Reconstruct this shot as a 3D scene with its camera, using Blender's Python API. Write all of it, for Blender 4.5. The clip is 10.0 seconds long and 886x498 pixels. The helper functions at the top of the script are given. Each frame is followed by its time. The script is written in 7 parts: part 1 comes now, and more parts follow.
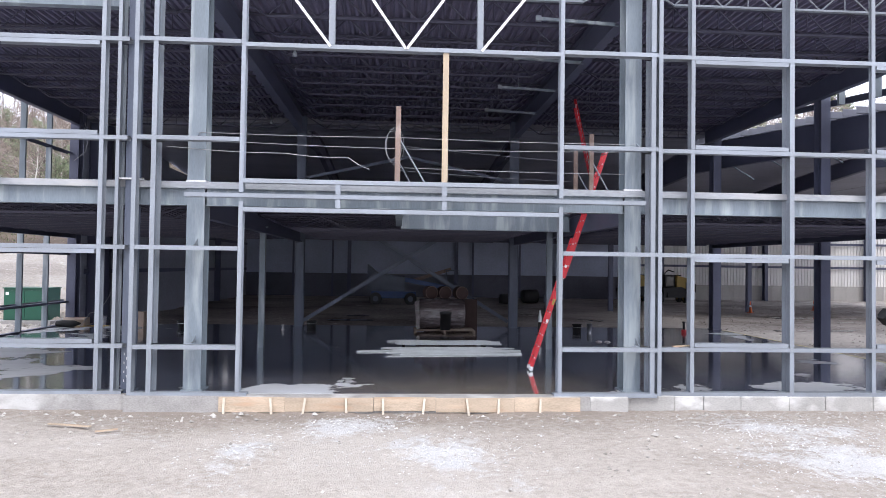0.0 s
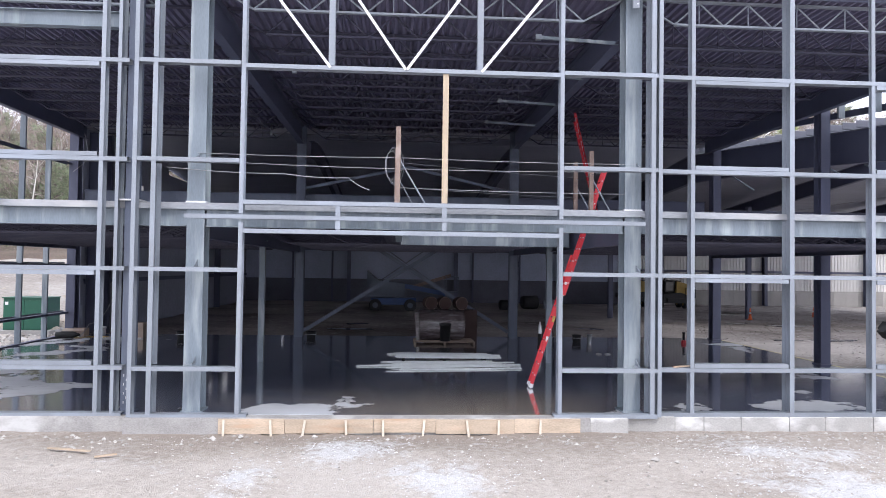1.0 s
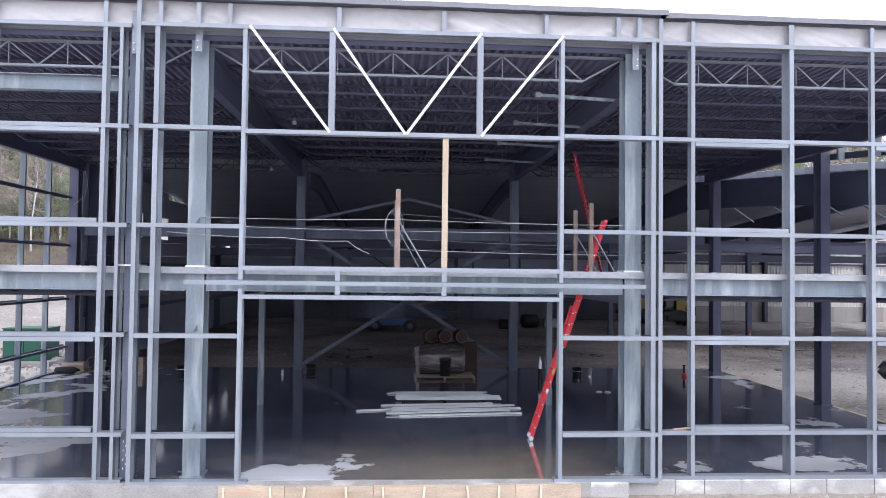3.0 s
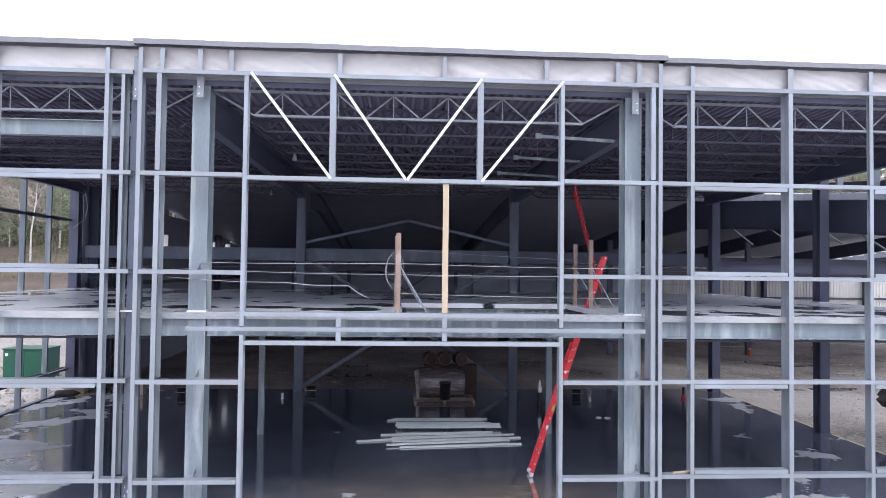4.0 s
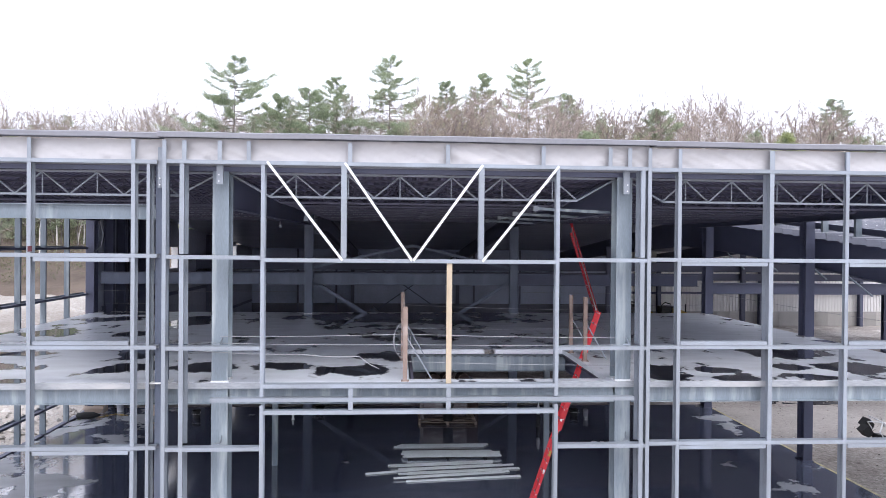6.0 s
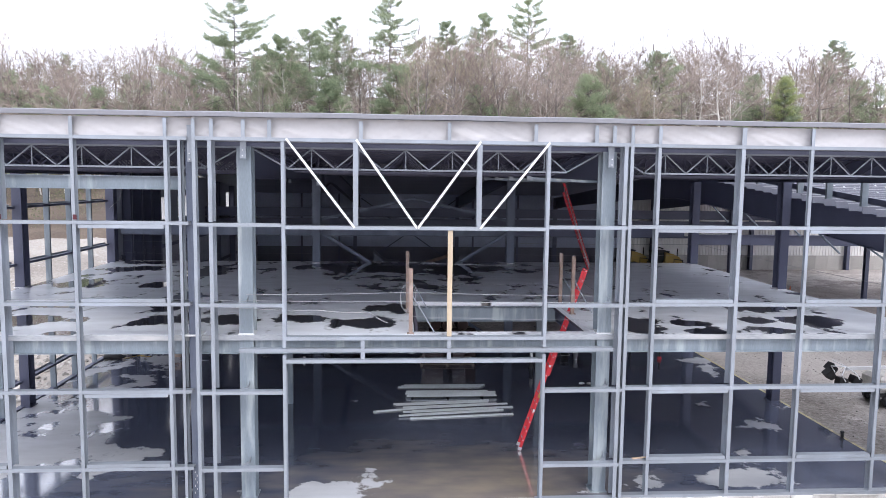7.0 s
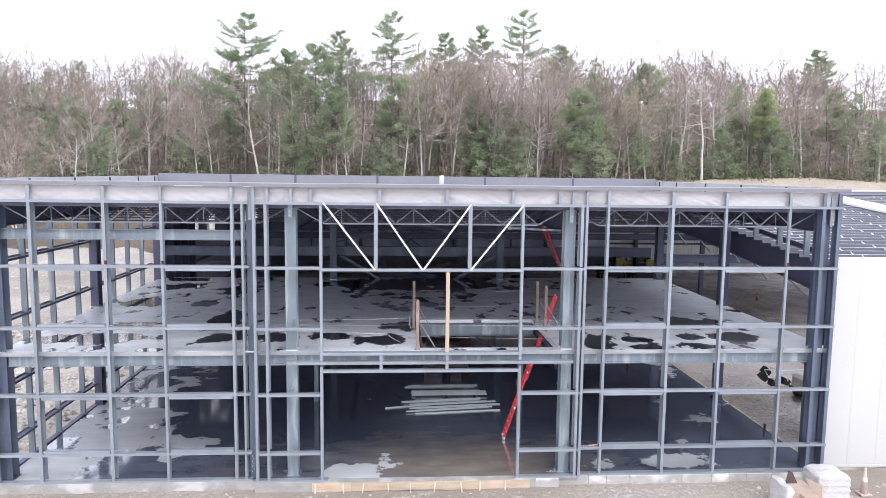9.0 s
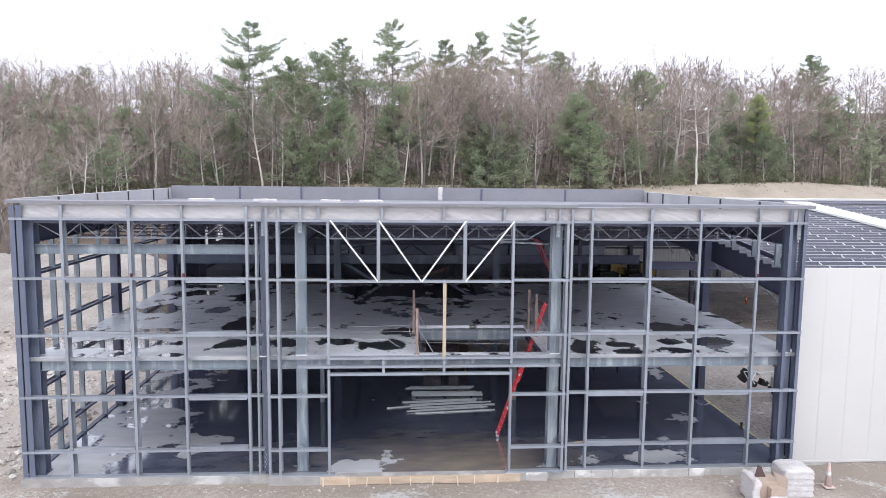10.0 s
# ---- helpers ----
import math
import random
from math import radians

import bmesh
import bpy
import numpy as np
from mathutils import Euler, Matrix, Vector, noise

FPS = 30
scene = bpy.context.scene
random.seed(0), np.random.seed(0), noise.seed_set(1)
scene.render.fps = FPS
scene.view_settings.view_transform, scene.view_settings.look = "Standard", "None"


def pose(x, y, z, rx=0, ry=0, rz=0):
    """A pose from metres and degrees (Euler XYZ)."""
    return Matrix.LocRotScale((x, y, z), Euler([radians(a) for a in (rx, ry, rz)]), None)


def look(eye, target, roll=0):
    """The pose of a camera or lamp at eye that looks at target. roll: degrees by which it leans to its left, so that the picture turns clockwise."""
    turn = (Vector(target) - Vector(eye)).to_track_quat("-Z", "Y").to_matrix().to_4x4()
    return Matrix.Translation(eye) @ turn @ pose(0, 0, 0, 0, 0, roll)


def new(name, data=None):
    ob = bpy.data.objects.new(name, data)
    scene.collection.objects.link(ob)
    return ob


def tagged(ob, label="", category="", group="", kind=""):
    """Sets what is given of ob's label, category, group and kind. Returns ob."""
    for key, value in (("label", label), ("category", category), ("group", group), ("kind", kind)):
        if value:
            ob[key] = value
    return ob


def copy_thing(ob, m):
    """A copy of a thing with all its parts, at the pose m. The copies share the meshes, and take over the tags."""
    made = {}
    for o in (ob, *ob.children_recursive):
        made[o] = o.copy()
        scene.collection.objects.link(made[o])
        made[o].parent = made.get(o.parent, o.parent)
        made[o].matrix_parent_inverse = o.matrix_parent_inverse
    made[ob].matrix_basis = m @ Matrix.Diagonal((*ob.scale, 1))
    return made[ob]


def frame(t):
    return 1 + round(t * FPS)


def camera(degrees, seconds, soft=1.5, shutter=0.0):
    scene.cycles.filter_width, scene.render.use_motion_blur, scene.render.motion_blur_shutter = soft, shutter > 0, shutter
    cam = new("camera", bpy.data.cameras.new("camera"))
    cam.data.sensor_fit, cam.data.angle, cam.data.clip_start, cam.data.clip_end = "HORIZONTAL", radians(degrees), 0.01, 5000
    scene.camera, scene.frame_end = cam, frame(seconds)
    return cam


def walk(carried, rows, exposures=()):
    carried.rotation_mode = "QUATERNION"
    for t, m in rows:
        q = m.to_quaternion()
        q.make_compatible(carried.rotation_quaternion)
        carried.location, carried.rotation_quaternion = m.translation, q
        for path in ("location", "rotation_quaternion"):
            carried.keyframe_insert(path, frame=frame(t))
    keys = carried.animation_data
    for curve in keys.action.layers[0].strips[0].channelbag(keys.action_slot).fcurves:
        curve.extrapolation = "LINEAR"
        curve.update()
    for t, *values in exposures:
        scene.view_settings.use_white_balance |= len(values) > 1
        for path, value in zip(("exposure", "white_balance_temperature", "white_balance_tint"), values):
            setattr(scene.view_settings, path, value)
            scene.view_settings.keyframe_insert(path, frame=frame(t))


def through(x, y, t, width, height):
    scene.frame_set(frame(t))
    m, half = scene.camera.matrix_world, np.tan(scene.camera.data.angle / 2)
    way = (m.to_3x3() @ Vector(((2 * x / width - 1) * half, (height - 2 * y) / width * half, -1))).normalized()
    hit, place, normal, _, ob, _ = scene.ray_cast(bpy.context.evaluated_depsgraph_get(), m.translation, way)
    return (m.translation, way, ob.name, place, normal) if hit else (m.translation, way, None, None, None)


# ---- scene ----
cam = camera(64.5, 10.0, soft=0.25)
PATH = [
    (0, (0.377, -0.026, 2.622), (0.504, 1.969, 2.672), 0.8),
    (0.5, (0.380, -0.014, 2.807), (0.507, 1.981, 2.858), 0.8),
    (1, (0.365, -0.024, 3.038), (0.493, 1.971, 3.090), 0.8),
    (1.5, (0.371, -0.028, 3.342), (0.498, 1.967, 3.398), 0.8),
    (2, (0.359, -0.036, 3.643), (0.486, 1.959, 3.702), 0.7),
    (3.5, (0.336, -0.064, 4.720), (0.465, 1.931, 4.780), 0.7),
    (4, (0.311, -0.122, 5.221), (0.441, 1.873, 5.282), 0.7),
    (4.5, (0.300, -0.260, 5.756), (0.428, 1.735, 5.821), 0.7),
    (5, (0.241, -0.470, 6.421), (0.370, 1.525, 6.486), 0.7),
    (5.2, (0.228, -0.574, 6.696), (0.357, 1.421, 6.760), 0.7),
    (6.3, (0.120, -1.720, 7.645), (0.247, 0.274, 7.563), 0.5),
    (6.5, (0.083, -2.102, 7.788), (0.211, -0.110, 7.653), 0.55),
    (7, (-0.015, -3.016, 8.240), (0.115, -1.030, 8.046), 0.7),
    (7.5, (-0.103, -4.208, 8.749), (0.028, -2.222, 8.551), 0.7),
    (8, (-0.215, -5.551, 9.287), (-0.082, -3.566, 9.080), 0.7),
    (8.5, (-0.320, -6.919, 9.785), (-0.186, -4.935, 9.569), 0.8),
    (9, (-0.385, -8.196, 10.208), (-0.252, -6.212, 9.991), 0.7),
    (9.5, (-0.398, -9.274, 10.527), (-0.268, -7.291, 10.311), 0.7),
    (10, (-0.383, -10.172, 10.887), (-0.253, -8.188, 10.670), 0.6),
]
walk(cam, [(t, look(eye, target, roll)) for t, eye, target, roll in PATH], exposures=((0, 0.42, 6450, 10.5), (2, 0.43, 6300, 12), (3.5, 0.40, 6250, 12), (5, 0.42, 6350, 11.5), (6.5, 0.45, 6420, 11), (7.5, 0.46, 6480, 10), (8, 0.40, 6500, 10), (9, 0.40, 6500, 10), (9.5, 0.19, 6500, 10), (10, 0.12, 6500, 10)))

# ---- world and light ----
world = bpy.data.worlds.new("world")
scene.world = world
world.use_nodes = True
wn, wl = world.node_tree.nodes, world.node_tree.links
sky = wn.new("ShaderNodeTexSky")
sky.sky_type, sky.sun_disc = "NISHITA", False
sky.sun_elevation, sky.sun_rotation = radians(48), radians(200)
sky.air_density, sky.dust_density = 1.0, 6.0
sky_gain = wn.new("ShaderNodeMixRGB")
sky_gain.blend_type, sky_gain.inputs[0].default_value = "MULTIPLY", 1.0
sky_gain.inputs[2].default_value = (0.10, 0.10, 0.10, 1)
cloud = wn.new("ShaderNodeMixRGB")
cloud.inputs[0].default_value = 0.88
cloud.inputs[2].default_value = (1.56, 1.61, 1.85, 1)
wl.new(sky.outputs[0], sky_gain.inputs[1])
wl.new(sky_gain.outputs[0], cloud.inputs[1])
wl.new(cloud.outputs[0], wn["Background"].inputs[0])
wn["Background"].inputs[1].default_value = 1.0
sun = new("sun", bpy.data.lights.new("sun", "SUN"))
sun.data.energy, sun.data.angle, sun.data.color = 1.2, radians(25), (1.0, 0.97, 0.93)
sun.matrix_world = look((8, -22, 30), (0, 0, 0))


# ---- materials ----
def material(name, color, rough=0.6, metal=0.0, vary=0.15, scale=3.0, fine=40.0, bump=0.0, tint=None, tint_amount=0.0, stretch=(1, 1, 1), spec=0.5, each=0.0):
    """A surface with two scales of tonal variation and fine relief."""
    m = bpy.data.materials.new(name)
    m.use_nodes = True
    n, l = m.node_tree.nodes, m.node_tree.links
    b = n["Principled BSDF"]
    geo = n.new("ShaderNodeNewGeometry")
    mp = n.new("ShaderNodeMapping")
    mp.inputs["Scale"].default_value = stretch
    l.new(geo.outputs["Position"], mp.inputs["Vector"])
    big, small = n.new("ShaderNodeTexNoise"), n.new("ShaderNodeTexNoise")
    for t, s in ((big, scale), (small, fine)):
        t.inputs["Scale"].default_value, t.inputs["Detail"].default_value = s, 6
        l.new(mp.outputs[0], t.inputs["Vector"])
    add = n.new("ShaderNodeMath")
    add.operation = "ADD"
    l.new(big.outputs["Fac"], add.inputs[0])
    l.new(small.outputs["Fac"], add.inputs[1])
    rng = n.new("ShaderNodeMapRange")
    rng.inputs["From Min"].default_value, rng.inputs["From Max"].default_value = 0.6, 1.4
    rng.inputs["To Min"].default_value, rng.inputs["To Max"].default_value = 1 - vary, 1 + vary
    l.new(add.outputs[0], rng.inputs["Value"])
    mul = n.new("ShaderNodeMixRGB")
    mul.blend_type, mul.inputs[0].default_value = "MULTIPLY", 1
    mul.inputs[1].default_value = (*color, 1)
    l.new(rng.outputs[0], mul.inputs[2])
    out = mul.outputs[0]
    if tint:
        mix, ramp = n.new("ShaderNodeMixRGB"), n.new("ShaderNodeMapRange")
        patch = n.new("ShaderNodeTexNoise")
        patch.inputs["Scale"].default_value, patch.inputs["Detail"].default_value = scale * 0.6, 8
        l.new(mp.outputs[0], patch.inputs["Vector"])
        ramp.inputs["From Min"].default_value, ramp.inputs["From Max"].default_value = 0.52, 0.66
        ramp.inputs["To Max"].default_value = tint_amount
        l.new(patch.outputs["Fac"], ramp.inputs["Value"])
        l.new(ramp.outputs[0], mix.inputs[0])
        l.new(out, mix.inputs[1])
        mix.inputs[2].default_value = (*tint, 1)
        out = mix.outputs[0]
    if each:
        info, span, last = n.new("ShaderNodeObjectInfo"), n.new("ShaderNodeMapRange"), n.new("ShaderNodeMixRGB")
        span.inputs["To Min"].default_value, span.inputs["To Max"].default_value = 1 - each, 1 + each
        last.blend_type, last.inputs[0].default_value = "MULTIPLY", 1
        l.new(info.outputs["Random"], span.inputs["Value"])
        l.new(out, last.inputs[1])
        l.new(span.outputs[0], last.inputs[2])
        out = last.outputs[0]
    l.new(out, b.inputs["Base Color"])
    b.inputs["Roughness"].default_value, b.inputs["Metallic"].default_value = rough, metal
    b.inputs["Specular IOR Level"].default_value = spec
    if bump:
        bp = n.new("ShaderNodeBump")
        bp.inputs["Strength"].default_value, bp.inputs["Distance"].default_value = bump, 0.02
        l.new(small.outputs["Fac"], bp.inputs["Height"])
        l.new(bp.outputs[0], b.inputs["Normal"])
    return m


def spots(n, l, geo, value, places):
    """Adds to a value round some places of the plan: x, y, half widths, amount."""
    for x, y, rx, ry, amount in places:
        off, size, far, fall, total = n.new("ShaderNodeVectorMath"), n.new("ShaderNodeVectorMath"), n.new("ShaderNodeVectorMath"), n.new("ShaderNodeMapRange"), n.new("ShaderNodeMath")
        off.operation, size.operation, far.operation = "SUBTRACT", "MULTIPLY", "LENGTH"
        off.inputs[1].default_value, size.inputs[1].default_value = (x, y, 0), (1 / rx, 1 / ry, 0)
        l.new(geo.outputs["Position"], off.inputs[0])
        l.new(off.outputs[0], size.inputs[0])
        l.new(size.outputs[0], far.inputs[0])
        fall.inputs["To Min"].default_value, fall.inputs["To Max"].default_value = amount, 0
        l.new(far.outputs["Value"], fall.inputs["Value"])
        l.new(value, total.inputs[0])
        l.new(fall.outputs[0], total.inputs[1])
        value = total.outputs[0]
    return value


def wet_concrete(name, dry, wet, scale, low, high, rough_dry=0.75, rough_wet=0.06, edge=0.0, drier=(), dry_spots=(), film=(), detail=9, stretch=(1, 1, 1), damp=0.0, relief=0.25, calm=1.0):
    """Concrete that lies partly under a film of water: noise decides where."""
    m = bpy.data.materials.new(name)
    m.use_nodes = True
    n, l = m.node_tree.nodes, m.node_tree.links
    b = n["Principled BSDF"]
    geo = n.new("ShaderNodeNewGeometry")
    mp = n.new("ShaderNodeMapping")
    mp.inputs["Scale"].default_value = stretch
    mp.inputs["Location"].default_value = (edge, 3.1 + edge, 0)
    l.new(geo.outputs["Position"], mp.inputs["Vector"])
    swept = n.new("ShaderNodeMapping")  # streaks left by the squeegee
    swept.inputs["Scale"].default_value = (0.7, 1.7, 1)
    l.new(geo.outputs["Position"], swept.inputs["Vector"])
    big, mid, fine = [n.new("ShaderNodeTexNoise") for _ in range(3)]
    for t, s, d in ((big, scale, detail), (mid, 1.1, 6), (fine, 35 if relief < 0.5 else 9, 6)):
        t.inputs["Scale"].default_value, t.inputs["Detail"].default_value = s, d
        l.new(mp.outputs[0] if t is big else swept.outputs[0] if t is mid else geo.outputs["Position"], t.inputs["Vector"])
    big.inputs["Roughness"].default_value = 0.6
    mask = n.new("ShaderNodeMapRange")
    mask.inputs["From Min"].default_value, mask.inputs["From Max"].default_value = low, high
    wetness, axes = big.outputs["Fac"], n.new("ShaderNodeSeparateXYZ")
    if calm < 1:  # less left to chance
        level = n.new("ShaderNodeMath")
        level.operation, level.inputs[1].default_value, level.inputs[2].default_value = "MULTIPLY_ADD", calm, 0.5 - 0.5 * calm
        l.new(wetness, level.inputs[0])
        wetness = level.outputs[0]
    l.new(geo.outputs["Position"], axes.inputs[0])
    for axis, start, end, amount in drier:  # stretches of the plan where less (or more) water stands
        bias, total = n.new("ShaderNodeMapRange"), n.new("ShaderNodeMath")
        bias.inputs["From Min"].default_value, bias.inputs["From Max"].default_value = start, end
        near_start = amount < 0 and axis == 1
        bias.inputs["To Min"].default_value, bias.inputs["To Max"].default_value = (amount, 0) if near_start else (0, amount)
        l.new(axes.outputs[axis], bias.inputs["Value"])
        l.new(wetness, total.inputs[0])
        l.new(bias.outputs[0], total.inputs[1])
        wetness = total.outputs[0]
    wetness = spots(n, l, geo, wetness, dry_spots)
    l.new(wetness, mask.inputs["Value"])
    tone = n.new("ShaderNodeMapRange")
    tone.inputs["From Min"].default_value, tone.inputs["From Max"].default_value = 0.3, 0.7
    tone.inputs["To Min"].default_value, tone.inputs["To Max"].default_value = 0.78, 1.18
    add = n.new("ShaderNodeMath")
    add.operation = "MULTIPLY_ADD"
    add.inputs[1].default_value, add.inputs[2].default_value = 0.35, 0.32
    l.new(fine.outputs["Fac"], add.inputs[0])
    both = n.new("ShaderNodeMath")
    both.operation = "MULTIPLY_ADD"
    both.inputs[1].default_value = 0.6
    l.new(mid.outputs["Fac"], both.inputs[0])
    half = n.new("ShaderNodeMath")
    half.operation = "MULTIPLY"
    half.inputs[1].default_value = 0.42
    l.new(add.outputs[0], half.inputs[0])
    l.new(half.outputs[0], both.inputs[2])
    l.new(both.outputs[0], tone.inputs["Value"])
    mix = n.new("ShaderNodeMixRGB")
    mix.inputs[1].default_value, mix.inputs[2].default_value = (*dry, 1), (*wet, 1)
    l.new(mask.outputs[0], mix.inputs[0])
    if film:  # a thin film of mud under the water
        none = n.new("ShaderNodeMath")
        none.operation, none.inputs[1].default_value = "MULTIPLY_ADD", 0.9
        none.inputs[2].default_value = -0.56
        l.new(mid.outputs["Fac"], none.inputs[0])
        mud = n.new("ShaderNodeMixRGB")
        mud.use_clamp = True
        mud.inputs[1].default_value, mud.inputs[2].default_value = (*wet, 1), (0.30, 0.255, 0.20, 1)
        l.new(spots(n, l, geo, none.outputs[0], film), mud.inputs[0])
        l.new(mud.outputs[0], mix.inputs[2])
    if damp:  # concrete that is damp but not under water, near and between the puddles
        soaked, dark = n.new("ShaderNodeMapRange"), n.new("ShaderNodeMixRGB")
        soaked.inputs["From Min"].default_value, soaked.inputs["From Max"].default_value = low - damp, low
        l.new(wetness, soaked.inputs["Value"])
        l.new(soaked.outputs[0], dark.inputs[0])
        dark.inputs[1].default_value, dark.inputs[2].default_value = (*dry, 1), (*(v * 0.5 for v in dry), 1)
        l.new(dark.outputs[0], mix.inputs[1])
    mul = n.new("ShaderNodeMixRGB")
    mul.blend_type, mul.inputs[0].default_value = "MULTIPLY", 1
    l.new(mix.outputs[0], mul.inputs[1])
    l.new(tone.outputs[0], mul.inputs[2])
    l.new(mul.outputs[0], b.inputs["Base Color"])
    r = n.new("ShaderNodeMapRange")
    r.inputs["To Min"].default_value, r.inputs["To Max"].default_value = rough_dry, rough_wet
    l.new(mask.outputs[0], r.inputs["Value"])
    l.new(r.outputs[0], b.inputs["Roughness"])
    b.inputs["Specular IOR Level"].default_value = 0.9
    l.new(mask.outputs[0], b.inputs["Coat Weight"])
    b.inputs["Coat IOR"].default_value, b.inputs["Coat Roughness"].default_value = 1.6, rough_wet
    inv = n.new("ShaderNodeMapRange")
    inv.inputs["To Min"].default_value, inv.inputs["To Max"].default_value = relief, 0.0
    l.new(mask.outputs[0], inv.inputs["Value"])
    bp = n.new("ShaderNodeBump")
    bp.inputs["Distance"].default_value = 0.01 if relief < 0.5 else 0.06
    l.new(inv.outputs[0], bp.inputs["Strength"])
    l.new(fine.outputs["Fac"], bp.inputs["Height"])
    l.new(bp.outputs[0], b.inputs["Normal"])
    return m


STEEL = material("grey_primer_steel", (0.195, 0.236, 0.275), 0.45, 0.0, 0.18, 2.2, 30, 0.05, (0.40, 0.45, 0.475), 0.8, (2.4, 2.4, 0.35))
# Darker copies of the primed steel: interior shade is put into their colour.
STEEL_DARK = material("dark_and_shaded_steel", (0.098, 0.107, 0.165), 0.5, 0.0, 0.15, 1.2, 25)
STEEL_MID = material("half_shaded_primer_steel", (0.112, 0.135, 0.192), 0.45, 0.0, 0.15, 1.5, 28, 0.05, (0.19, 0.22, 0.28), 0.6, (1.6, 1.6, 0.5))
GALV = material("galvanised_girt", (0.262, 0.29, 0.33), 0.38, 0.1, 0.12, 1.5, 25, 0.03, (0.34, 0.385, 0.455), 0.5, (1, 1, 1), 0.5, 0.09)
# Darker copy of the deck metal: the shade under the slab is in its colour.
MEZZ_DECK = material("shaded_mezzanine_deck", (0.11, 0.102, 0.14), 0.7, 0.0, 0.15, 0.8, 20, spec=0.3)
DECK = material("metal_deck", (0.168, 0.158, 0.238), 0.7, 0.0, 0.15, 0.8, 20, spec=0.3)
# Near-black joist tone: the shade under the decks is painted in.
JOIST_SHADED = material("shaded_joist_steel", (0.068, 0.068, 0.108), 0.5, 0.0, 0.15, 1.0, 30)
STRAP = material("white_strap", (0.72, 0.73, 0.75), 0.5, 0.0, 0.08)
CONCRETE = material("foundation_concrete", (0.33, 0.32, 0.31), 0.85, 0.0, 0.28, 1.9, 30, 0.35, (0.62, 0.62, 0.61), 0.7, (1, 1, 1.6), 0.5, 0.08)
FLOOR = wet_concrete("wet_floor_slab", (0.50, 0.515, 0.55), (0.122, 0.142, 0.208), 0.45, 0.31, 0.345, rough_dry=0.5, rough_wet=0.10, drier=((0, -7.0, -12.0, -0.18), (0, 11.5, 15.0, -0.05)), dry_spots=((-2.4, 14.8, 2.3, 1.5, -0.34), (5.0, 14.8, 1.0, 0.9, -0.26), (-8.6, 17.5, 2.2, 2.6, -0.15), (7.0, 15.2, 1.2, 0.9, -0.2), (10.5, 16.2, 1.6, 2.0, -0.20), (9.4, 15.3, 2.6, 0.9, -0.2), (12.2, 20.0, 1.4, 3.5, -0.19), (13.9, 27.0, 1.6, 4.6, -0.18), (-11.6, 19.6, 1.5, 4.5, -0.16)), film=((0.3, 15.2, 5.0, 5.0, 0.85), (3.8, 15.2, 3.4, 4.0, 0.7), (7.0, 16.0, 3.0, 3.5, 0.3), (-6.0, 15.0, 4.0, 3.5, 0.3)))
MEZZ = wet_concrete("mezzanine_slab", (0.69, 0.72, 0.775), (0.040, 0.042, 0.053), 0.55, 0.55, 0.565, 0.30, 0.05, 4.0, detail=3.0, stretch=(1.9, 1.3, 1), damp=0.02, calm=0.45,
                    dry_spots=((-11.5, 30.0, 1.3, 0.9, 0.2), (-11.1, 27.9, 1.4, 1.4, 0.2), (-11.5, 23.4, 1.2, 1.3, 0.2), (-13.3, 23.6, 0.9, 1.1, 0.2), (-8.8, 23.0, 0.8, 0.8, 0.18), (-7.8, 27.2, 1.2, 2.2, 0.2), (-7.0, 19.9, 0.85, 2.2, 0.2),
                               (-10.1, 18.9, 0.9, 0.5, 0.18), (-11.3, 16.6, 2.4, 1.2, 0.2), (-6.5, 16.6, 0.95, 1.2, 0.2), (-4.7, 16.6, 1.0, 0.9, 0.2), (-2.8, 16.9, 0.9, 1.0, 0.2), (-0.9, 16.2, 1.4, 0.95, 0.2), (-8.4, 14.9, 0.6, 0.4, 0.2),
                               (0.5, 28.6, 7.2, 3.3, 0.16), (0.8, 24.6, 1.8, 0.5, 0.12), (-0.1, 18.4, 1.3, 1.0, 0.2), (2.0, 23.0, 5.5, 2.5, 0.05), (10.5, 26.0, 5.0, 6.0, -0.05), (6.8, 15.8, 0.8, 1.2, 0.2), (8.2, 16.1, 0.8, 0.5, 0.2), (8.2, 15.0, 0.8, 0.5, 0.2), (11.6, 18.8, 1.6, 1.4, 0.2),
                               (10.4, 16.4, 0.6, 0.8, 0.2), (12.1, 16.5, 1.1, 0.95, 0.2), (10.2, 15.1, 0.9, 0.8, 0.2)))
WRAP = material("white_parapet_wrap", (0.475, 0.465, 0.475), 0.42, 0.0, 0.05, 1.2, 9, 0.08)
CAP = material("grey_cap_membrane", (0.235, 0.24, 0.27), 0.6, 0.0, 0.12, 1.0, 15)
# Lighter copy of the membrane, with skylight on the side parapets painted in.
MEMBRANE = material("sky_lit_membrane", (0.40, 0.40, 0.415), 0.6, 0.0, 0.15, 1.0, 15)
PANEL_WHITE = material("white_wall_panel", (0.60, 0.60, 0.59), 0.45, 0.0, 0.03, 0.5, 12)
SIDING = material("white_siding", (0.82, 0.81, 0.79), 0.55, 0.0, 0.08, 0.6, 12)
INSUL = material("vinyl_insulation", (0.34, 0.36, 0.44), 0.55, 0.0, 0.18, 0.5, 6, 0.4)
BLOCK = material("smeared_concrete_block", (0.42, 0.41, 0.395), 0.85, 0.0, 0.25, 2.2, 26, 0.35, (0.72, 0.715, 0.70), 0.9, (1, 1, 1.6), 0.5, 0.1)
ROOF_INSUL = material("blue_grey_roof_insulation", (0.315, 0.33, 0.415), 0.4, 0.0, 0.18, 0.5, 6, 0.5, (0.40, 0.41, 0.48), 0.6, (0.5, 2.0, 1))
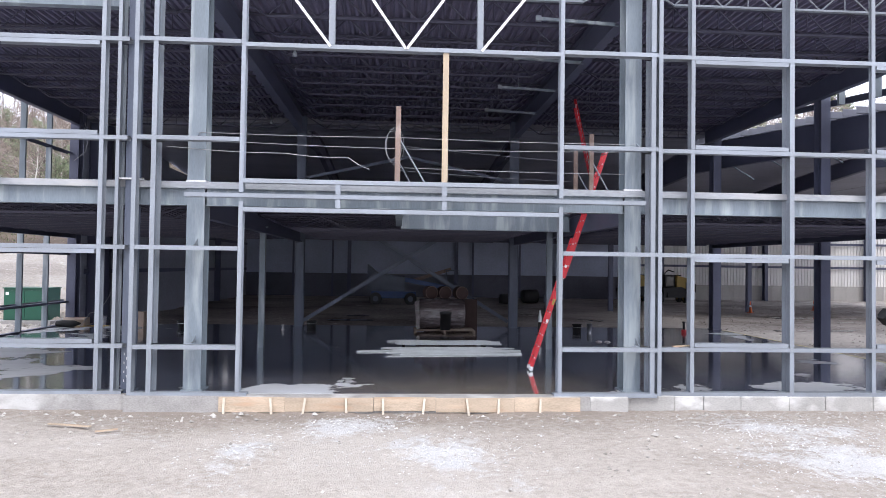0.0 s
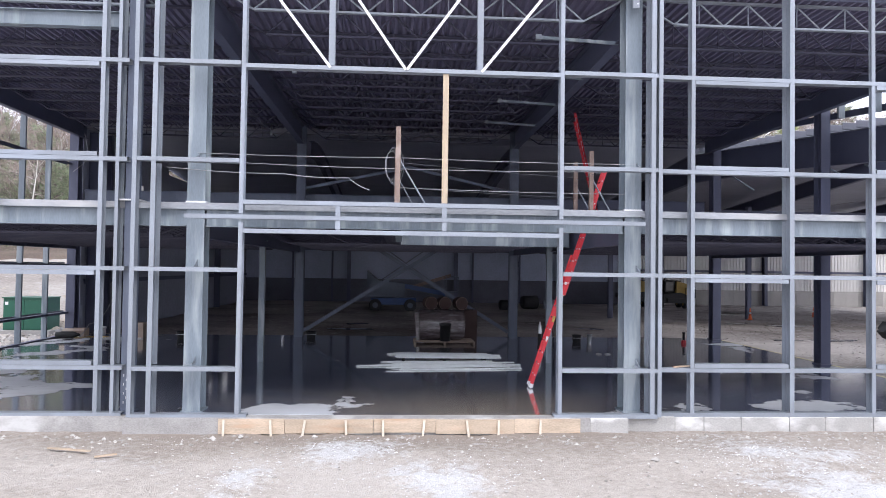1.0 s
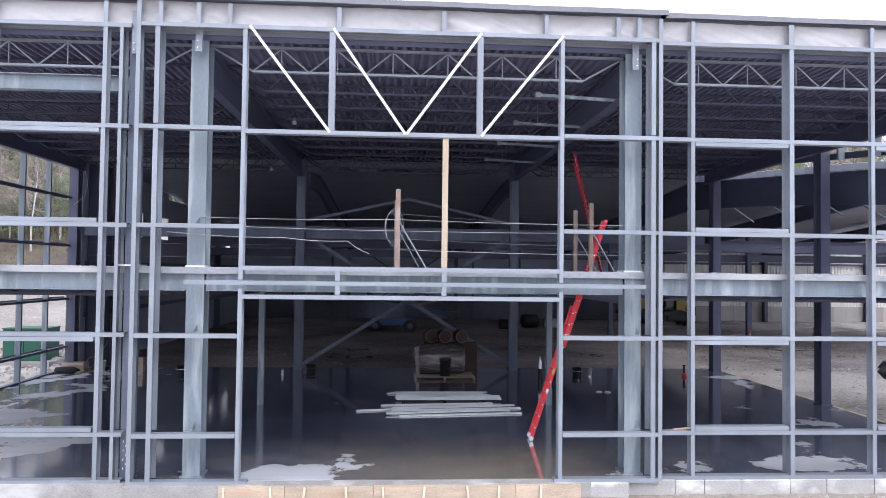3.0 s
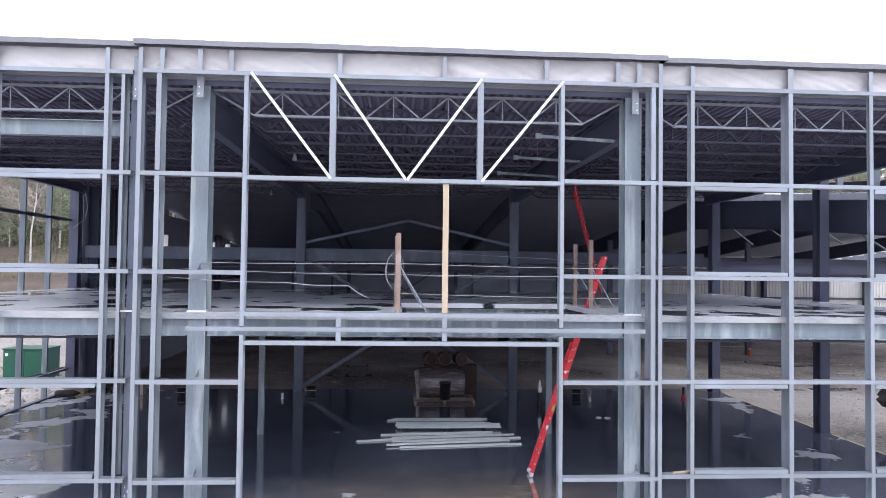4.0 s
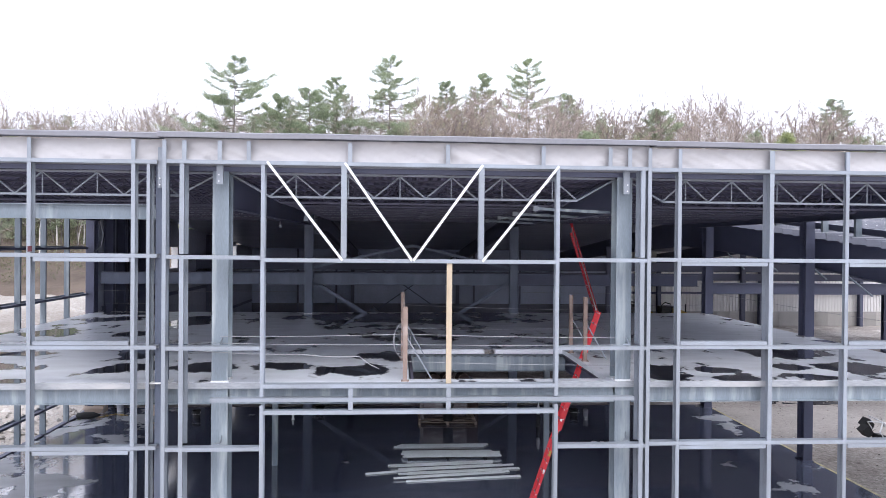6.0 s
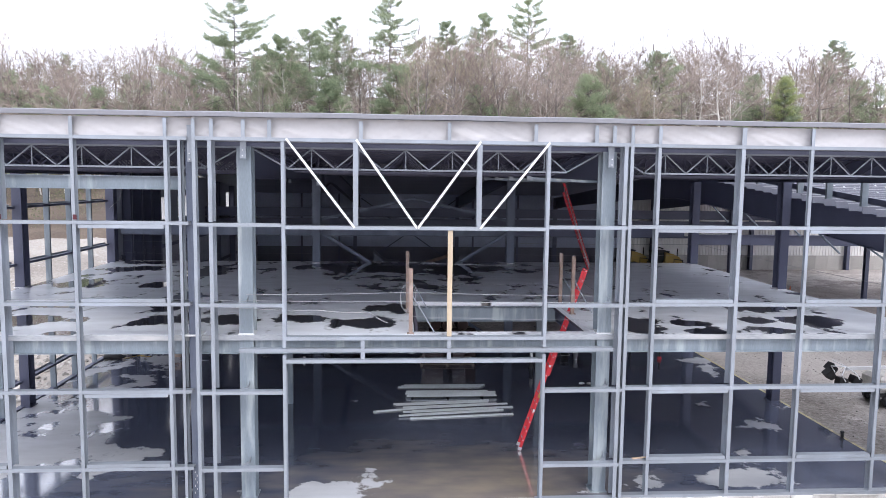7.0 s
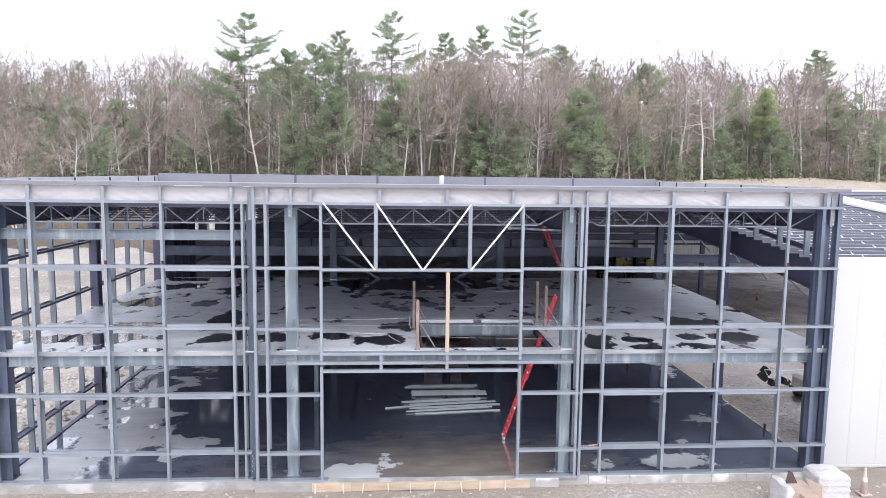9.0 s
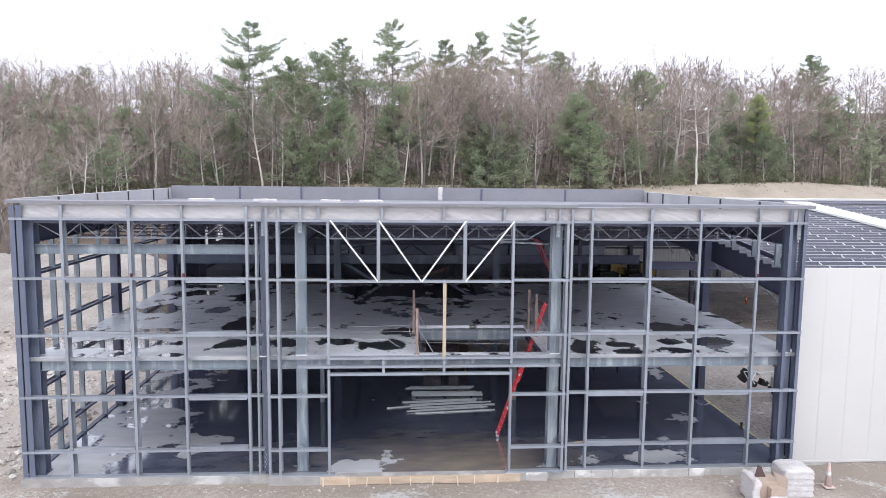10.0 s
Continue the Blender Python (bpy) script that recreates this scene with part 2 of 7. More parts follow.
VINYL = material("white_vinyl_wall", (0.40, 0.445, 0.575), 0.5, 0.0, 0.16, 0.6, 6, 0.4)
STUD_ZINC = material("bright_zinc_studs", (0.66, 0.70, 0.71), 0.4, 0.1, 0.15, 1.5, 20, 0.05)
POUR_STOP = material("galvanised_pour_stop", (0.33, 0.35, 0.38), 0.5, 0.1, 0.2, 1.5, 12, 0.05, (0.48, 0.475, 0.475), 0.8, (0.6, 1, 2))
STAKE = material("pale_stake", (0.64, 0.57, 0.47), 0.8, 0.0, 0.15, 2.0, 20, 0.2)
FORM = material("form_lumber", (0.49, 0.395, 0.30), 0.8, 0.0, 0.32, 1.2, 22, 0.3, (0.50, 0.33, 0.22), 0.8, (1, 6, 6), 0.5, 0.2)
WORN_WOOD = material("worn_pallet_wood", (0.33, 0.26, 0.215), 0.85, 0.0, 0.3, 2.0, 18, 0.3, (0.45, 0.37, 0.31), 0.7, (1, 5, 5), 0.5, 0.2)
LUMBER = material("pine_stud", (0.47, 0.385, 0.28), 0.7, 0.0, 0.16, 2.0, 22, 0.1, None, 0, (6, 6, 1))
RUST = material("rusty_angle", (0.27, 0.20, 0.17), 0.8, 0.1, 0.3, 4, 30, 0.1, (0.40, 0.33, 0.30), 0.7)
RED = material("red_fibreglass", (0.62, 0.035, 0.05), 0.4, 0.0, 0.10, 3, 25)
ALU = material("aluminium", (0.68, 0.69, 0.71), 0.35, 0.8, 0.08)
CABLE = material("wire_rope", (0.30, 0.31, 0.335), 0.5, 0.4, 0.1)


def gravel(name, dark, mid, pale, dust, places=(), damp=()):
    """Packed gravel: stones of mixed tone, damp and dusty areas, coarse relief."""
    m = bpy.data.materials.new(name)
    m.use_nodes = True
    n, l = m.node_tree.nodes, m.node_tree.links
    b = n["Principled BSDF"]
    geo = n.new("ShaderNodeNewGeometry")
    tex = []
    for s, d, r in ((0.16, 8, 0.6), (0.55, 13, 0.72), (6.0, 9, 0.72), (70.0, 4, 0.65)):
        t = n.new("ShaderNodeTexNoise")
        t.inputs["Scale"].default_value, t.inputs["Detail"].default_value, t.inputs["Roughness"].default_value = s, d, r
        l.new(geo.outputs["Position"], t.inputs["Vector"])
        tex.append(t)
    cells = n.new("ShaderNodeTexVoronoi")
    cells.inputs["Scale"].default_value = 38
    l.new(geo.outputs["Position"], cells.inputs["Vector"])
    ramp = n.new("ShaderNodeValToRGB")
    e = ramp.color_ramp.elements
    e[0].position, e[0].color = 0.33, (*dark, 1)
    e[1].position, e[1].color = 0.68, (*pale, 1)
    e.new(0.5).color = (*mid, 1)
    mixed = n.new("ShaderNodeMath")
    mixed.operation = "MULTIPLY_ADD"
    mixed.inputs[1].default_value = 0.45
    half = n.new("ShaderNodeMath")
    half.operation, half.inputs[1].default_value = "MULTIPLY", 0.55
    l.new(tex[0].outputs["Fac"], half.inputs[0])
    l.new(tex[2].outputs["Fac"], mixed.inputs[0])
    l.new(half.outputs[0], mixed.inputs[2])
    l.new(spots(n, l, geo, mixed.outputs[0], damp), ramp.inputs[0])
    patch = n.new("ShaderNodeMapRange")
    patch.inputs["From Min"].default_value, patch.inputs["From Max"].default_value = 0.585, 0.70
    patch.inputs["To Max"].default_value = 0.85
    broken, level = n.new("ShaderNodeMath"), n.new("ShaderNodeMath")
    broken.operation, broken.inputs[1].default_value = "MULTIPLY_ADD", 0.45
    level.operation, level.inputs[1].default_value = "SUBTRACT", 0.225
    l.new(tex[2].outputs["Fac"], broken.inputs[0])
    l.new(tex[1].outputs["Fac"], broken.inputs[2])
    l.new(broken.outputs[0], level.inputs[0])
    l.new(spots(n, l, geo, level.outputs[0], places), patch.inputs["Value"])
    mix = n.new("ShaderNodeMixRGB")
    l.new(patch.outputs[0], mix.inputs[0])
    l.new(ramp.outputs[0], mix.inputs[1])
    mix.inputs[2].default_value = (*dust, 1)
    tone = n.new("ShaderNodeMapRange")
    tone.inputs["To Min"].default_value, tone.inputs["To Max"].default_value = 0.72, 1.25
    speck = n.new("ShaderNodeMath")
    speck.operation, speck.inputs[1].default_value = "MULTIPLY_ADD", 0.5
    halved = n.new("ShaderNodeMath")
    halved.operation, halved.inputs[1].default_value = "MULTIPLY", 0.5
    l.new(tex[3].outputs["Fac"], halved.inputs[0])
    l.new(cells.outputs["Color"], speck.inputs[0])
    l.new(halved.outputs[0], speck.inputs[2])
    l.new(speck.outputs[0], tone.inputs["Value"])
    mul = n.new("ShaderNodeMixRGB")
    mul.blend_type, mul.inputs[0].default_value = "MULTIPLY", 0.8
    l.new(mix.outputs[0], mul.inputs[1])
    l.new(tone.outputs[0], mul.inputs[2])
    l.new(mul.outputs[0], b.inputs["Base Color"])
    b.inputs["Roughness"].default_value = 0.95
    bp = n.new("ShaderNodeBump")
    bp.inputs["Strength"].default_value, bp.inputs["Distance"].default_value = 0.9, 0.05
    l.new(tex[2].outputs["Fac"], bp.inputs["Height"])
    bp2 = n.new("ShaderNodeBump")
    bp2.inputs["Strength"].default_value, bp2.inputs["Distance"].default_value = 0.8, 0.02
    l.new(cells.outputs["Distance"], bp2.inputs["Height"])
    l.new(bp.outputs[0], bp2.inputs["Normal"])
    l.new(bp2.outputs[0], b.inputs["Normal"])
    return m


def foliage(name, low, high, through=0.3, patch=0.12):
    """Leaves, needles, twigs or chips: each piece has its own tone, and some light may come through."""
    m = bpy.data.materials.new(name)
    m.use_nodes = True
    n, l = m.node_tree.nodes, m.node_tree.links
    b, geo, tex, blend, sum_ = n["Principled BSDF"], n.new("ShaderNodeNewGeometry"), n.new("ShaderNodeTexNoise"), n.new("ShaderNodeMixRGB"), n.new("ShaderNodeMath")
    tex.inputs["Scale"].default_value, tex.inputs["Detail"].default_value = patch, 4
    l.new(geo.outputs["Position"], tex.inputs["Vector"])
    span = n.new("ShaderNodeMapRange")
    span.inputs["From Min"].default_value, span.inputs["From Max"].default_value = 0.3, 0.7
    span.inputs["To Min"].default_value, span.inputs["To Max"].default_value = -0.35, 0.35
    l.new(tex.outputs["Fac"], span.inputs["Value"])
    sum_.use_clamp = True
    l.new(geo.outputs["Random Per Island"], sum_.inputs[0])
    l.new(span.outputs[0], sum_.inputs[1])
    l.new(sum_.outputs[0], blend.inputs[0])
    blend.inputs[1].default_value, blend.inputs[2].default_value = (*low, 1), (*high, 1)
    l.new(blend.outputs[0], b.inputs["Base Color"])
    b.inputs["Roughness"].default_value, b.inputs["Specular IOR Level"].default_value = 0.75, 0.3
    if through:
        thin, mix = n.new("ShaderNodeBsdfTranslucent"), n.new("ShaderNodeMixShader")
        l.new(blend.outputs[0], thin.inputs["Color"])
        mix.inputs[0].default_value = through
        l.new(b.outputs[0], mix.inputs[1])
        l.new(thin.outputs[0], mix.inputs[2])
        l.new(mix.outputs[0], n["Material Output"].inputs["Surface"])
    return m


GROUND = gravel("gravel_ground", (0.31, 0.265, 0.225), (0.51, 0.463, 0.415), (0.61, 0.572, 0.53), (0.63, 0.63, 0.63), ((-2.05, 11.4, 0.75, 1.5, 0.24), (-0.4, 12.9, 1.3, 0.9, 0.20), (1.15, 11.2, 1.5, 1.2, 0.27), (7.7, 12.5, 2.3, 1.2, 0.24), (7.4, 10.6, 2.0, 1.8, 0.24), (2.2, 13.4, 3.0, 0.5, 0.08)), ((0.0, 14.4, 34.0, 2.4, -0.20), (18.0, 12.5, 6.0, 5.0, -0.20), (-17.0, 17.0, 5.0, 7.0, -0.06), (-22.0, 33.0, 9.0, 14.0, -0.05)))
DIRT = gravel("earth_bank", (0.22, 0.185, 0.14), (0.38, 0.33, 0.27), (0.50, 0.44, 0.375), (0.36, 0.33, 0.22))
RUBBLE = gravel("rubble_bank", (0.17, 0.145, 0.125), (0.33, 0.30, 0.27), (0.48, 0.45, 0.42), (0.54, 0.52, 0.50))
LITTER = gravel("leaf_litter", (0.06, 0.047, 0.038), (0.12, 0.09, 0.07), (0.20, 0.155, 0.12), (0.10, 0.10, 0.06))


# ---- mesh helpers ----
class Build:
    """Collects vertices and faces of one mesh."""

    def __init__(self):
        self.v, self.f = [], []

    def add(self, verts, faces):
        k = len(self.v)
        self.v.extend(tuple(p) for p in verts)
        self.f.extend(tuple(i + k for i in face) for face in faces)
        return self

    def box(self, x0, x1, y0, y1, z0, z1):
        return self.add([(x, y, z) for z in (z0, z1) for x, y in ((x0, y0), (x1, y0), (x1, y1), (x0, y1))],
                        [(3, 2, 1, 0), (4, 5, 6, 7), (0, 1, 5, 4), (1, 2, 6, 5), (2, 3, 7, 6), (3, 0, 4, 7)])

    def prism(self, profile, p0, p1, side, caps=True):
        """Extrudes a 2D outline from p0 to p1; its first axis lies along side."""
        p0, p1 = Vector(p0), Vector(p1)
        w = (p1 - p0).normalized()
        u = Vector(side)
        u = (u - w * u.dot(w)).normalized()
        v = w.cross(u)
        n = len(profile)
        verts = [p + u * a + v * b for p in (p0, p1) for a, b in profile]
        faces = [(i, (i + 1) % n, n + (i + 1) % n, n + i) for i in range(n)]
        if caps:
            faces += [tuple(range(n))[::-1], tuple(range(n, 2 * n))]
        return self.add(verts, faces)

    def tube(self, p0, p1, r0, r1=None, n=8, caps=True):
        r1 = r0 if r1 is None else r1
        p0, p1 = Vector(p0), Vector(p1)
        w = (p1 - p0).normalized()
        u = w.orthogonal().normalized()
        v = w.cross(u)
        ring = [(math.cos(2 * math.pi * i / n), math.sin(2 * math.pi * i / n)) for i in range(n)]
        verts = [p + (u * a + v * b) * r for p, r in ((p0, r0), (p1, r1)) for a, b in ring]
        faces = [(i, (i + 1) % n, n + (i + 1) % n, n + i) for i in range(n)]
        if caps:
            faces += [tuple(range(n))[::-1], tuple(range(n, 2 * n))]
        return self.add(verts, faces)

    def path(self, points, r, n=6):
        """A bent round bar through the points, in one piece."""
        pts = [Vector(q) for q in points]
        k = len(self.v)
        u = None
        for i, q in enumerate(pts):
            w = (pts[min(i + 1, len(pts) - 1)] - pts[max(i - 1, 0)]).normalized()
            u = w.orthogonal().normalized() if u is None else (u - w * u.dot(w)).normalized()
            v = w.cross(u)
            self.v += [tuple(q + (u * math.cos(2 * math.pi * j / n) + v * math.sin(2 * math.pi * j / n)) * r) for j in range(n)]
        self.f += [(k + i * n + j, k + i * n + (j + 1) % n, k + (i + 1) * n + (j + 1) % n, k + (i + 1) * n + j) for i in range(len(pts) - 1) for j in range(n)]
        self.f += [tuple(k + j for j in range(n))[::-1], tuple(k + (len(pts) - 1) * n + j for j in range(n))]
        return self

    def lathe(self, base, axis, rings, n=16, closed=True):
        """Turned solid: rings of (distance along the axis, radius)."""
        base, w = Vector(base), Vector(axis).normalized()
        u = w.orthogonal().normalized()
        v = w.cross(u)
        verts = [base + w * d + (u * math.cos(2 * math.pi * i / n) + v * math.sin(2 * math.pi * i / n)) * r for d, r in rings for i in range(n)]
        faces = [(k * n + i, k * n + (i + 1) % n, (k + 1) * n + (i + 1) % n, (k + 1) * n + i) for k in range(len(rings) - 1) for i in range(n)]
        if closed:
            faces += [tuple(range(n))[::-1], tuple(range((len(rings) - 1) * n, len(rings) * n))]
        return self.add(verts, faces)

    def mesh(self, name, mat, smooth=False):
        me = bpy.data.meshes.new(name)
        me.from_pydata(self.v, [], self.f)
        bm = bmesh.new()
        bm.from_mesh(me)
        bmesh.ops.recalc_face_normals(bm, faces=bm.faces)
        bm.to_mesh(me)
        bm.free()
        me.materials.append(mat)
        if smooth:
            me.polygons.foreach_set("use_smooth", [True] * len(me.polygons))
        return me


def part(name, build, mat, parent, label="", smooth=False):
    ob = new(name, build.mesh(name, mat, smooth))
    ob.parent = parent
    return tagged(ob, label) if label else ob


def thing(name, build, mat, label, category, group="", kind="", smooth=False):
    return tagged(new(name, build.mesh(name, mat, smooth)), label, category, group, kind)


def empty(name, label, category, group="", at=(0, 0, 0)):
    ob = new(name)
    ob.location = at
    return tagged(ob, label, category, group)


def channel(depth, flange, t=0.008, lip=0.02):
    """C section: web along the first axis, flanges along the second."""
    d, f = depth, flange
    return [(0, 0), (d, 0), (d, f), (d - lip, f), (d - lip, f - t), (d - t, f - t), (d - t, t), (t, t), (t, f - t), (lip, f - t), (lip, f), (0, f)]


def ibeam(depth, flange, tf=0.016, tw=0.012):
    """I section centred on the origin: depth along the first axis, flange along the second."""
    d, f, w = depth / 2, flange / 2, tw / 2
    return [(-d, -f), (-d + tf, -f), (-d + tf, -w), (d - tf, -w), (d - tf, -f), (d, -f), (d, f), (d - tf, f), (d - tf, w), (-d + tf, w), (-d + tf, f), (-d, f)]


# ---- plan of the steel block ----
XL, XR = -13.5, 14.55          # outer faces of the block
CL, CR = -4.95, 5.85            # the middle bay, which stands a little forward
YC, YW = 14.25, 14.40           # girt faces of the middle bay and of the wings
COLX = (-13.05, -3.81, 5.39, 14.2)
COLY = (14.95, 22.45, 30.35)
BACK = 30.9
MZ = 4.3                        # top of the mezzanine slab
DECKZ = 9.12
TOP = 9.76
GIRTS = (0.99, 2.97, 5.17, 7.17)
GROUND_Z = -0.32


def ground_height(x, y):
    def ramp(a, b, v):
        s = min(1, max(0, (v - a) / (b - a)))
        return s * s * (3 - 2 * s)
    left = ramp(-15, -24, x)
    hill_left = max(0, min(y, 115) - 34) * 0.155 + max(0, min(y, 150) - 110) * 0.27
    hill_back = 8.2 * ramp(66, 84, y) + max(0, min(y, 150) - 84) * 0.27
    z = left * min(hill_left, 30) + (1 - left) * hill_back
    mound = 2.2 * math.exp(-((x - 52) / 22) ** 2 - ((y - 78) / 9) ** 2)
    return GROUND_Z + z + mound * (1 - left)


# ---- ground, slab, foundation ----
HEAPS = ((-2.05, 11.4, 0.55, 1.1, 0.06), (-0.4, 12.9, 0.9, 0.6, 0.05), (1.15, 11.2, 1.1, 0.9, 0.10), (7.6, 12.4, 1.8, 0.9, 0.05), (7.4, 10.6, 1.6, 1.3, 0.07))


def relief(x, y):
    """Unevenness of the gravel, coarser on the crushed heaps before the doorway."""
    z = 0.05 * noise.noise((x * 0.6, y * 0.6, 0)) + 0.035 * noise.noise((x * 2.1, y * 2.1, 4))
    if -16 < x < 20 and 5 < y < 14.6:
        z += 0.014 * noise.noise((x * 4.3, y * 4.3, 7)) + 0.010 * noise.noise((x * 9, y * 9, 2))
        for hx, hy, rx, ry, h in HEAPS:
            k = math.exp(-((x - hx) / rx) ** 2 - ((y - hy) / ry) ** 2)
            z += k * h * (0.6 + 0.9 * noise.noise((x * 3.1, y * 3.1, 5)) + 0.5 * noise.noise((x * 7, y * 7, 1)))
    return z


def build_ground():
    def axis(lo, hi, *spans):
        out, v = [], lo
        while v < hi - 0.01:
            out.append(v)
            v += min([step for a, b_, step in spans if a - 1e-6 <= v < b_] + [20])
        return out + [hi]
    xs = axis(-900, 900, (-40, 60, 0.5), (-15, 17, 0.2))
    ys = axis(-300, 1500, (0, 100, 0.5), (7, 14.8, 0.16))
    b = Build()
    for y in ys:
        for x in xs:
            rough = relief(x, y)
            if y > 34 or x > 15.2 or x < -14:
                rough *= 1.8
            inside = XL + 0.2 < x < XR + 0.4 and 14.6 < y < BACK + 0.4
            z = ground_height(x, min(y, 400)) - min(3, max(0, y - 98) * 0.3) + (0 if inside else rough) - (0.25 if inside else 0)
            b.v.append((x, y, z))
    w = len(xs)
    b.f = [(j * w + i, j * w + i + 1, (j + 1) * w + i + 1, (j + 1) * w + i) for j in range(len(ys) - 1) for i in range(w - 1)]
    thing("ground", b, GROUND, "pale grey gravel and dirt ground with dusty patches", "ground", kind="structure", smooth=True)


build_ground()


def build_forest_floor():
    b, xs, ys = Build(), [-260 + 4 * i for i in range(131)], [78.5 + 2.5 * i for i in range(75)]
    b.v = [(x, y, ground_height(x, y) + 0.12 + 0.15 * noise.noise((x * 0.3, y * 0.3, 8))) for y in ys for x in xs]
    w = len(xs)
    b.f = [(j * w + i, j * w + i + 1, (j + 1) * w + i + 1, (j + 1) * w + i) for j in range(len(ys) - 1) for i in range(w - 1)]
    thing("forest_floor", b, LITTER, "brown leaf litter on the wooded slope", "ground", kind="structure", smooth=True)


build_forest_floor()


def earth_bank(x0, x1, y0, y1, mat, label, lift=0.0):
    b, nx, ny = Build(), int((x1 - x0) / 0.8), int((y1 - y0) / 0.8)
    for j in range(ny + 1):
        for i in range(nx + 1):
            x, y = x0 + (x1 - x0) * i / nx, y0 + (y1 - y0) * j / ny
            edge = min(1, i / 3, j / 3, (nx - i) / 3, (ny - j) / 3)
            lump = 0.10 + 0.16 * noise.noise((x * 0.35, y * 0.35, 3)) + 0.10 * noise.noise((x * 1.1, y * 1.1, 6))
            b.v.append((x, y, ground_height(x, y) - 0.15 + edge * (0.38 + lift + lump + 0.08 * noise.noise((x * 2.3, y * 2.3, 9)))))
    b.f = [(j * (nx + 1) + i, j * (nx + 1) + i + 1, (j + 1) * (nx + 1) + i + 1, (j + 1) * (nx + 1) + i) for j in range(ny) for i in range(nx)]
    thing("ground_bank", b, mat, label, "ground", kind="structure", smooth=True)


earth_bank(-75, -15.4, 35.5, 80, RUBBLE, "grey-brown rubble bank rising beside the building")
earth_bank(-75, -18.0, 53.0, 80.5, LITTER, "brown leaf litter at the foot of the trees above the rubble", 0.14)
earth_bank(-15.4, 110, 66.5, 89, DIRT, "brown earth berm between the hall and the woods", 0.24)
thing("floor", Build().box(XL + 0.25, XR + 0.13, YW + 0.12, BACK, -0.2, 0.0), FLOOR, "wet grey concrete floor slab with dry pale patches", "floor", kind="structure")

# mezzanine slab with the stair opening
OX0, OX1, OY0, OY1 = 0.44, 5.12, 15.05, 19.6
mz = Build()
for x0, x1, y0, y1 in ((XL + 0.3, OX0, YW + 0.3, BACK), (OX1, XR + 0.15, YW + 0.3, BACK), (OX0, OX1, YW + 0.3, OY0), (OX0, OX1, OY1, BACK)):
    mz.box(x0, x1, y0, y1, MZ - 0.13, MZ)
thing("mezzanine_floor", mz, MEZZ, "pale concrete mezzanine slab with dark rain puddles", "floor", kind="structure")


def corrugated(x0, x1, y0, y1, z, pitch, depth):
    """A ribbed deck with its ribs along y."""
    b, x, line = Build(), x0, []
    while x < x1:
        line += [(x, z), (x + pitch * 0.32, z), (x + pitch * 0.5, z + depth), (x + pitch * 0.82, z + depth)]
        x += pitch
    for x, h in line:
        b.v += [(x, y0, h), (x, y1, h)]
    b.f = [(2 * i, 2 * i + 2, 2 * i + 3, 2 * i + 1) for i in range(len(line) - 1)]
    return b


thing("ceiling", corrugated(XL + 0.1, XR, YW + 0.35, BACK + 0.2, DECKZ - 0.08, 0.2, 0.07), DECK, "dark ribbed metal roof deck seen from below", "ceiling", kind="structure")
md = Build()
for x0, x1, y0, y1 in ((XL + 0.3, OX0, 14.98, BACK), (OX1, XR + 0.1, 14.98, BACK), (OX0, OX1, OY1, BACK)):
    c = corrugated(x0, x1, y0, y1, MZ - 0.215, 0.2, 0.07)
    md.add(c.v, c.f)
thing("mezzanine_ceiling", md, MEZZ_DECK, "ribbed metal deck under the mezzanine slab, darkened for shade", "ceiling", kind="structure")
thing("deck_closure", Build().box(XL + 0.1, XR, YW + 0.332, YW + 0.345, DECKZ - 0.10, DECKZ + 0.005), STEEL_DARK, "dark steel closure angle along the deck edge", "trim", kind="structure")
thing("roof", Build().box(XL + 0.1, XR, YW + 0.3, BACK + 0.2, DECKZ + 0.01, DECKZ + 0.12), CAP, "flat roof with a grey membrane", "roof", kind="structure")

# foundation walls
thing("foundation_wall", Build().box(XL - 0.05, CL - 0.02, YW - 0.02, YW + 0.28, -0.75, -0.005), CONCRETE, "grey cast concrete foundation wall with dusty stains", "foundation", kind="structure")
thing("foundation_wall", Build().box(CL - 0.02, CR - 1.5, YC - 0.06, YC + 0.24, -0.75, -0.005), CONCRETE, "pale cast concrete foundation wall behind the formwork", "foundation", kind="structure")
blocks = tagged(new("foundation_wall"), "pale concrete block foundation wall with white mortar smears", "foundation", kind="structure")
part("backing", Build().box(CR - 1.5, XR + 0.1, YW + 0.03, YW + 0.27, -0.75, -0.012), CONCRETE, blocks)
rnd = random.Random(3)
x = CR - 1.497
while x < XR:
    w = min(rnd.choice((0.62, 0.8, 0.92, 1.05)), XR + 0.1 - x)
    y0, z1, c = (YC - 0.06 if x + w < CR + 0.3 else YW - 0.02) + rnd.uniform(-0.008, 0.008), -0.006 - rnd.uniform(0, 0.02), 0.02
    b = Build().add([(px, py, pz) for pz, k in ((-0.7, 0), (z1 - c, 0), (z1, c)) for px, py in ((x + k, y0 + k), (x + w - 0.014 - k, y0 + k), (x + w - 0.014 - k, YW + 0.028), (x + k, YW + 0.028))],
                    [(3, 2, 1, 0), (8, 9, 10, 11)] + [(4 * r + i, 4 * r + (i + 1) % 4, 4 * r + 4 + (i + 1) % 4, 4 * r + 4 + i) for r in (0, 1) for i in range(4)])
    part("block", b, BLOCK, blocks)
    x += w
thing("foundation_wall", Build().box(XR + 0.0, XR + 0.14, YW + 0.3, BACK, -0.75, -0.004), CONCRETE, "concrete slab edge with a yellow marking", "foundation", kind="structure")
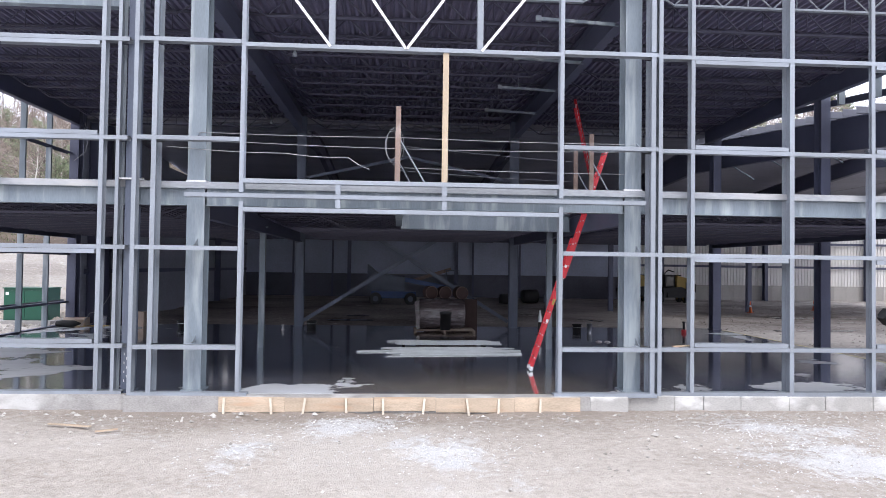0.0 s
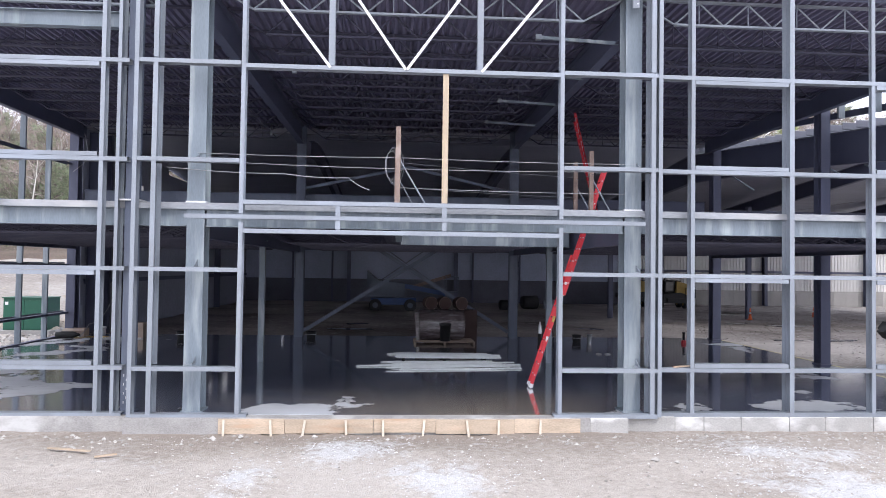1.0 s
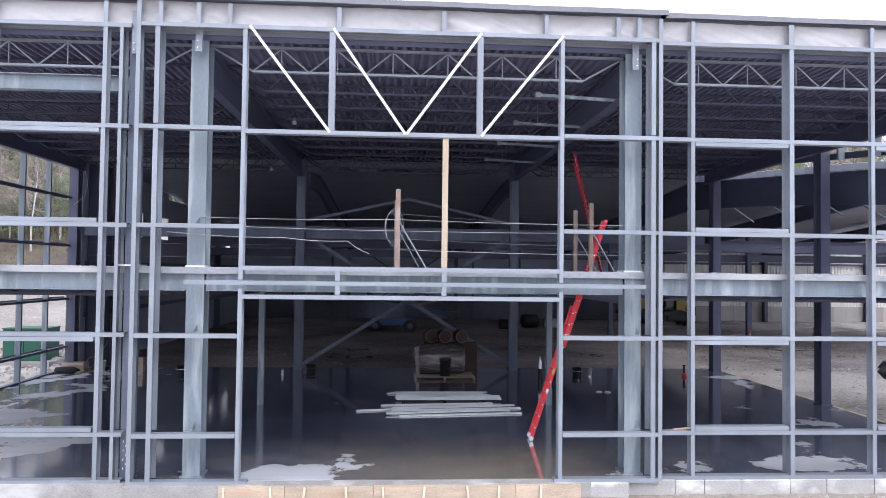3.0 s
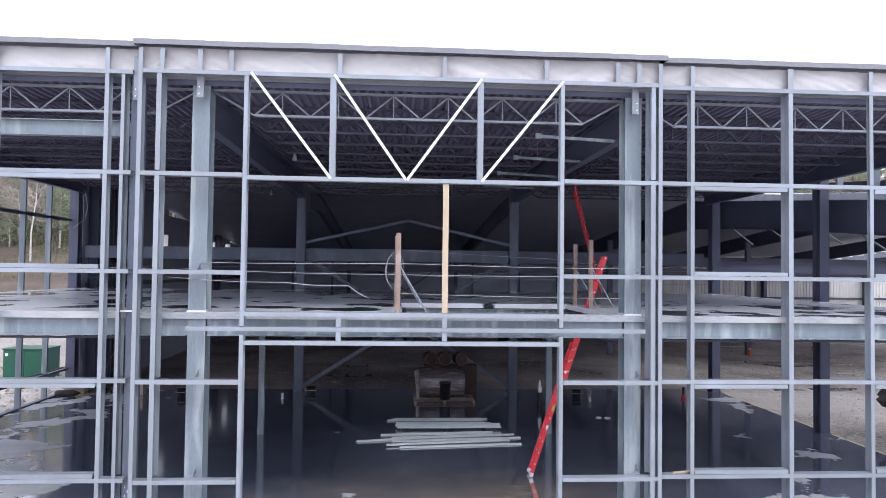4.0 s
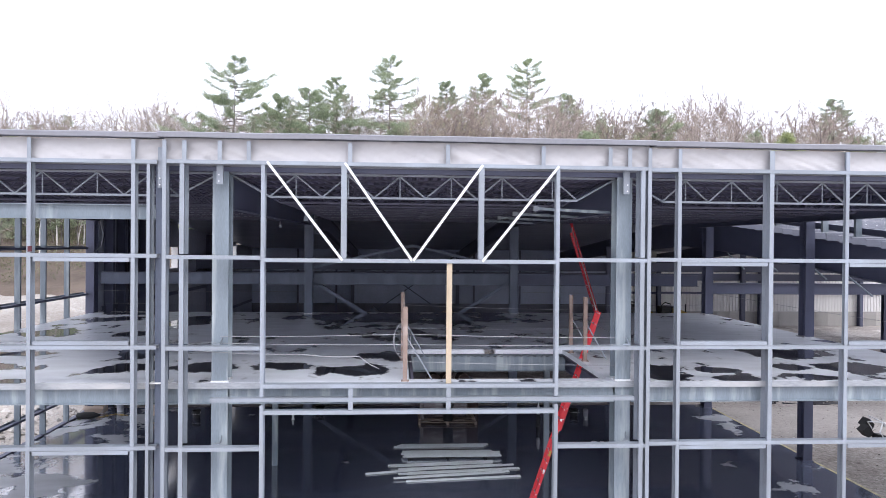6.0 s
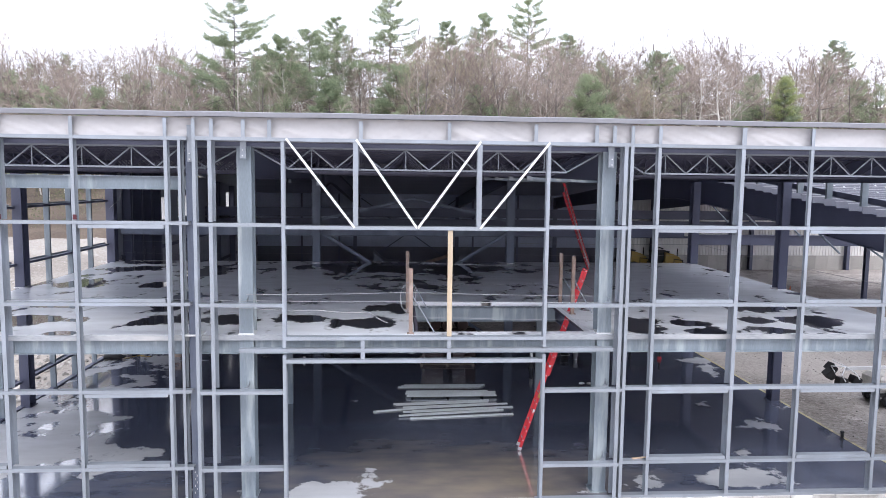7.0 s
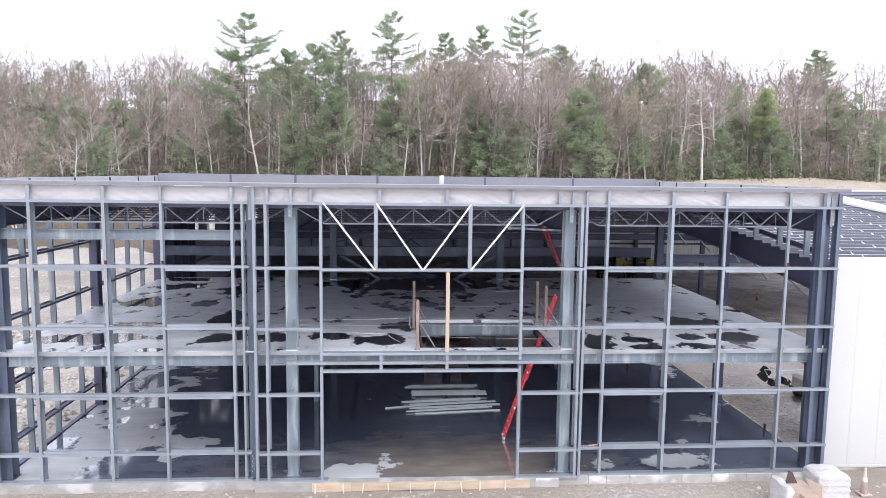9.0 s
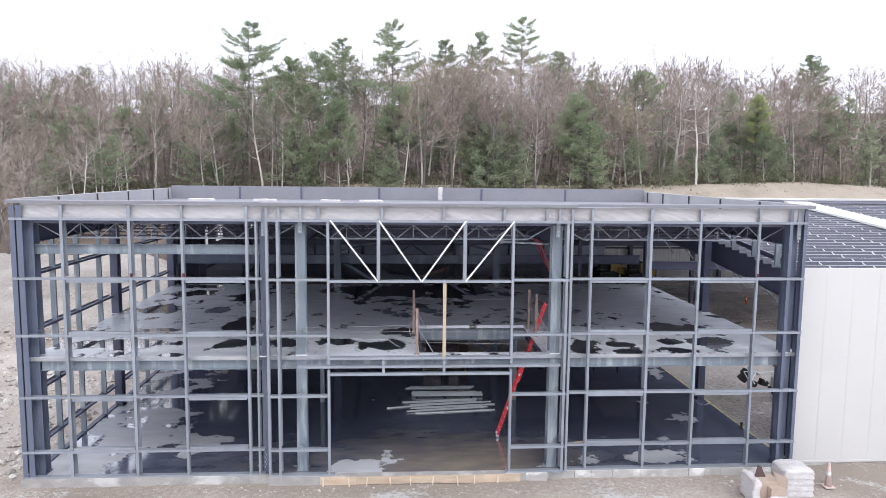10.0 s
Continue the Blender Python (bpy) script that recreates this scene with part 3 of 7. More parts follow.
thing("foundation_wall", Build().box(XL, XL + 0.25, YW + 0.3, BACK, -0.75, -0.004), CONCRETE, "pale concrete foundation wall along the open side", "foundation", kind="structure")


# ---- main columns and girders ----
def h_column(x, y, z0, z1, depth, flange, mat, label, group="main columns", turn=0):
    e = empty("steel_column", label, "column", group, (x, y, z0))
    side = (0, 1, 0) if not turn else (1, 0, 0)
    part("shaft", Build().prism(ibeam(depth, flange, 0.022, 0.014), (0, 0, 0), (0, 0, z1 - z0), side), mat, e)
    d, f = (depth / 2 + 0.04, flange / 2 + 0.04) if turn else (flange / 2 + 0.04, depth / 2 + 0.04)
    part("base_plate", Build().box(-d, d, -f, f, 0, 0.03), mat, e)
    return e


SIDE_X = {COLX[0]: -13.2, COLX[3]: 14.43}
FRONT_LABEL = "grey primed steel column standing at the open facade"
# Columns away from the open front take the shade-darkened steel tones.
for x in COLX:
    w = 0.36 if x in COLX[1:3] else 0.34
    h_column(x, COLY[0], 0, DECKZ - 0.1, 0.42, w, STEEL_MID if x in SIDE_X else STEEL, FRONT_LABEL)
    h_column(SIDE_X.get(x, x), COLY[2], 0, DECKZ - 0.1, 0.42, 0.36, STEEL_DARK if x in SIDE_X else STEEL_MID, "primed steel column at the back of the block, shade-toned")
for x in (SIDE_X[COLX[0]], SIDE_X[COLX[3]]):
    h_column(x, COLY[1], 0, DECKZ - 0.1, 0.42, 0.32, STEEL_DARK, "primed steel column along the open side, shade-toned")


def pipe_post(x, y):
    e = empty("mezzanine_post", "slender square steel post under the mezzanine", "post", "mezzanine posts", (x, y, 0))
    part("shaft", Build().prism([(-.09, -.09), (.09, -.09), (.09, .09), (-.09, .09)], (0, 0, 0), (0, 0, MZ - 0.5), (1, 0, 0)), STEEL, e)
    part("cap_plate", Build().box(-.14, .14, -.14, .14, MZ - 0.52, MZ - 0.48), STEEL, e)


for x in (-3.9, 5.27):
    pipe_post(x, 22.5)


def beam(name, p0, p1, depth, flange, mat, label, group):
    return thing(name, Build().prism(ibeam(depth, flange), p0, p1, (0, 0, 1)), mat, label, "beam", group)


# Girders inside use the steel tone with shade in its colour.
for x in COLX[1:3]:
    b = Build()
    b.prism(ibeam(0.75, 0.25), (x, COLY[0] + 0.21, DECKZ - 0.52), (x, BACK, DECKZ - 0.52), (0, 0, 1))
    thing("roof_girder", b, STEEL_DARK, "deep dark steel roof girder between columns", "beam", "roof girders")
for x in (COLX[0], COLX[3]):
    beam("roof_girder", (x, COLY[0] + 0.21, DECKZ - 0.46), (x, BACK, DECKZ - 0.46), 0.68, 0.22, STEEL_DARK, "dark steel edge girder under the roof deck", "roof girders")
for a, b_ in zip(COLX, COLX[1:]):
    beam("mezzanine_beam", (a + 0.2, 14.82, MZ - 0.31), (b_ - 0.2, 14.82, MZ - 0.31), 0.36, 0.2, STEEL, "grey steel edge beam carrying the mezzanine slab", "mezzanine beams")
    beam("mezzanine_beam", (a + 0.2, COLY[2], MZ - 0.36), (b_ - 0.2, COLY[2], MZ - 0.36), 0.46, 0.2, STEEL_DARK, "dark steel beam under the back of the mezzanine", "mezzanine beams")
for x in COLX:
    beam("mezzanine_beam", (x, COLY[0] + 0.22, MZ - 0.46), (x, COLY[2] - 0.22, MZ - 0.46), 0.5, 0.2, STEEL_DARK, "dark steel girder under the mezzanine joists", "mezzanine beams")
beam("facade_beam", (COLX[0] - 0.02, 14.95, 8.10), (CL - 0.25, 14.95, 8.10), 0.33, 0.2, STEEL, "pale grey steel beam below the roof joists", "facade beams")
# stair opening trimmers
beam("mezzanine_beam", (OX0, OY1 + 0.06, MZ - 0.40), (OX1 + 0.1, OY1 + 0.06, MZ - 0.40), 0.5, 0.2, STEEL, "grey steel trimmer beam behind the stair opening", "mezzanine beams")
beam("mezzanine_beam", (OX0 - 0.06, 14.95, MZ - 0.36), (OX0 - 0.06, OY1, MZ - 0.36), 0.42, 0.16, STEEL, "grey steel trimmer beam beside the stair opening", "mezzanine beams")


# ---- open web joists ----
def joist(length, depth, label, group, mat, panel=1.15):
    e = empty("bar_joist", label, "joist", group)
    part("top_chord", Build().box(0, length, -0.05, -0.012, -0.045, 0).box(0, length, 0.012, 0.05, -0.045, 0), mat, e)
    part("bottom_chord", Build().box(0.9, length - 0.9, -0.05, -0.012, -depth, -depth + 0.045).box(0.9, length - 0.9, 0.012, 0.05, -depth, -depth + 0.045), mat, e)
    def bar(p, q, r):
        part("web_bar", Build().tube(p, q, r, n=5), mat, e)
    x, step, low = 0.9, (length - 1.8) / round((length - 1.8) / panel), -depth + 0.03
    bar((0.05, 0, -0.06), (0.9, 0, low), 0.024)
    bar((length - 0.05, 0, -0.06), (length - 0.9, 0, low), 0.024)
    while x < length - 1.0:
        bar((x, 0, low), (x + step / 2, 0, -0.04), 0.02)
        bar((x + step, 0, low), (x + step / 2, 0, -0.04), 0.02)
        bar((x + step / 2, 0, low), (x + step / 2, 0, -0.04), 0.014)
        x += step
    return e


for a, b_ in zip(COLX, COLX[1:]):
    # Front joist has a lit pale tone, those behind a shaded one.
    front = joist(b_ - a - 0.25, 0.57, "open-web steel roof joist behind the facade, in a lit tone", "roof joists", GALV)
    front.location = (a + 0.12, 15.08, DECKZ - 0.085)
    first = joist(b_ - a - 0.25, 0.62, "open-web steel roof joist, darkened as if in shade", "roof joists", JOIST_SHADED)
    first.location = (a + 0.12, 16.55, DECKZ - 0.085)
    y = 18.05
    while y < 30.5:
        copy_thing(first, pose(a + 0.12, y, DECKZ - 0.085))
        y += 1.5
for k, (a, b_) in enumerate(zip(COLX, COLX[1:])):
    # Mezzanine joists carry their shade in the colour too.
    first = joist(b_ - a - 0.25, 0.42, "open-web steel joist under the mezzanine, darkened for shade", "mezzanine joists", JOIST_SHADED, 1.9)
    first.location = (a + 0.12, 20.6, MZ - 0.225)
    y = 15.7
    while y < 30.3:
        if abs(y - 20.6) > 0.5 and not (k == 1 and y < 20.2):
            copy_thing(first, pose(a + 0.12, y, MZ - 0.225))
        y += 0.98


# ---- facade framing ----
GIRT = [(0, 0), (0.2, 0), (0.2, 0.085), (0.192, 0.085), (0.192, 0.008), (0.008, 0.008), (0.008, 0.085), (0, 0.085)]


def girt(x0, x1, ytop, z, label="pale grey steel girt across the open facade", group="facade girts"):
    """C girt lying flat: web on top, flanges down; z is its top."""
    b = Build()
    b.prism([(u, v) for u, v in GIRT], (x0, ytop, z), (x1, ytop, z), (0, 1, 0))
    for q in range(len(b.v)):
        b.v[q] = (b.v[q][0], b.v[q][1], 2 * z - b.v[q][2] if b.v[q][2] > z else b.v[q][2])
    return thing("girt", b, GALV, label, "girt", group)


def stud(x, y, z0, z1, w=0.085, label="pale grey steel stud in the open facade", group="facade studs", depth=0.2, mat=None):
    """C stud, open towards the middle of the facade."""
    b, t, s = Build(), 0.008, (-1 if x < 0 else 1)
    prof = [(w / 2, 0), (-w / 2, 0), (-w / 2, t), (w / 2 - t, t), (w / 2 - t, depth - t), (-w / 2, depth - t), (-w / 2, depth), (w / 2, depth)]
    b.add([(x + s * a, y + c, z) for z in (z0, z1) for a, c in prof],
          [(i, (i + 1) % 8, 8 + (i + 1) % 8, 8 + i) for i in range(8)] + [tuple(range(8))[::-1], tuple(range(8, 16))])
    return thing("stud", b, mat or GALV, label, "stud", group)


EAVE = 9.22
LEVELS = (0.03,) + GIRTS + (EAVE,)


def wing(x0, x1, studs, wide, framed):
    for z in GIRTS:
        girt(x0, x1, YW, z)
    girt(x0, x1, YW, EAVE, "pale grey steel eave girt below the parapet")
    girt(x0, x1, YW, 0.055, "pale grey steel base channel on the foundation", "base channels")
    for x in studs:
        for lo, hi in zip(LEVELS, LEVELS[1:]):
            stud(x, YW + 0.003, lo + 0.003, hi - 0.087, 0.10 if x in wide else 0.085, depth=0.32 if x in wide else 0.1 if x > 9 and lo > 5 else 0.2)
        stud(x, YW + 0.003, EAVE, TOP - 0.1, 0.12 if x in wide else 0.085, "short grey steel parapet post", "parapet posts")
    for a, c in framed:
        for lo, hi in ((GIRTS[0], GIRTS[1]), (GIRTS[2], GIRTS[3])):
            girt(a, c, YW, hi - 0.092, "pale grey window header channel", "window headers")
            girt(a, c, YW, lo + 0.092, "pale grey window sill channel", "window sills")


wing(XL, CL - 0.14, (-11.80, -9.55, -7.79, -5.60), (-11.80, -9.55), ((-11.7, -9.63), (-7.7, -5.68)))
wing(CR + 0.02, XR, (6.57, 8.74, 10.55, 12.74), (8.74,), ((6.62, 8.66), (10.62, 12.66)))

# middle bay
for z in (GIRTS[0], GIRTS[1], GIRTS[2], GIRTS[3] - 0.02):
    girt(CL + 0.05, -2.84, YC, z)
    girt(3.77, CR - 0.08, YC, z)
girt(CL + 0.05, CR - 0.08, YC, EAVE, "pale grey steel eave girt below the parapet")
girt(-2.75, 3.68, YC, 7.10, "pale grey steel header girt over the tall opening")
girt(-2.75, 3.68, YC, 4.34, "pale grey steel sill channel at the mezzanine edge")
girt(-3.9, 5.5, YC - 0.006, 4.04, "pale grey steel girt over the doorway")
girt(-2.75, 3.68, YC, 3.76, "pale grey steel door header channel")
girt(CL + 0.05, -2.6, YC, 0.055, "pale grey steel base channel on the foundation", "base channels")
girt(3.6, CR - 0.08, YC, 0.055, "pale grey steel base channel on the foundation", "base channels")
for x in (CL + 0.06, CR - 0.04):
    stud(x, YC - 0.005, 0, TOP - 0.12, 0.085, "tall grey steel corner post of the middle bay", "corner posts")
for x in (-2.79, 3.72):
    stud(x, YC + 0.002, 0.06, 3.88, 0.085, "grey steel door jamb post", "jamb posts")
    stud(x, YC + 0.002, 4.06, EAVE - 0.09, 0.085, "grey steel jamb post of the upper opening", "jamb posts")
for x in (-1.04, 2.0):
    stud(x, YC + 0.002, 7.105, EAVE - 0.09, 0.12)
for x in (-4.52, 5.66):
    for lo, hi in zip(LEVELS, LEVELS[1:]):
        stud(x, YC + 0.003, lo + 0.003, hi - 0.087, 0.095, depth=0.36)
for x in (-4.47, -3.72, -3.1, -0.91, 1.24, 3.38, 4.9, 5.35):
    stud(x, YC + 0.003, EAVE, TOP - 0.12, 0.09, "short grey steel parapet post", "parapet posts")
for x, lo, hi in ((-0.86, 3.77, 4.25), (1.3, 3.77, 4.25)):
    stud(x, YC + 0.004, 4.045, hi, 0.1, "short grey steel hanger stub", "hangers", 0.1)
    stud(x, YC + 0.004, lo, 3.95, 0.1, "short grey steel hanger stub", "hangers", 0.1)
for x0, x1 in ((-2.70, -1.06), (-1.02, 0.47), (2.02, 0.49), (3.73, 2.03)):
    b = Build()
    b.prism([(-.028, -.004), (.028, -.004), (.028, .004), (-.028, .004)], (x0, YC - 0.012, EAVE - 0.02), (x1, YC - 0.012, 7.06), (1, 0, 0))
    thing("diagonal_strap", b, STRAP, "white diagonal bracing strap across the upper frame", "brace", "diagonal straps")

# wind columns beside the middle bay
h_column(-5.08, YW + 0.36, 0, TOP - 0.15, 0.30, 0.21, STEEL_MID, "grey primed steel wind column beside the middle bay", "wind columns")
for lo, hi in zip(LEVELS, LEVELS[1:]):
    stud(-5.28, YW + 0.004, lo + 0.003, hi - 0.087, 0.07, depth=0.3)


# ---- parapet ----
def parapet(x0, x1, y, z0, z1):
    n, m = max(2, int((x1 - x0) / 0.06)), 12
    b = Build()
    for i in range(n + 1):
        x = x0 + (x1 - x0) * i / n
        for k in range(m + 1):
            z = z0 + (z1 - z0) * k / m
            fold = abs(noise.noise((x * 1.1 + z * 2.2, z * 0.8, 11))) + 0.6 * abs(noise.noise((x * 2.4 - z * 3.0, z, 17)))
            crease = abs(noise.noise((x * 1.9 + z * 4.5, z * 1.1, 31)))
            b.v.append((x, y + 0.055 * noise.noise((x * 0.9, z * 1.6, 1)) + 0.02 * noise.noise((x * 3.2 - z * 4, z * 3, 7)) + 0.03 * max(0, 0.16 - fold) / 0.16 - 0.028 * max(0, 0.11 - crease) / 0.11, z))
    b.f = [(i * (m + 1) + k, (i + 1) * (m + 1) + k, (i + 1) * (m + 1) + k + 1, i * (m + 1) + k + 1) for i in range(n) for k in range(m)]
    return thing("parapet_wrap", b, WRAP, "white wrinkled insulation facing behind the parapet posts", "parapet", "parapet wraps", "structure", True)


parapet(XL + 0.1, CL, YW + 0.16, EAVE - 0.05, TOP - 0.08)
parapet(CL, CR, YC + 0.16, EAVE - 0.05, TOP - 0.06)
parapet(CR, XR - 0.1, YW + 0.16, EAVE - 0.05, TOP - 0.08)


def cap(x0, x1, y0, y1, z):
    b, n = Build(), max(2, int((x1 - x0) / 0.3))
    prof = [(y0, -0.12), (y0 - 0.015, -0.02), (y0 + 0.03, 0.0), (y1, 0.0), (y1, -0.1)]
    for i in range(n + 1):
        x = x0 + (x1 - x0) * i / n
        w = 0.02 * noise.noise((x * 0.5, z, 3))
        b.v += [(x, y, z + h + w) for y, h in prof]
    m = len(prof)
    b.f = [(i * m + k, (i + 1) * m + k, (i + 1) * m + k + 1, i * m + k + 1) for i in range(n) for k in range(m - 1)]
    b.f += [tuple(range(m)), tuple(range(n * m, n * m + m))]
    return thing("parapet_cap", b, CAP, "grey membrane folded over the parapet edge", "parapet", "parapet caps", "structure")


cap(XL - 0.08, CL - 0.05, YW - 0.03, YW + 0.35, TOP + 0.06)
cap(CL - 0.08, CR + 0.1, YC - 0.06, YC + 0.4, TOP + 0.06)
cap(CR + 0.1, XR + 0.22, YW - 0.03, YW + 0.35, TOP + 0.07)
for n_, (x0, x1, y0, y1, z) in enumerate(((XL - 0.02, XL + 0.2, YW + 0.36, BACK + 0.4, 9.85), (XR - 0.2, XR + 0.02, YW + 0.36, BACK + 0.4, 9.85), (XL + 0.2, XR - 0.2, BACK + 0.2, BACK + 0.4, 9.98))):
    # Side walls get the sky-lit tone, the back wall the plain cap grey.
    thing("parapet_wall", Build().box(x0, x1, y0, y1, DECKZ - 0.3, z), MEMBRANE if n_ < 2 else CAP, "grey membrane-covered parapet wall round the roof", "parapet", kind="structure")


# drop plates at the column heads, grout pads and chalk marks
for x, y, z0, z1 in ((-3.78, YC + 0.20, 8.72, 9.62), (5.36, YC + 0.20, 8.62, 9.62), (-5.03, YC + 0.16, 8.62, 9.5), (14.28, YW + 0.06, 8.56, 9.64)):
    e = empty("hanger_plate", "pale grey steel hanger plate at a column head", "bracket", "hanger plates", (x, y, z0))
    part("plate", Build().prism(channel(0.14, 0.06, 0.01), (-0.07, 0.06, 0), (-0.07, 0.06, z1 - z0), (1, 0, 0)), GALV, e)
    for k in (0.06, 0.2):
        part("bolt", Build().tube((0, -0.02, k), (0, 0.01, k), 0.015, n=6), ALU, e)
for x, y in ((COLX[1], COLY[0]), (COLX[2], COLY[0]), (-5.08, YW + 0.36), (COLX[1], COLY[2]), (COLX[2], COLY[2]), (SIDE_X[COLX[0]], COLY[1]), (SIDE_X[COLX[3]] - 0.03, COLY[1]), (SIDE_X[COLX[3]] - 0.03, COLY[2])):
    thing("grout_pad", Build().box(x - 0.2, x + 0.2, y - 0.235, y + 0.235, MZ + 0.002, MZ + 0.035), STRAP, "white grout collar round a column on the slab", "grout", "grout pads")
for i in range(7):
    z = 0.2 + 0.09 * i
    thing("chalk_mark", Build().box(-5.13 + 0.05 * (i % 2), -5.115 + 0.05 * (i % 2), YW + 0.205, YW + 0.209, z, z + 0.05), STRAP, "white chalk mark on a steel column", "marking", "chalk marks")
# clips where the girts meet the columns
for x in (COLX[1], COLX[2]):
    for z in (GIRTS[0], GIRTS[1], GIRTS[2]):
        b = Build().add([(x - 0.1, YC + 0.2, z + 0.01), (x + 0.06, YC + 0.2, z + 0.01), (x + 0.06, YC + 0.48, z + 0.01), (x + 0.06, YC + 0.46, z + 0.16), (x - 0.1, YC + 0.2, z + 0.02), (x + 0.07, YC + 0.2, z + 0.02), (x + 0.07, YC + 0.48, z + 0.02), (x + 0.07, YC + 0.46, z + 0.16)],
                        [(0, 1, 2), (4, 6, 5), (1, 5, 6, 2), (1, 2, 3), (5, 7, 6), (0, 4, 5, 1), (2, 6, 7, 3), (3, 7, 5, 1)])
        thing("girt_clip", b, GALV, "small steel clip tying a girt to a column", "clip", "girt clips")
thing("slab_edge", Build().box(XL + 0.28, XR + 0.12, 14.672, 14.70, MZ - 0.135, MZ - 0.004), POUR_STOP, "pale galvanised slab edge angle with grout stains", "slab edge", kind="structure")
# framing of the right side, above the hall roof
for y in (16.0, 17.8, 19.6, 21.3, 24.2, 26.0, 27.8):
    z = 7.35 + (y - 15.3) * 0.1
    b = Build().prism(channel(0.2, 0.1), (XR - 0.28, y, z), (XR - 0.28, y, DECKZ - 0.6), (1, 0, 0))
    thing("stud", b, STEEL, "short grey steel stud above the hall roof", "stud", "side studs")
beam("edge_beam", (XR + 0.1, 15.4, 7.52), (XR + 0.1, BACK, 9.05), 0.2, 0.1, STEEL_DARK, "dark sloping edge beam where the hall roof meets the block", "edge beams")


# ---- the long hall behind and beside the block ----
HY, HX0, HX1 = 64.0, -13.2, 58.0
RIDGE_Y, RIDGE_Z, EAVE_Z, BACK_EAVE = 34.5, 9.1, 7.30, 6.9
FZ = -0.16                      # dirt floor of the hall
PUDDLES = ((21.4, 41.2, 2.0, 0.9), (23.8, 40.6, 2.2, 1.0), (20.2, 31.9, 3.0, 0.5), (25.0, 36.8, 1.0, 0.6), (25.1, 50.4, 1.3, 1.0), (-1.9, 36.0, 1.4, 0.6), (-1.7, 39.4, 1.2, 0.5), (9.5, 37.0, 2.6, 0.8), (30.0, 38.0, 2.5, 0.9))
MUD = gravel("muddy_dirt_floor", (0.10, 0.082, 0.072), (0.43, 0.385, 0.36), (0.66, 0.61, 0.575), (0.72, 0.68, 0.645), ((33.0, 58.0, 17.0, 8.0, 0.26), (20.0, 60.0, 8.0, 5.0, 0.16)), ((21.0, 41.0, 9.0, 7.0, -0.08), (0.0, 42.0, 14.0, 14.0, -0.08)))
MUD_GRAVEL = gravel("muddy_gravel", (0.14, 0.12, 0.105), (0.46, 0.42, 0.39), (0.63, 0.59, 0.555), (0.66, 0.63, 0.60))
PUDDLE = material("still_water", (0.035, 0.033, 0.035), 0.04, 0.0, 0.1, 1.0, 6)
WAINSCOT = material("dark_wall_liner", (0.13, 0.132, 0.165), 0.7, 0, 0.2, 0.8, 8)
YELLOW = material("yellow_paint", (0.43, 0.295, 0.065), 0.5, 0, 0.12)
BLACK = material("black_rubber", (0.02, 0.02, 0.022), 0.6, 0, 0.2)
DARKGLASS = material("dark_window_glass", (0.03, 0.035, 0.04), 0.08, 0, 0.05)


def roof_z(y):
    if y < RIDGE_Y:
        return EAVE_Z + (RIDGE_Z - EAVE_Z) * (y - 15.25) / (RIDGE_Y - 15.25)
    return RIDGE_Z + (BACK_EAVE - RIDGE_Z) * (y - RIDGE_Y) / (HY - RIDGE_Y)


def sheet(x0, x1, y0, y1, z, step=0.4, relief=0.07):
    nx, ny = int((x1 - x0) / step), int((y1 - y0) / step)
    b = Build()
    for j in range(ny + 1):
        for i in range(nx + 1):
            x, y = x0 + (x1 - x0) * i / nx, y0 + (y1 - y0) * j / ny
            b.v.append((x, y, z + relief * noise.noise((x * 0.5, y * 0.5, 2)) + relief * 0.6 * noise.noise((x * 1.9, y * 1.9, 5))))
    b.f = [(j * (nx + 1) + i, j * (nx + 1) + i + 1, (j + 1) * (nx + 1) + i + 1, (j + 1) * (nx + 1) + i) for j in range(ny) for i in range(nx)]
    return b


def rutted(x0, x1, y0, y1, step):
    """Churned mud: clods, and wheel ruts that run slantwise across it."""
    b, nx, ny = Build(), int((x1 - x0) / step), int((y1 - y0) / step)
    for j in range(ny + 1):
        for i in range(nx + 1):
            x, y = x0 + (x1 - x0) * i / nx, y0 + (y1 - y0) * j / ny
            z = 0.055 * noise.noise((x * 0.5, y * 0.5, 2)) + 0.035 * noise.noise((x * 1.9, y * 1.9, 5)) + 0.03 * noise.noise((x * 4.7, y * 4.7, 8))
            track = math.sin((y - 0.28 * x + 0.8 * noise.noise((x * 0.12, y * 0.12, 3))) * 2.4)
            z += 0.035 * track * max(0, noise.noise((x * 0.15, y * 0.22, 12)) + 0.25) * (1 if y > 30 else 0.3)
            b.v.append((x, y, FZ + z))
    b.f = [(j * (nx + 1) + i, j * (nx + 1) + i + 1, (j + 1) * (nx + 1) + i + 1, (j + 1) * (nx + 1) + i) for j in range(ny) for i in range(nx)]
    return b


FLOOR_LABEL = "dark rutted muddy dirt floor, paler and drier towards the walls"
thing("hall_floor", sheet(HX0, XR + 0.15, BACK + 0.02, HY, FZ), MUD, FLOOR_LABEL, "floor", kind="structure", smooth=True)
thing("hall_floor", rutted(XR + 0.15, 34.0, BACK + 0.02, 54.0, 0.17), MUD, FLOOR_LABEL, "floor", kind="structure", smooth=True)
thing("hall_floor", sheet(XR + 0.15, 34.0, 54.0, HY, FZ), MUD, FLOOR_LABEL, "floor", kind="structure", smooth=True)
thing("hall_floor", sheet(34.0, HX1, BACK + 0.02, HY, FZ), MUD, FLOOR_LABEL, "floor", kind="structure", smooth=True)
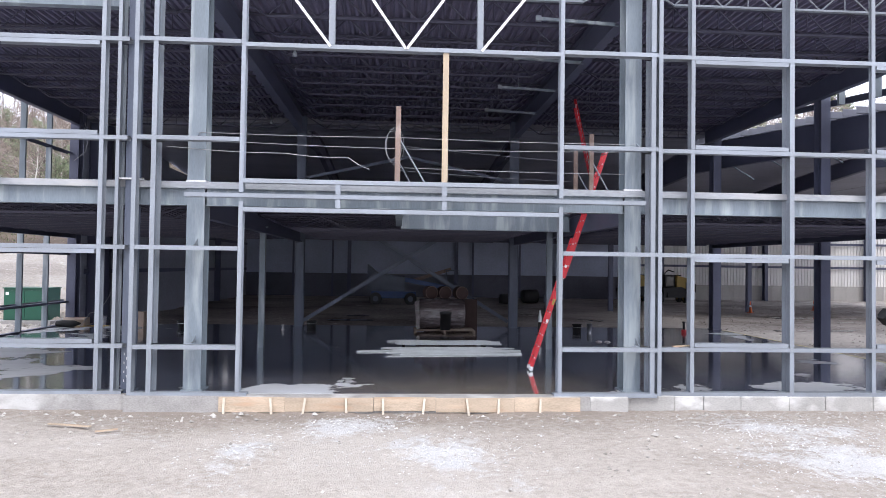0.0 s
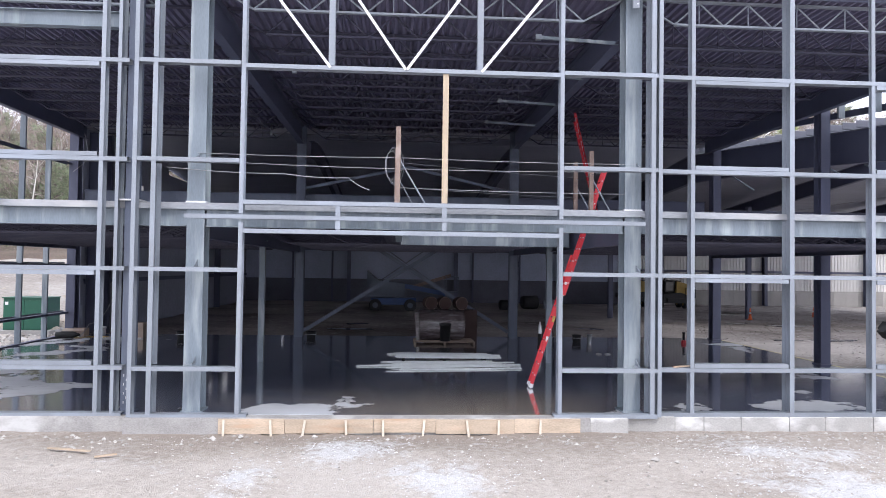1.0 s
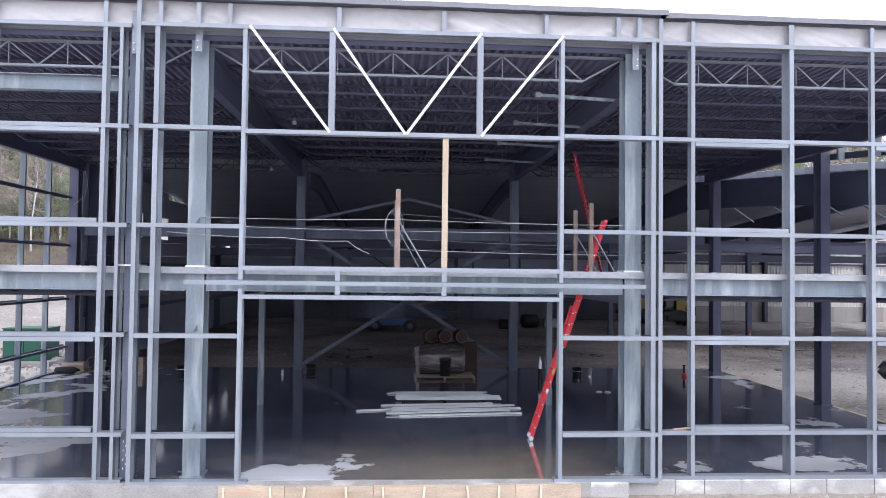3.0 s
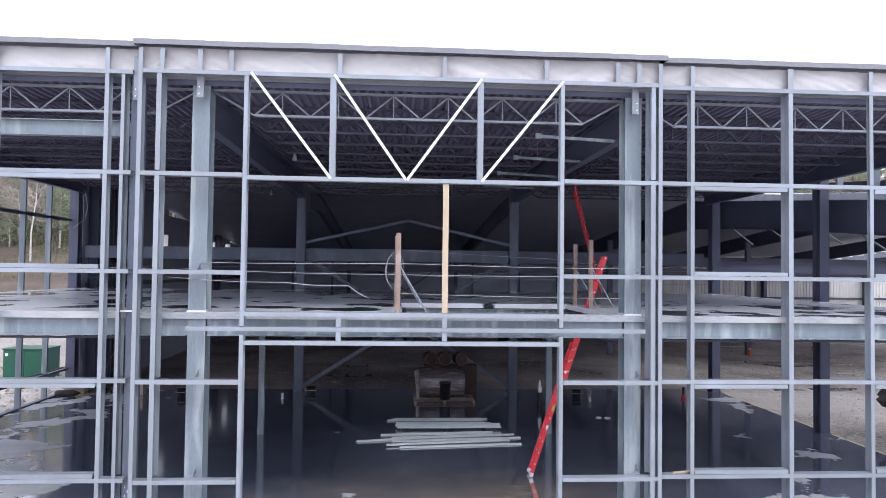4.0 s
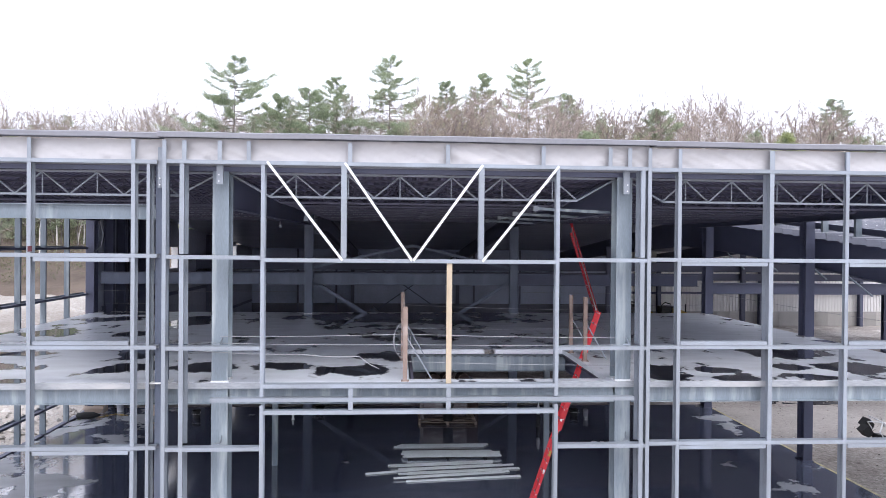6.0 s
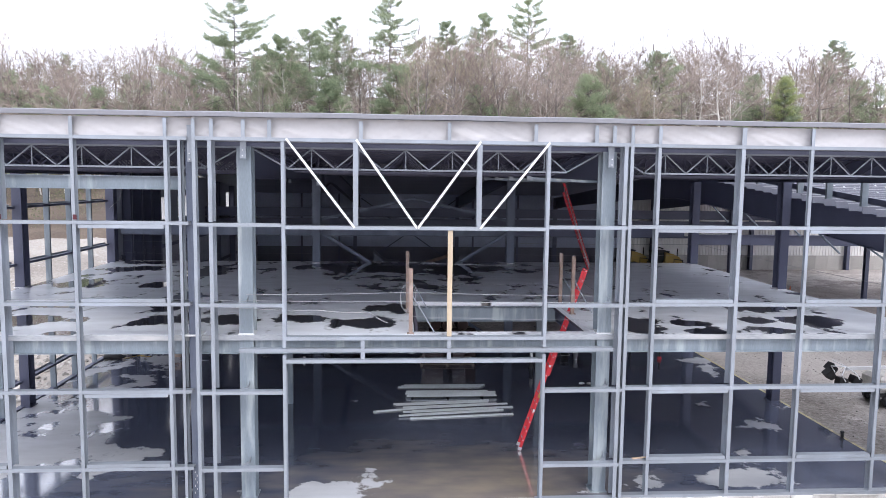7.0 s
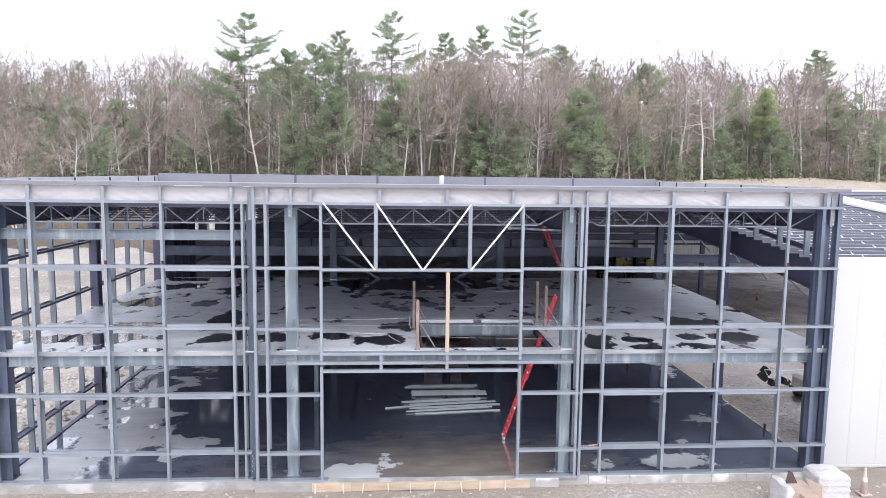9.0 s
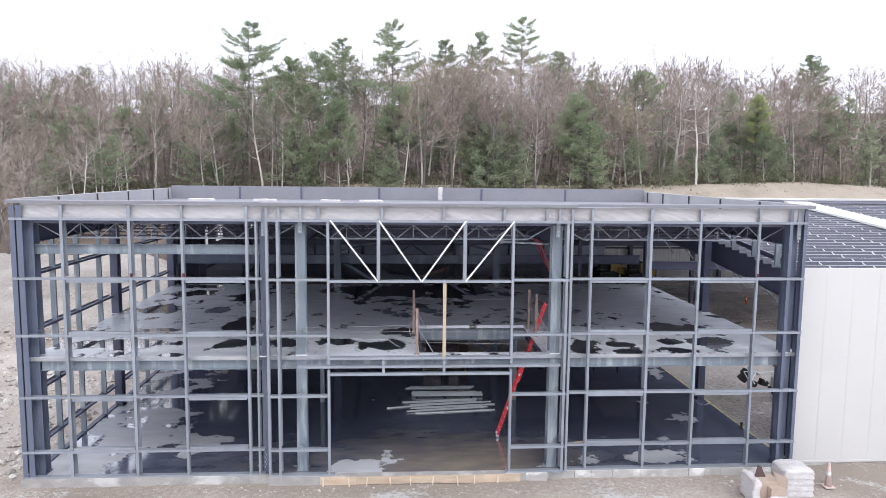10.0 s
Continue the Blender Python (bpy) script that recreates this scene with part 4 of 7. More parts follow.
thing("hall_floor", rutted(XR + 0.15, 26.0, 15.6, BACK + 0.02, 0.17), MUD_GRAVEL, "brown muddy gravel floor beside the slab", "floor", kind="structure", smooth=True)
thing("hall_floor", sheet(26.0, HX1, 15.6, BACK + 0.02, FZ), MUD_GRAVEL, "brown muddy gravel floor beside the slab", "floor", kind="structure", smooth=True)


def puddle(x, y, rx, ry, z, seed):
    b, n = Build(), 40
    b.v = [(x, y, z)] + [(x + rx * k * math.cos(t), y + ry * k * math.sin(t), z) for t in np.linspace(0, 2 * math.pi, n, endpoint=False) for k in (0.75 + 0.35 * noise.noise((math.cos(t) * 1.6 + seed, math.sin(t) * 1.6, seed)),)]
    b.f = [(0, 1 + i, 1 + (i + 1) % n) for i in range(n)]
    b.v += [(px, py, pz - 0.12) for px, py, pz in b.v]
    b.f += [(1 + i, n + 2 + i, n + 2 + (i + 1) % n, 1 + (i + 1) % n) for i in range(n)]
    thing("puddle", b, PUDDLE, "shallow muddy rain puddle on the dirt floor", "puddle", "puddles")


for k, (x, y, rx, ry) in enumerate(PUDDLES):
    puddle(x, y, rx, ry, FZ + 0.012, 1.7 * k)

# insulated roof over the back, and the strip over the ridge
for x0, x1, y0 in ((HX0, XR + 0.4, BACK + 0.45), (XR + 0.4, 42.0, RIDGE_Y)):
    line = [y0] + ([RIDGE_Y] if y0 < RIDGE_Y else []) + [HY + 0.2]
    b = Build()
    for y in line:
        for x in (x0, x1):
            b.v += [(x, y, roof_z(y) + 0.02), (x, y, roof_z(y) + 0.22)]
    for k in range(len(line) - 1):
        a = 4 * k
        b.f += [(a, a + 4, a + 6, a + 2), (a + 1, a + 3, a + 7, a + 5), (a, a + 1, a + 5, a + 4), (a + 2, a + 6, a + 7, a + 3)]
    b.f += [(0, 2, 3, 1), tuple(len(b.v) - 4 + i for i in (0, 1, 3, 2))]
    thing("hall_roof", b, ROOF_INSUL, "blue-grey vinyl-faced insulated hall roof", "roof", kind="structure")

# left wall with tall narrow windows
b = Build()
wins = ((35.85, 38.2), (40.2, 42.3), (52.1, 53.8), (56.1, 57.75))
WIN_LO, WIN_HI, DEEP = 5.85, 7.12, 0.36
edges = [BACK + 0.1] + [v for w in wins for v in w] + [HY]
for a, c in zip(edges[::2], edges[1::2]):
    b.box(HX0 - DEEP, HX0, a, c, -0.6, roof_z((a + c) / 2) + 0.1)
for y0, y1 in wins:
    b.box(HX0 - DEEP, HX0, y0, y1, -0.6, WIN_LO)
    b.box(HX0 - DEEP, HX0, y0, y1, WIN_HI, roof_z((y0 + y1) / 2) + 0.1)
thing("wall_west", b, INSUL, "insulated grey side wall with tall narrow window openings", "wall", kind="structure")
for k, (y0, y1) in enumerate(wins):
    w = tagged(new("window_%d" % (k + 1)), "tall unglazed window opening with deep white reveals", "window", kind="structure")
    part("reveal", Build().box(HX0 - DEEP - 0.01, HX0 + 0.01, y0 - 0.002, y0 + 0.02, WIN_LO, WIN_HI), SIDING, w)
    part("reveal", Build().box(HX0 - DEEP - 0.01, HX0 + 0.01, y1 - 0.02, y1 + 0.002, WIN_LO, WIN_HI), SIDING, w)
    part("sill", Build().box(HX0 - DEEP - 0.01, HX0 + 0.01, y0 + 0.02, y1 - 0.02, WIN_LO - 0.002, WIN_LO + 0.02), SIDING, w)
thing("wall_north", Build().box(HX0 - 0.25, 22.0, HY, HY + 0.25, 1.9, BACK_EAVE + 0.3), VINYL, "white vinyl-faced insulated back wall", "wall", kind="structure")
thing("wall_north", Build().box(HX0 - 0.25, 22.0, HY - 0.03, HY + 0.25, -0.6, 1.9), WAINSCOT, "dark lower band of the back wall", "wall", kind="structure")
low = tagged(new("wall_north"), "stained cast concrete lower wall in square panels", "wall", kind="structure")
part("core", Build().box(22.0, HX1, HY - 0.07, HY + 0.25, -0.6, 1.24), CONCRETE, low)
CAST = material("cast_wall_concrete", (0.44, 0.425, 0.405), 0.85, 0.0, 0.18, 0.9, 20, 0.2, (0.30, 0.285, 0.265), 0.6, (0.8, 1, 0.35), 0.5, 0.16)
slab_mesh = Build().box(0.006, 1.214, HY - 0.1, HY - 0.068, -0.6, 1.25).mesh("wall_panel", CAST)
for i in range(29):
    p = new("wall_panel", slab_mesh)
    p.location, p.parent = (22.0 + 1.22 * i, 0, 0), low
b, x, line = Build(), 22.0, []
while x < HX1:
    line += [(x, HY + 0.06), (x + 0.2, HY + 0.06), (x + 0.225, HY + 0.0), (x + 0.275, HY + 0.0)]
    x += 0.3
for x, y in line:
    b.v += [(x, y, 1.25), (x, y, BACK_EAVE + 0.2)]
b.f = [(2 * i, 2 * i + 2, 2 * i + 3, 2 * i + 1) for i in range(len(line) - 1)]
thing("wall_north", b, SIDING, "white ribbed metal siding above the concrete", "wall", kind="structure")
thing("wall_east", Build().box(HX1, HX1 + 0.25, RIDGE_Y, HY, -0.6, 8.6), SIDING, "white metal end wall of the hall", "wall", kind="structure")

# white panel wall at the front of the hall
wall = tagged(new("wall_south"), "smooth white insulated metal panel wall", "wall", kind="structure")
wall.location = (0, 0, 0)
x, proto = 14.86, None
while x < 24.0:
    if proto is None:
        proto = Build().box(0, 1.061, 15.25, 15.37, -0.16, 7.42).box(0.03, 1.03, 15.246, 15.25, -0.14, 7.40).mesh("panel", PANEL_WHITE)
    p = new("panel", proto)
    p.location, p.parent = (x, 0, 0), wall
    x += 1.064
part("base_trim", Build().box(14.86, x, 15.23, 15.25, -0.24, -0.16), PANEL_WHITE, wall)
part("core", Build().box(15.03, x, 15.38, 15.42, -0.5, 7.4), INSUL, wall)
thing("foundation_wall", Build().box(15.0, x, 15.27, 15.45, -0.8, -0.24), CONCRETE, "low concrete footing under the white panel wall", "foundation", kind="structure")


def rafter(x, y0, y1, deep0, deep1):
    """Tapered plate girder that follows the roof slope."""
    n = 14
    top, foot = [], []
    for i in range(n + 1):
        s = i / n
        y = y0 + (y1 - y0) * s
        zt = roof_z(y) - 0.24
        top.append((y, zt))
        foot.append((y, zt - (deep0 * (1 - s) ** 2 + deep1 * s ** 2 + 0.95 * 2 * s * (1 - s))))

    def plate(upper, lower, half):
        b = Build()
        for (ya, za), (yb, zb) in zip(upper, lower):
            b.v += [(x - half, ya, za), (x + half, ya, za), (x + half, yb, zb), (x - half, yb, zb)]
        b.f = [(4 * i + k, 4 * i + (k + 1) % 4, 4 * i + 4 + (k + 1) % 4, 4 * i + 4 + k) for i in range(n) for k in range(4)] + [(3, 2, 1, 0), tuple(4 * n + k for k in range(4))]
        return b
    e = empty("rafter", "dark tapered steel rafter under the hall roof", "rafter", "hall rafters")
    shift = lambda line, d: [(y, z + d) for y, z in line]
    part("top_flange", plate(top, shift(top, -0.016), 0.125), STEEL_DARK, e)
    part("bottom_flange", plate(shift(foot, 0.016), foot, 0.125), STEEL_DARK, e)
    part("web", plate(shift(top, -0.016), shift(foot, 0.016), 0.008), STEEL_DARK, e)


# Hall frame in the same shade-darkened steel tone.
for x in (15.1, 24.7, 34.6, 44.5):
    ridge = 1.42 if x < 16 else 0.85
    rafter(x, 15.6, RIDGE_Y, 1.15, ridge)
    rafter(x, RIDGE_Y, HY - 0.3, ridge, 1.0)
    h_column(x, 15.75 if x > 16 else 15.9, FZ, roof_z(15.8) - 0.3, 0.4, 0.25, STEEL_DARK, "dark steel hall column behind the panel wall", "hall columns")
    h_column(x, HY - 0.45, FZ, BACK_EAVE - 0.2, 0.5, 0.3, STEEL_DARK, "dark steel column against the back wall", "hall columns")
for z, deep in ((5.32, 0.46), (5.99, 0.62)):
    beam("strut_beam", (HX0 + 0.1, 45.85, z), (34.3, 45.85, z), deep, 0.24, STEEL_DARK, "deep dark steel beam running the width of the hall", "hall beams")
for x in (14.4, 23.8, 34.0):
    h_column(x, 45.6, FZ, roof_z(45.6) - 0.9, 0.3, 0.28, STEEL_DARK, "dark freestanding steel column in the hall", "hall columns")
for x in (-3.55, 5.75):
    rafter(x, BACK + 0.5, HY - 0.3, 0.7, 1.0)
    h_column(x - (0.45 if x < 0 else 0.1), HY - 0.45, FZ, BACK_EAVE - 0.2, 0.5, 0.3, STEEL_DARK, "dark steel column against the back wall", "hall columns")
for x in (-5.5, 7.2, -9.0, 11.5):
    h_column(x, HY - 0.25, FZ, BACK_EAVE, 0.2, 0.16, STEEL_DARK, "slender dark wind post against the back wall", "wind posts")
for z in (3.0, 5.2):
    beam("wall_girt", (22.0, HY - 0.14, z), (HX1, HY - 0.14, z), 0.2, 0.08, STEEL_DARK, "dark girt across the back wall siding", "wall girts")

for y in (31.6, 33.0, 34.4, 35.8, 48.5, 53.0):
    h_column(HX0 + 0.24, y, FZ, roof_z(y) - 0.1, 0.4, 0.22, STEEL_DARK, "dark steel column along the hall side wall", "hall columns", 1)
for z in (2.2, 4.4):
    beam("wall_girt", (HX0 + 0.09, BACK + 0.3, z), (HX0 + 0.09, HY - 0.2, z), 0.2, 0.08, STEEL_DARK, "dark girt along the hall side wall", "wall girts")
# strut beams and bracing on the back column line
# The right bay's strut gets the deeper shade tone.
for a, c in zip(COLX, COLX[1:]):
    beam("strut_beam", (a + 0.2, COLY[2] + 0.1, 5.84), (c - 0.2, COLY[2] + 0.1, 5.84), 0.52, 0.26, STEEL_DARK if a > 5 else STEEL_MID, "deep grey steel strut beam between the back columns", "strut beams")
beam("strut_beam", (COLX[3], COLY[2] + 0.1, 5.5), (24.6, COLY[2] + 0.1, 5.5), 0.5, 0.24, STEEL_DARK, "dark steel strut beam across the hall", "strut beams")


def brace(p0, p1, mat=STEEL, r=0.075, label="grey steel diagonal brace between the back columns", group="diagonal braces"):
    b = Build().prism([(-r, -r), (r, -r), (r, -r + 0.02), (-r + 0.02, -r + 0.02), (-r + 0.02, r), (-r, r)], p0, p1, (0, 1, 0))
    return thing("diagonal_brace", b, mat, label, "brace", group)


yb = COLY[2] + 0.1
xa, xb, xm = COLX[1] + 0.2, COLX[2] - 0.2, (COLX[1] + COLX[2]) / 2
brace((xa, yb - 0.08, 0.25), (xb, yb - 0.08, 5.72), STEEL_MID)
brace((xb, yb + 0.08, 0.25), (xa, yb + 0.08, 5.72), STEEL_MID)
brace((xa, yb, 6.36), (xm, yb, 7.36), STEEL_MID, 0.06)
brace((xb, yb, 6.36), (xm, yb, 7.36), STEEL_MID, 0.06)
for p, q in (((-3.4, HY - 0.6, 0.2), (5.6, HY - 0.6, 6.5)), ((5.6, HY - 0.62, 0.2), (-3.4, HY - 0.62, 6.5))):
    brace(p, q, STEEL_DARK, 0.05, "thin dark cross brace at the back wall", "back wall braces")
for x in (15.1, 24.7):
    for y in (20, 24, 28, 33):
        brace((x + 0.15, y, roof_z(y) - 1.0), (x + 1.5, y + 0.9, roof_z(y) - 0.25), STEEL, 0.03, "thin steel flange brace on the rafter", "flange braces")


for y0, z0, y1, z1 in ((30.6, 7.4, 28.5, 6.46), (27.45, 7.2, 25.8, 6.47), (23.9, 6.95, 22.6, 6.3), (21.4, 6.5, 20.2, 5.9), (18.7, 6.25, 17.3, 5.7)):
    thing("loose_strut", Build().tube((15.2, y0, z0), (15.25, y1, z1), 0.032, n=6), STEEL, "grey pipe strut hanging from the side rafter", "brace", "loose struts")
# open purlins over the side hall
# One steel in two tones: shaded web, and a pale lit tone on top.
PURLIN_WEB = material("shaded_purlin_web", (0.16, 0.168, 0.21), 0.5, 0.0, 0.14, 1.2, 20)
PURLIN_TOP = material("pale_lit_purlin_steel", (0.60, 0.61, 0.63), 0.45, 0.1, 0.15, 1.0, 14)


def purlin(x0, x1):
    e = empty("purlin", "grey steel purlin of the unfinished hall roof", "purlin", "hall purlins")
    z = [(0, 0), (0.07, 0), (0.07, 0.008), (0.008, 0.008), (0.008, 0.228), (-0.062, 0.228), (-0.062, 0.22), (0, 0.22)]
    b = Build().add([(x, -u, v) for x in (x0, x1) for u, v in z], [(i, (i + 1) % 8, 8 + (i + 1) % 8, 8 + i) for i in range(8)] + [tuple(range(8))[::-1], tuple(range(8, 16))])
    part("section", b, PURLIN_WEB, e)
    # Thin pale sheet that paints skylight onto the section's upper side.
    part("top_flange", Build().box(x0, x1, -0.004, 0.066, 0.229, 0.237), PURLIN_TOP, e, "upper flange in a lighter, lit tone")
    return e


first = purlin(14.66, 46.0)
first.location = (0, 15.6, roof_z(15.6) - 0.235)
y = 16.28
TICK = Build().prism([(-.018, -.02), (.018, -.02), (.018, .02), (-.018, .02)], (0, 0.03, 0.10), (0.12, 0.65, 0.262), (1, 0, 0)).mesh("bridging", PURLIN_TOP)
while y < RIDGE_Y:
    q = copy_thing(first, pose(0, y, roof_z(y) - 0.235))
    for i in range(8):
        t = new("bridging", TICK)
        t.location, t.parent = (16.5 + 1.82 * i, -0.68, -0.064), q
    y += 0.68
back = purlin(42.0, 58.0)
back.location = (0, RIDGE_Y + 1.6, roof_z(RIDGE_Y + 1.6) - 0.235)
y = RIDGE_Y + 3.2
while y < HY - 0.5:
    copy_thing(back, pose(0, y, roof_z(y) - 0.235))
    y += 1.6
strip = [(x, y, roof_z(y) + h) for y in (20.0, RIDGE_Y) for x, h in ((24.95, 0.01), (26.55, 0.01), (26.55, 0.13), (24.95, 0.13))]
thing("insulation_roll", Build().add(strip, [(0, 1, 2, 3), (7, 6, 5, 4), (0, 4, 5, 1), (1, 5, 6, 2), (2, 6, 7, 3), (3, 7, 4, 0)]), SIDING, "white strip of roofing laid across the open purlins", "roofing")
thing("ridge_trim", Build().box(XR + 0.5, 46, RIDGE_Y - 0.1, RIDGE_Y + 1.3, RIDGE_Z + 0.2, RIDGE_Z + 0.3), PANEL_WHITE, "white ridge strip along the hall roof", "roofing")

# side wall framing on the open left side of the block
SX = XL + 0.05
for z in (0.99, 2.97, 5.17, 7.17):
    for y0, y1 in ((YW + 0.55, COLY[1] - 0.22), (COLY[1] + 0.22, COLY[2] - 0.25)):
        b = Build().prism([(0, 0), (0.2, 0), (0.2, -0.085), (0.192, -0.085), (0.192, -0.008), (0.008, -0.008), (0.008, -0.085), (0, -0.085)], (SX, y1, z), (SX, y0, z), (1, 0, 0))
        # Shade is in the girt's dark tone; an added pale strip paints its lit edge.
        g = thing("girt", b, STEEL_DARK, "steel girt along the open side, shade-dark with a lit-toned upper edge", "girt", "side girts")
        leg = Build().box(SX + 0.004, SX + 0.012, y0, y1, z + 0.002, z + 0.06)
        part("upper_leg", leg, GALV, g, "pale strip standing for the lit upper edge")
for y in (16.9, 18.9, 21.0, 24.6, 26.4, 28.3):
    for lo, hi in zip((0.0, 0.99, 2.97, 5.17, 7.17), (0.9, 2.88, 5.08, 7.08, DECKZ - 0.1)):
        b = Build().prism(channel(0.2, 0.085), (SX + 0.002, y, lo), (SX + 0.002, y, hi), (1, 0, 0))
        thing("stud", b, STEEL, "grey steel stud along the open side", "stud", "side studs")
thing("base_channel", Build().box(SX, SX + 0.2, YW + 0.5, BACK - 0.3, 0.0, 0.05), STEEL_DARK, "dark base channel along the open side", "girt")
# built-up corner of the block
for x, y, w in ((XL + 0.10, YW + 0.02, 0.17), (XL + 0.33, YW + 0.02, 0.19), (XR - 0.08, YW + 0.02, 0.12), (XR - 0.62, YW + 0.02, 0.12)):
    stud(x, y, 0.06, TOP - 0.12, w, "tall blue-grey steel corner post of the block", "corner posts", 0.3, STEEL_MID)


# ---- things on the floor and the mezzanine ----
def extension_ladder(foot, top, label, width=0.42, sections=2, across=None):
    e = empty("extension_ladder", label, "ladder", "ladders", foot)
    t = Vector(top) - Vector(foot)
    length, w = t.length, t.normalized()
    across = Vector(across) if across else Vector((-w.y, w.x, 0))
    across = (across - w * across.dot(w)).normalized()
    out = w.cross(across).normalized()
    rail = [(-0.042, -0.016), (0.042, -0.016), (0.042, -0.008), (-0.034, -0.008), (-0.034, 0.008), (0.042, 0.008), (0.042, 0.016), (-0.042, 0.016)]
    spans = [(0.0, 0.60, 0.0), (0.42, 1.0, -0.06)] if sections == 2 else [(0.0, 1.0, 0.0)]
    for a, c, lift in spans:
        half = width / 2 - (0.035 if lift else 0)
        seg = w * ((c - a) * length)
        sec = part("section", Build().tube(-across * half, across * half, 0.017, n=6), ALU, e)
        sec.location = w * (a * length + 0.03) + out * lift
        for s in (-half, half):
            part("rail", Build().prism(rail, across * s, across * s + seg, out), RED, sec)
            if not lift:
                part("shoe", Build().prism([(-.05, -.024), (.05, -.024), (.05, .024), (-.05, .024)], across * s, across * s + w * 0.1, out), ALU, sec)
        d = 0.33
        while d < seg.length:
            part("rung", Build().tube(w * d - across * (half + 0.02), w * d + across * (half + 0.02), 0.018, n=8), ALU, sec)
            d += 0.305
    for k, (at, size, mat) in enumerate(((0.30, 0.16, YELLOW), (0.22, 0.09, STRAP), (0.47, 0.07, STRAP))):
        for s in (-1, 1):
            part("sticker", Build().prism([(-.03, -.002), (.03, -.002), (.03, .002), (-.03, .002)], w * (at * length) + across * s * (width / 2 + 0.019), w * (at * length + size) + across * s * (width / 2 + 0.019), out), mat, e, "small printed safety sticker")
    return e


extension_ladder((3.77, 17.87, 0.0), (5.60, 17.75, 5.62), "red fibreglass extension ladder through the stair opening")
extension_ladder((8.81, 28.6, 4.3), (6.1, 22.6, 8.0), "red fibreglass ladder leaning up from the mezzanine", 0.38, 1, (0.38, 0.92, -0.05))


def guard_post(x, y, h, lean=0.0):
    e = empty("guard_post", "rusty steel angle guard post on the mezzanine edge", "post", "guard posts", (x, y, MZ))
    part("upright", Build().prism([(-.05, -.05), (.05, -.05), (.05, -.038), (-.038, -.038), (-.038, .05), (-.05, .05)], (0, 0, 0), (lean, 0, h), (1, 0, 0)), RUST, e)
    part("foot_plate", Build().box(-.09, .09, -.09, .09, 0, 0.015), RUST, e)
    part("back_strut", Build().tube((0.0, 0, h * 0.62), (0.62, 0.05, 0.02), 0.018, n=6), GALV, e)
    return e


guard_post(0.34, 14.82, 1.7)
guard_post(0.30, 18.2, 1.8)
guard_post(5.22, 19.0, 1.68)
guard_post(5.24, 17.5, 1.74)
coil = Build()
for k in range(4):
    r = 0.25 + 0.03 * k
    pts = [(0.22 + (0.55 * r) * math.cos(a) + 0.025 * k - 0.02, 14.98 + 0.02 * k, MZ + 0.90 + r * 1.2 * math.sin(a)) for a in np.linspace(0, 2 * math.pi, 25)]
    coil.path(pts, 0.0045, 5)
thing("cable_coil", coil, CABLE, "coiled wire rope hung on a guard post", "cable")


def wire(points, sag, label, r=0.006, mat=CABLE):
    b, pts = Build(), []
    for p, q in zip(points, points[1:]):
        p, q = Vector(p), Vector(q)
        pts += [p.lerp(q, i / 10) - Vector((0, 0, sag * math.sin(math.pi * i / 10))) for i in range(10)]
    b.path(pts + [Vector(points[-1])], r, 5)
    return thing("guard_wire", b, mat, label, "cable", "guard wires")


wire(((-3.8, 14.72, 5.33), (0.3, 14.92, 5.36), (5.45, 14.74, 5.30)), 0.02, "taut guard wire between the facade columns")
wire(((-3.8, 14.72, 5.18), (0.3, 14.92, 5.12), (5.45, 14.74, 5.14)), 0.02, "taut guard wire between the facade columns")
wire(((-13.0, 14.75, 5.25), (-5.1, 14.72, 5.2), (-3.9, 14.72, 5.2)), 0.03, "taut guard wire across the open bay")
wire(((0.35, 14.95, 4.72), (5.45, 14.76, 4.66)), 0.02, "low guard wire along the stair opening")
wire(((0.36, 14.85, 5.72), (0.32, 18.2, 5.75), (5.22, 19.0, 5.55)), 0.02, "guard wire round the stair opening")
wire(((0.32, 18.2, 5.1), (5.22, 19.0, 5.0)), 0.02, "guard wire round the stair opening")
wire(((5.22, 19.0, 5.5), (5.24, 17.5, 5.45), (5.4, 14.76, 5.3)), 0.03, "guard wire beside the stair opening")
wire(((-4.4, 14.7, 5.02), (-2.0, 14.7, 4.93), (-0.7, 14.72, 4.88), (-0.25, 14.6, 4.62)), 0.03, "loose pale hose end hung along the guard wires", 0.008)
for x0, x1 in ((COLX[0], COLX[1]), (COLX[2], COLX[3])):
    for z in (4.75, 5.3):
        wire(((x0 + 0.2, COLY[2] - 0.25, z), (x1 - 0.2, COLY[2] - 0.25, z)), 0.03, "guard wire along the back of the mezzanine")
wire(((-12.73, 30.0, 8.4), (-12.58, 30.0, 7.7), (-12.68, 30.0, 7.2), (-13.15, 30.0, 6.8)), 0.0, "pale cable hanging in the back corner", 0.014)
wire(((XR + 0.02, COLY[0] + 0.3, 5.3), (XR + 0.02, COLY[2] - 0.2, 5.3)), 0.05, "guard wire along the open mezzanine edge")

thing("timber_prop", Build().box(1.24, 1.36, YC + 0.03, YC + 0.07, 4.345, 7.01), LUMBER, "yellow pine board standing as a prop", "prop")

# formwork along the doorway
fm = tagged(new("formwork"), "pale plywood and lumber edge form with stakes", "formwork")
x = -3.12
for i, w in enumerate((1.3, 1.75, 1.25, 1.6, 1.35)):
    part("board", Build().box(x + 0.004, x + w - 0.004, YC - 0.11 - 0.004 * (i % 2), YC - 0.065, -0.31 + 0.015 * (i % 3), -0.015 - 0.012 * (i % 2)), FORM, fm)
    x += w
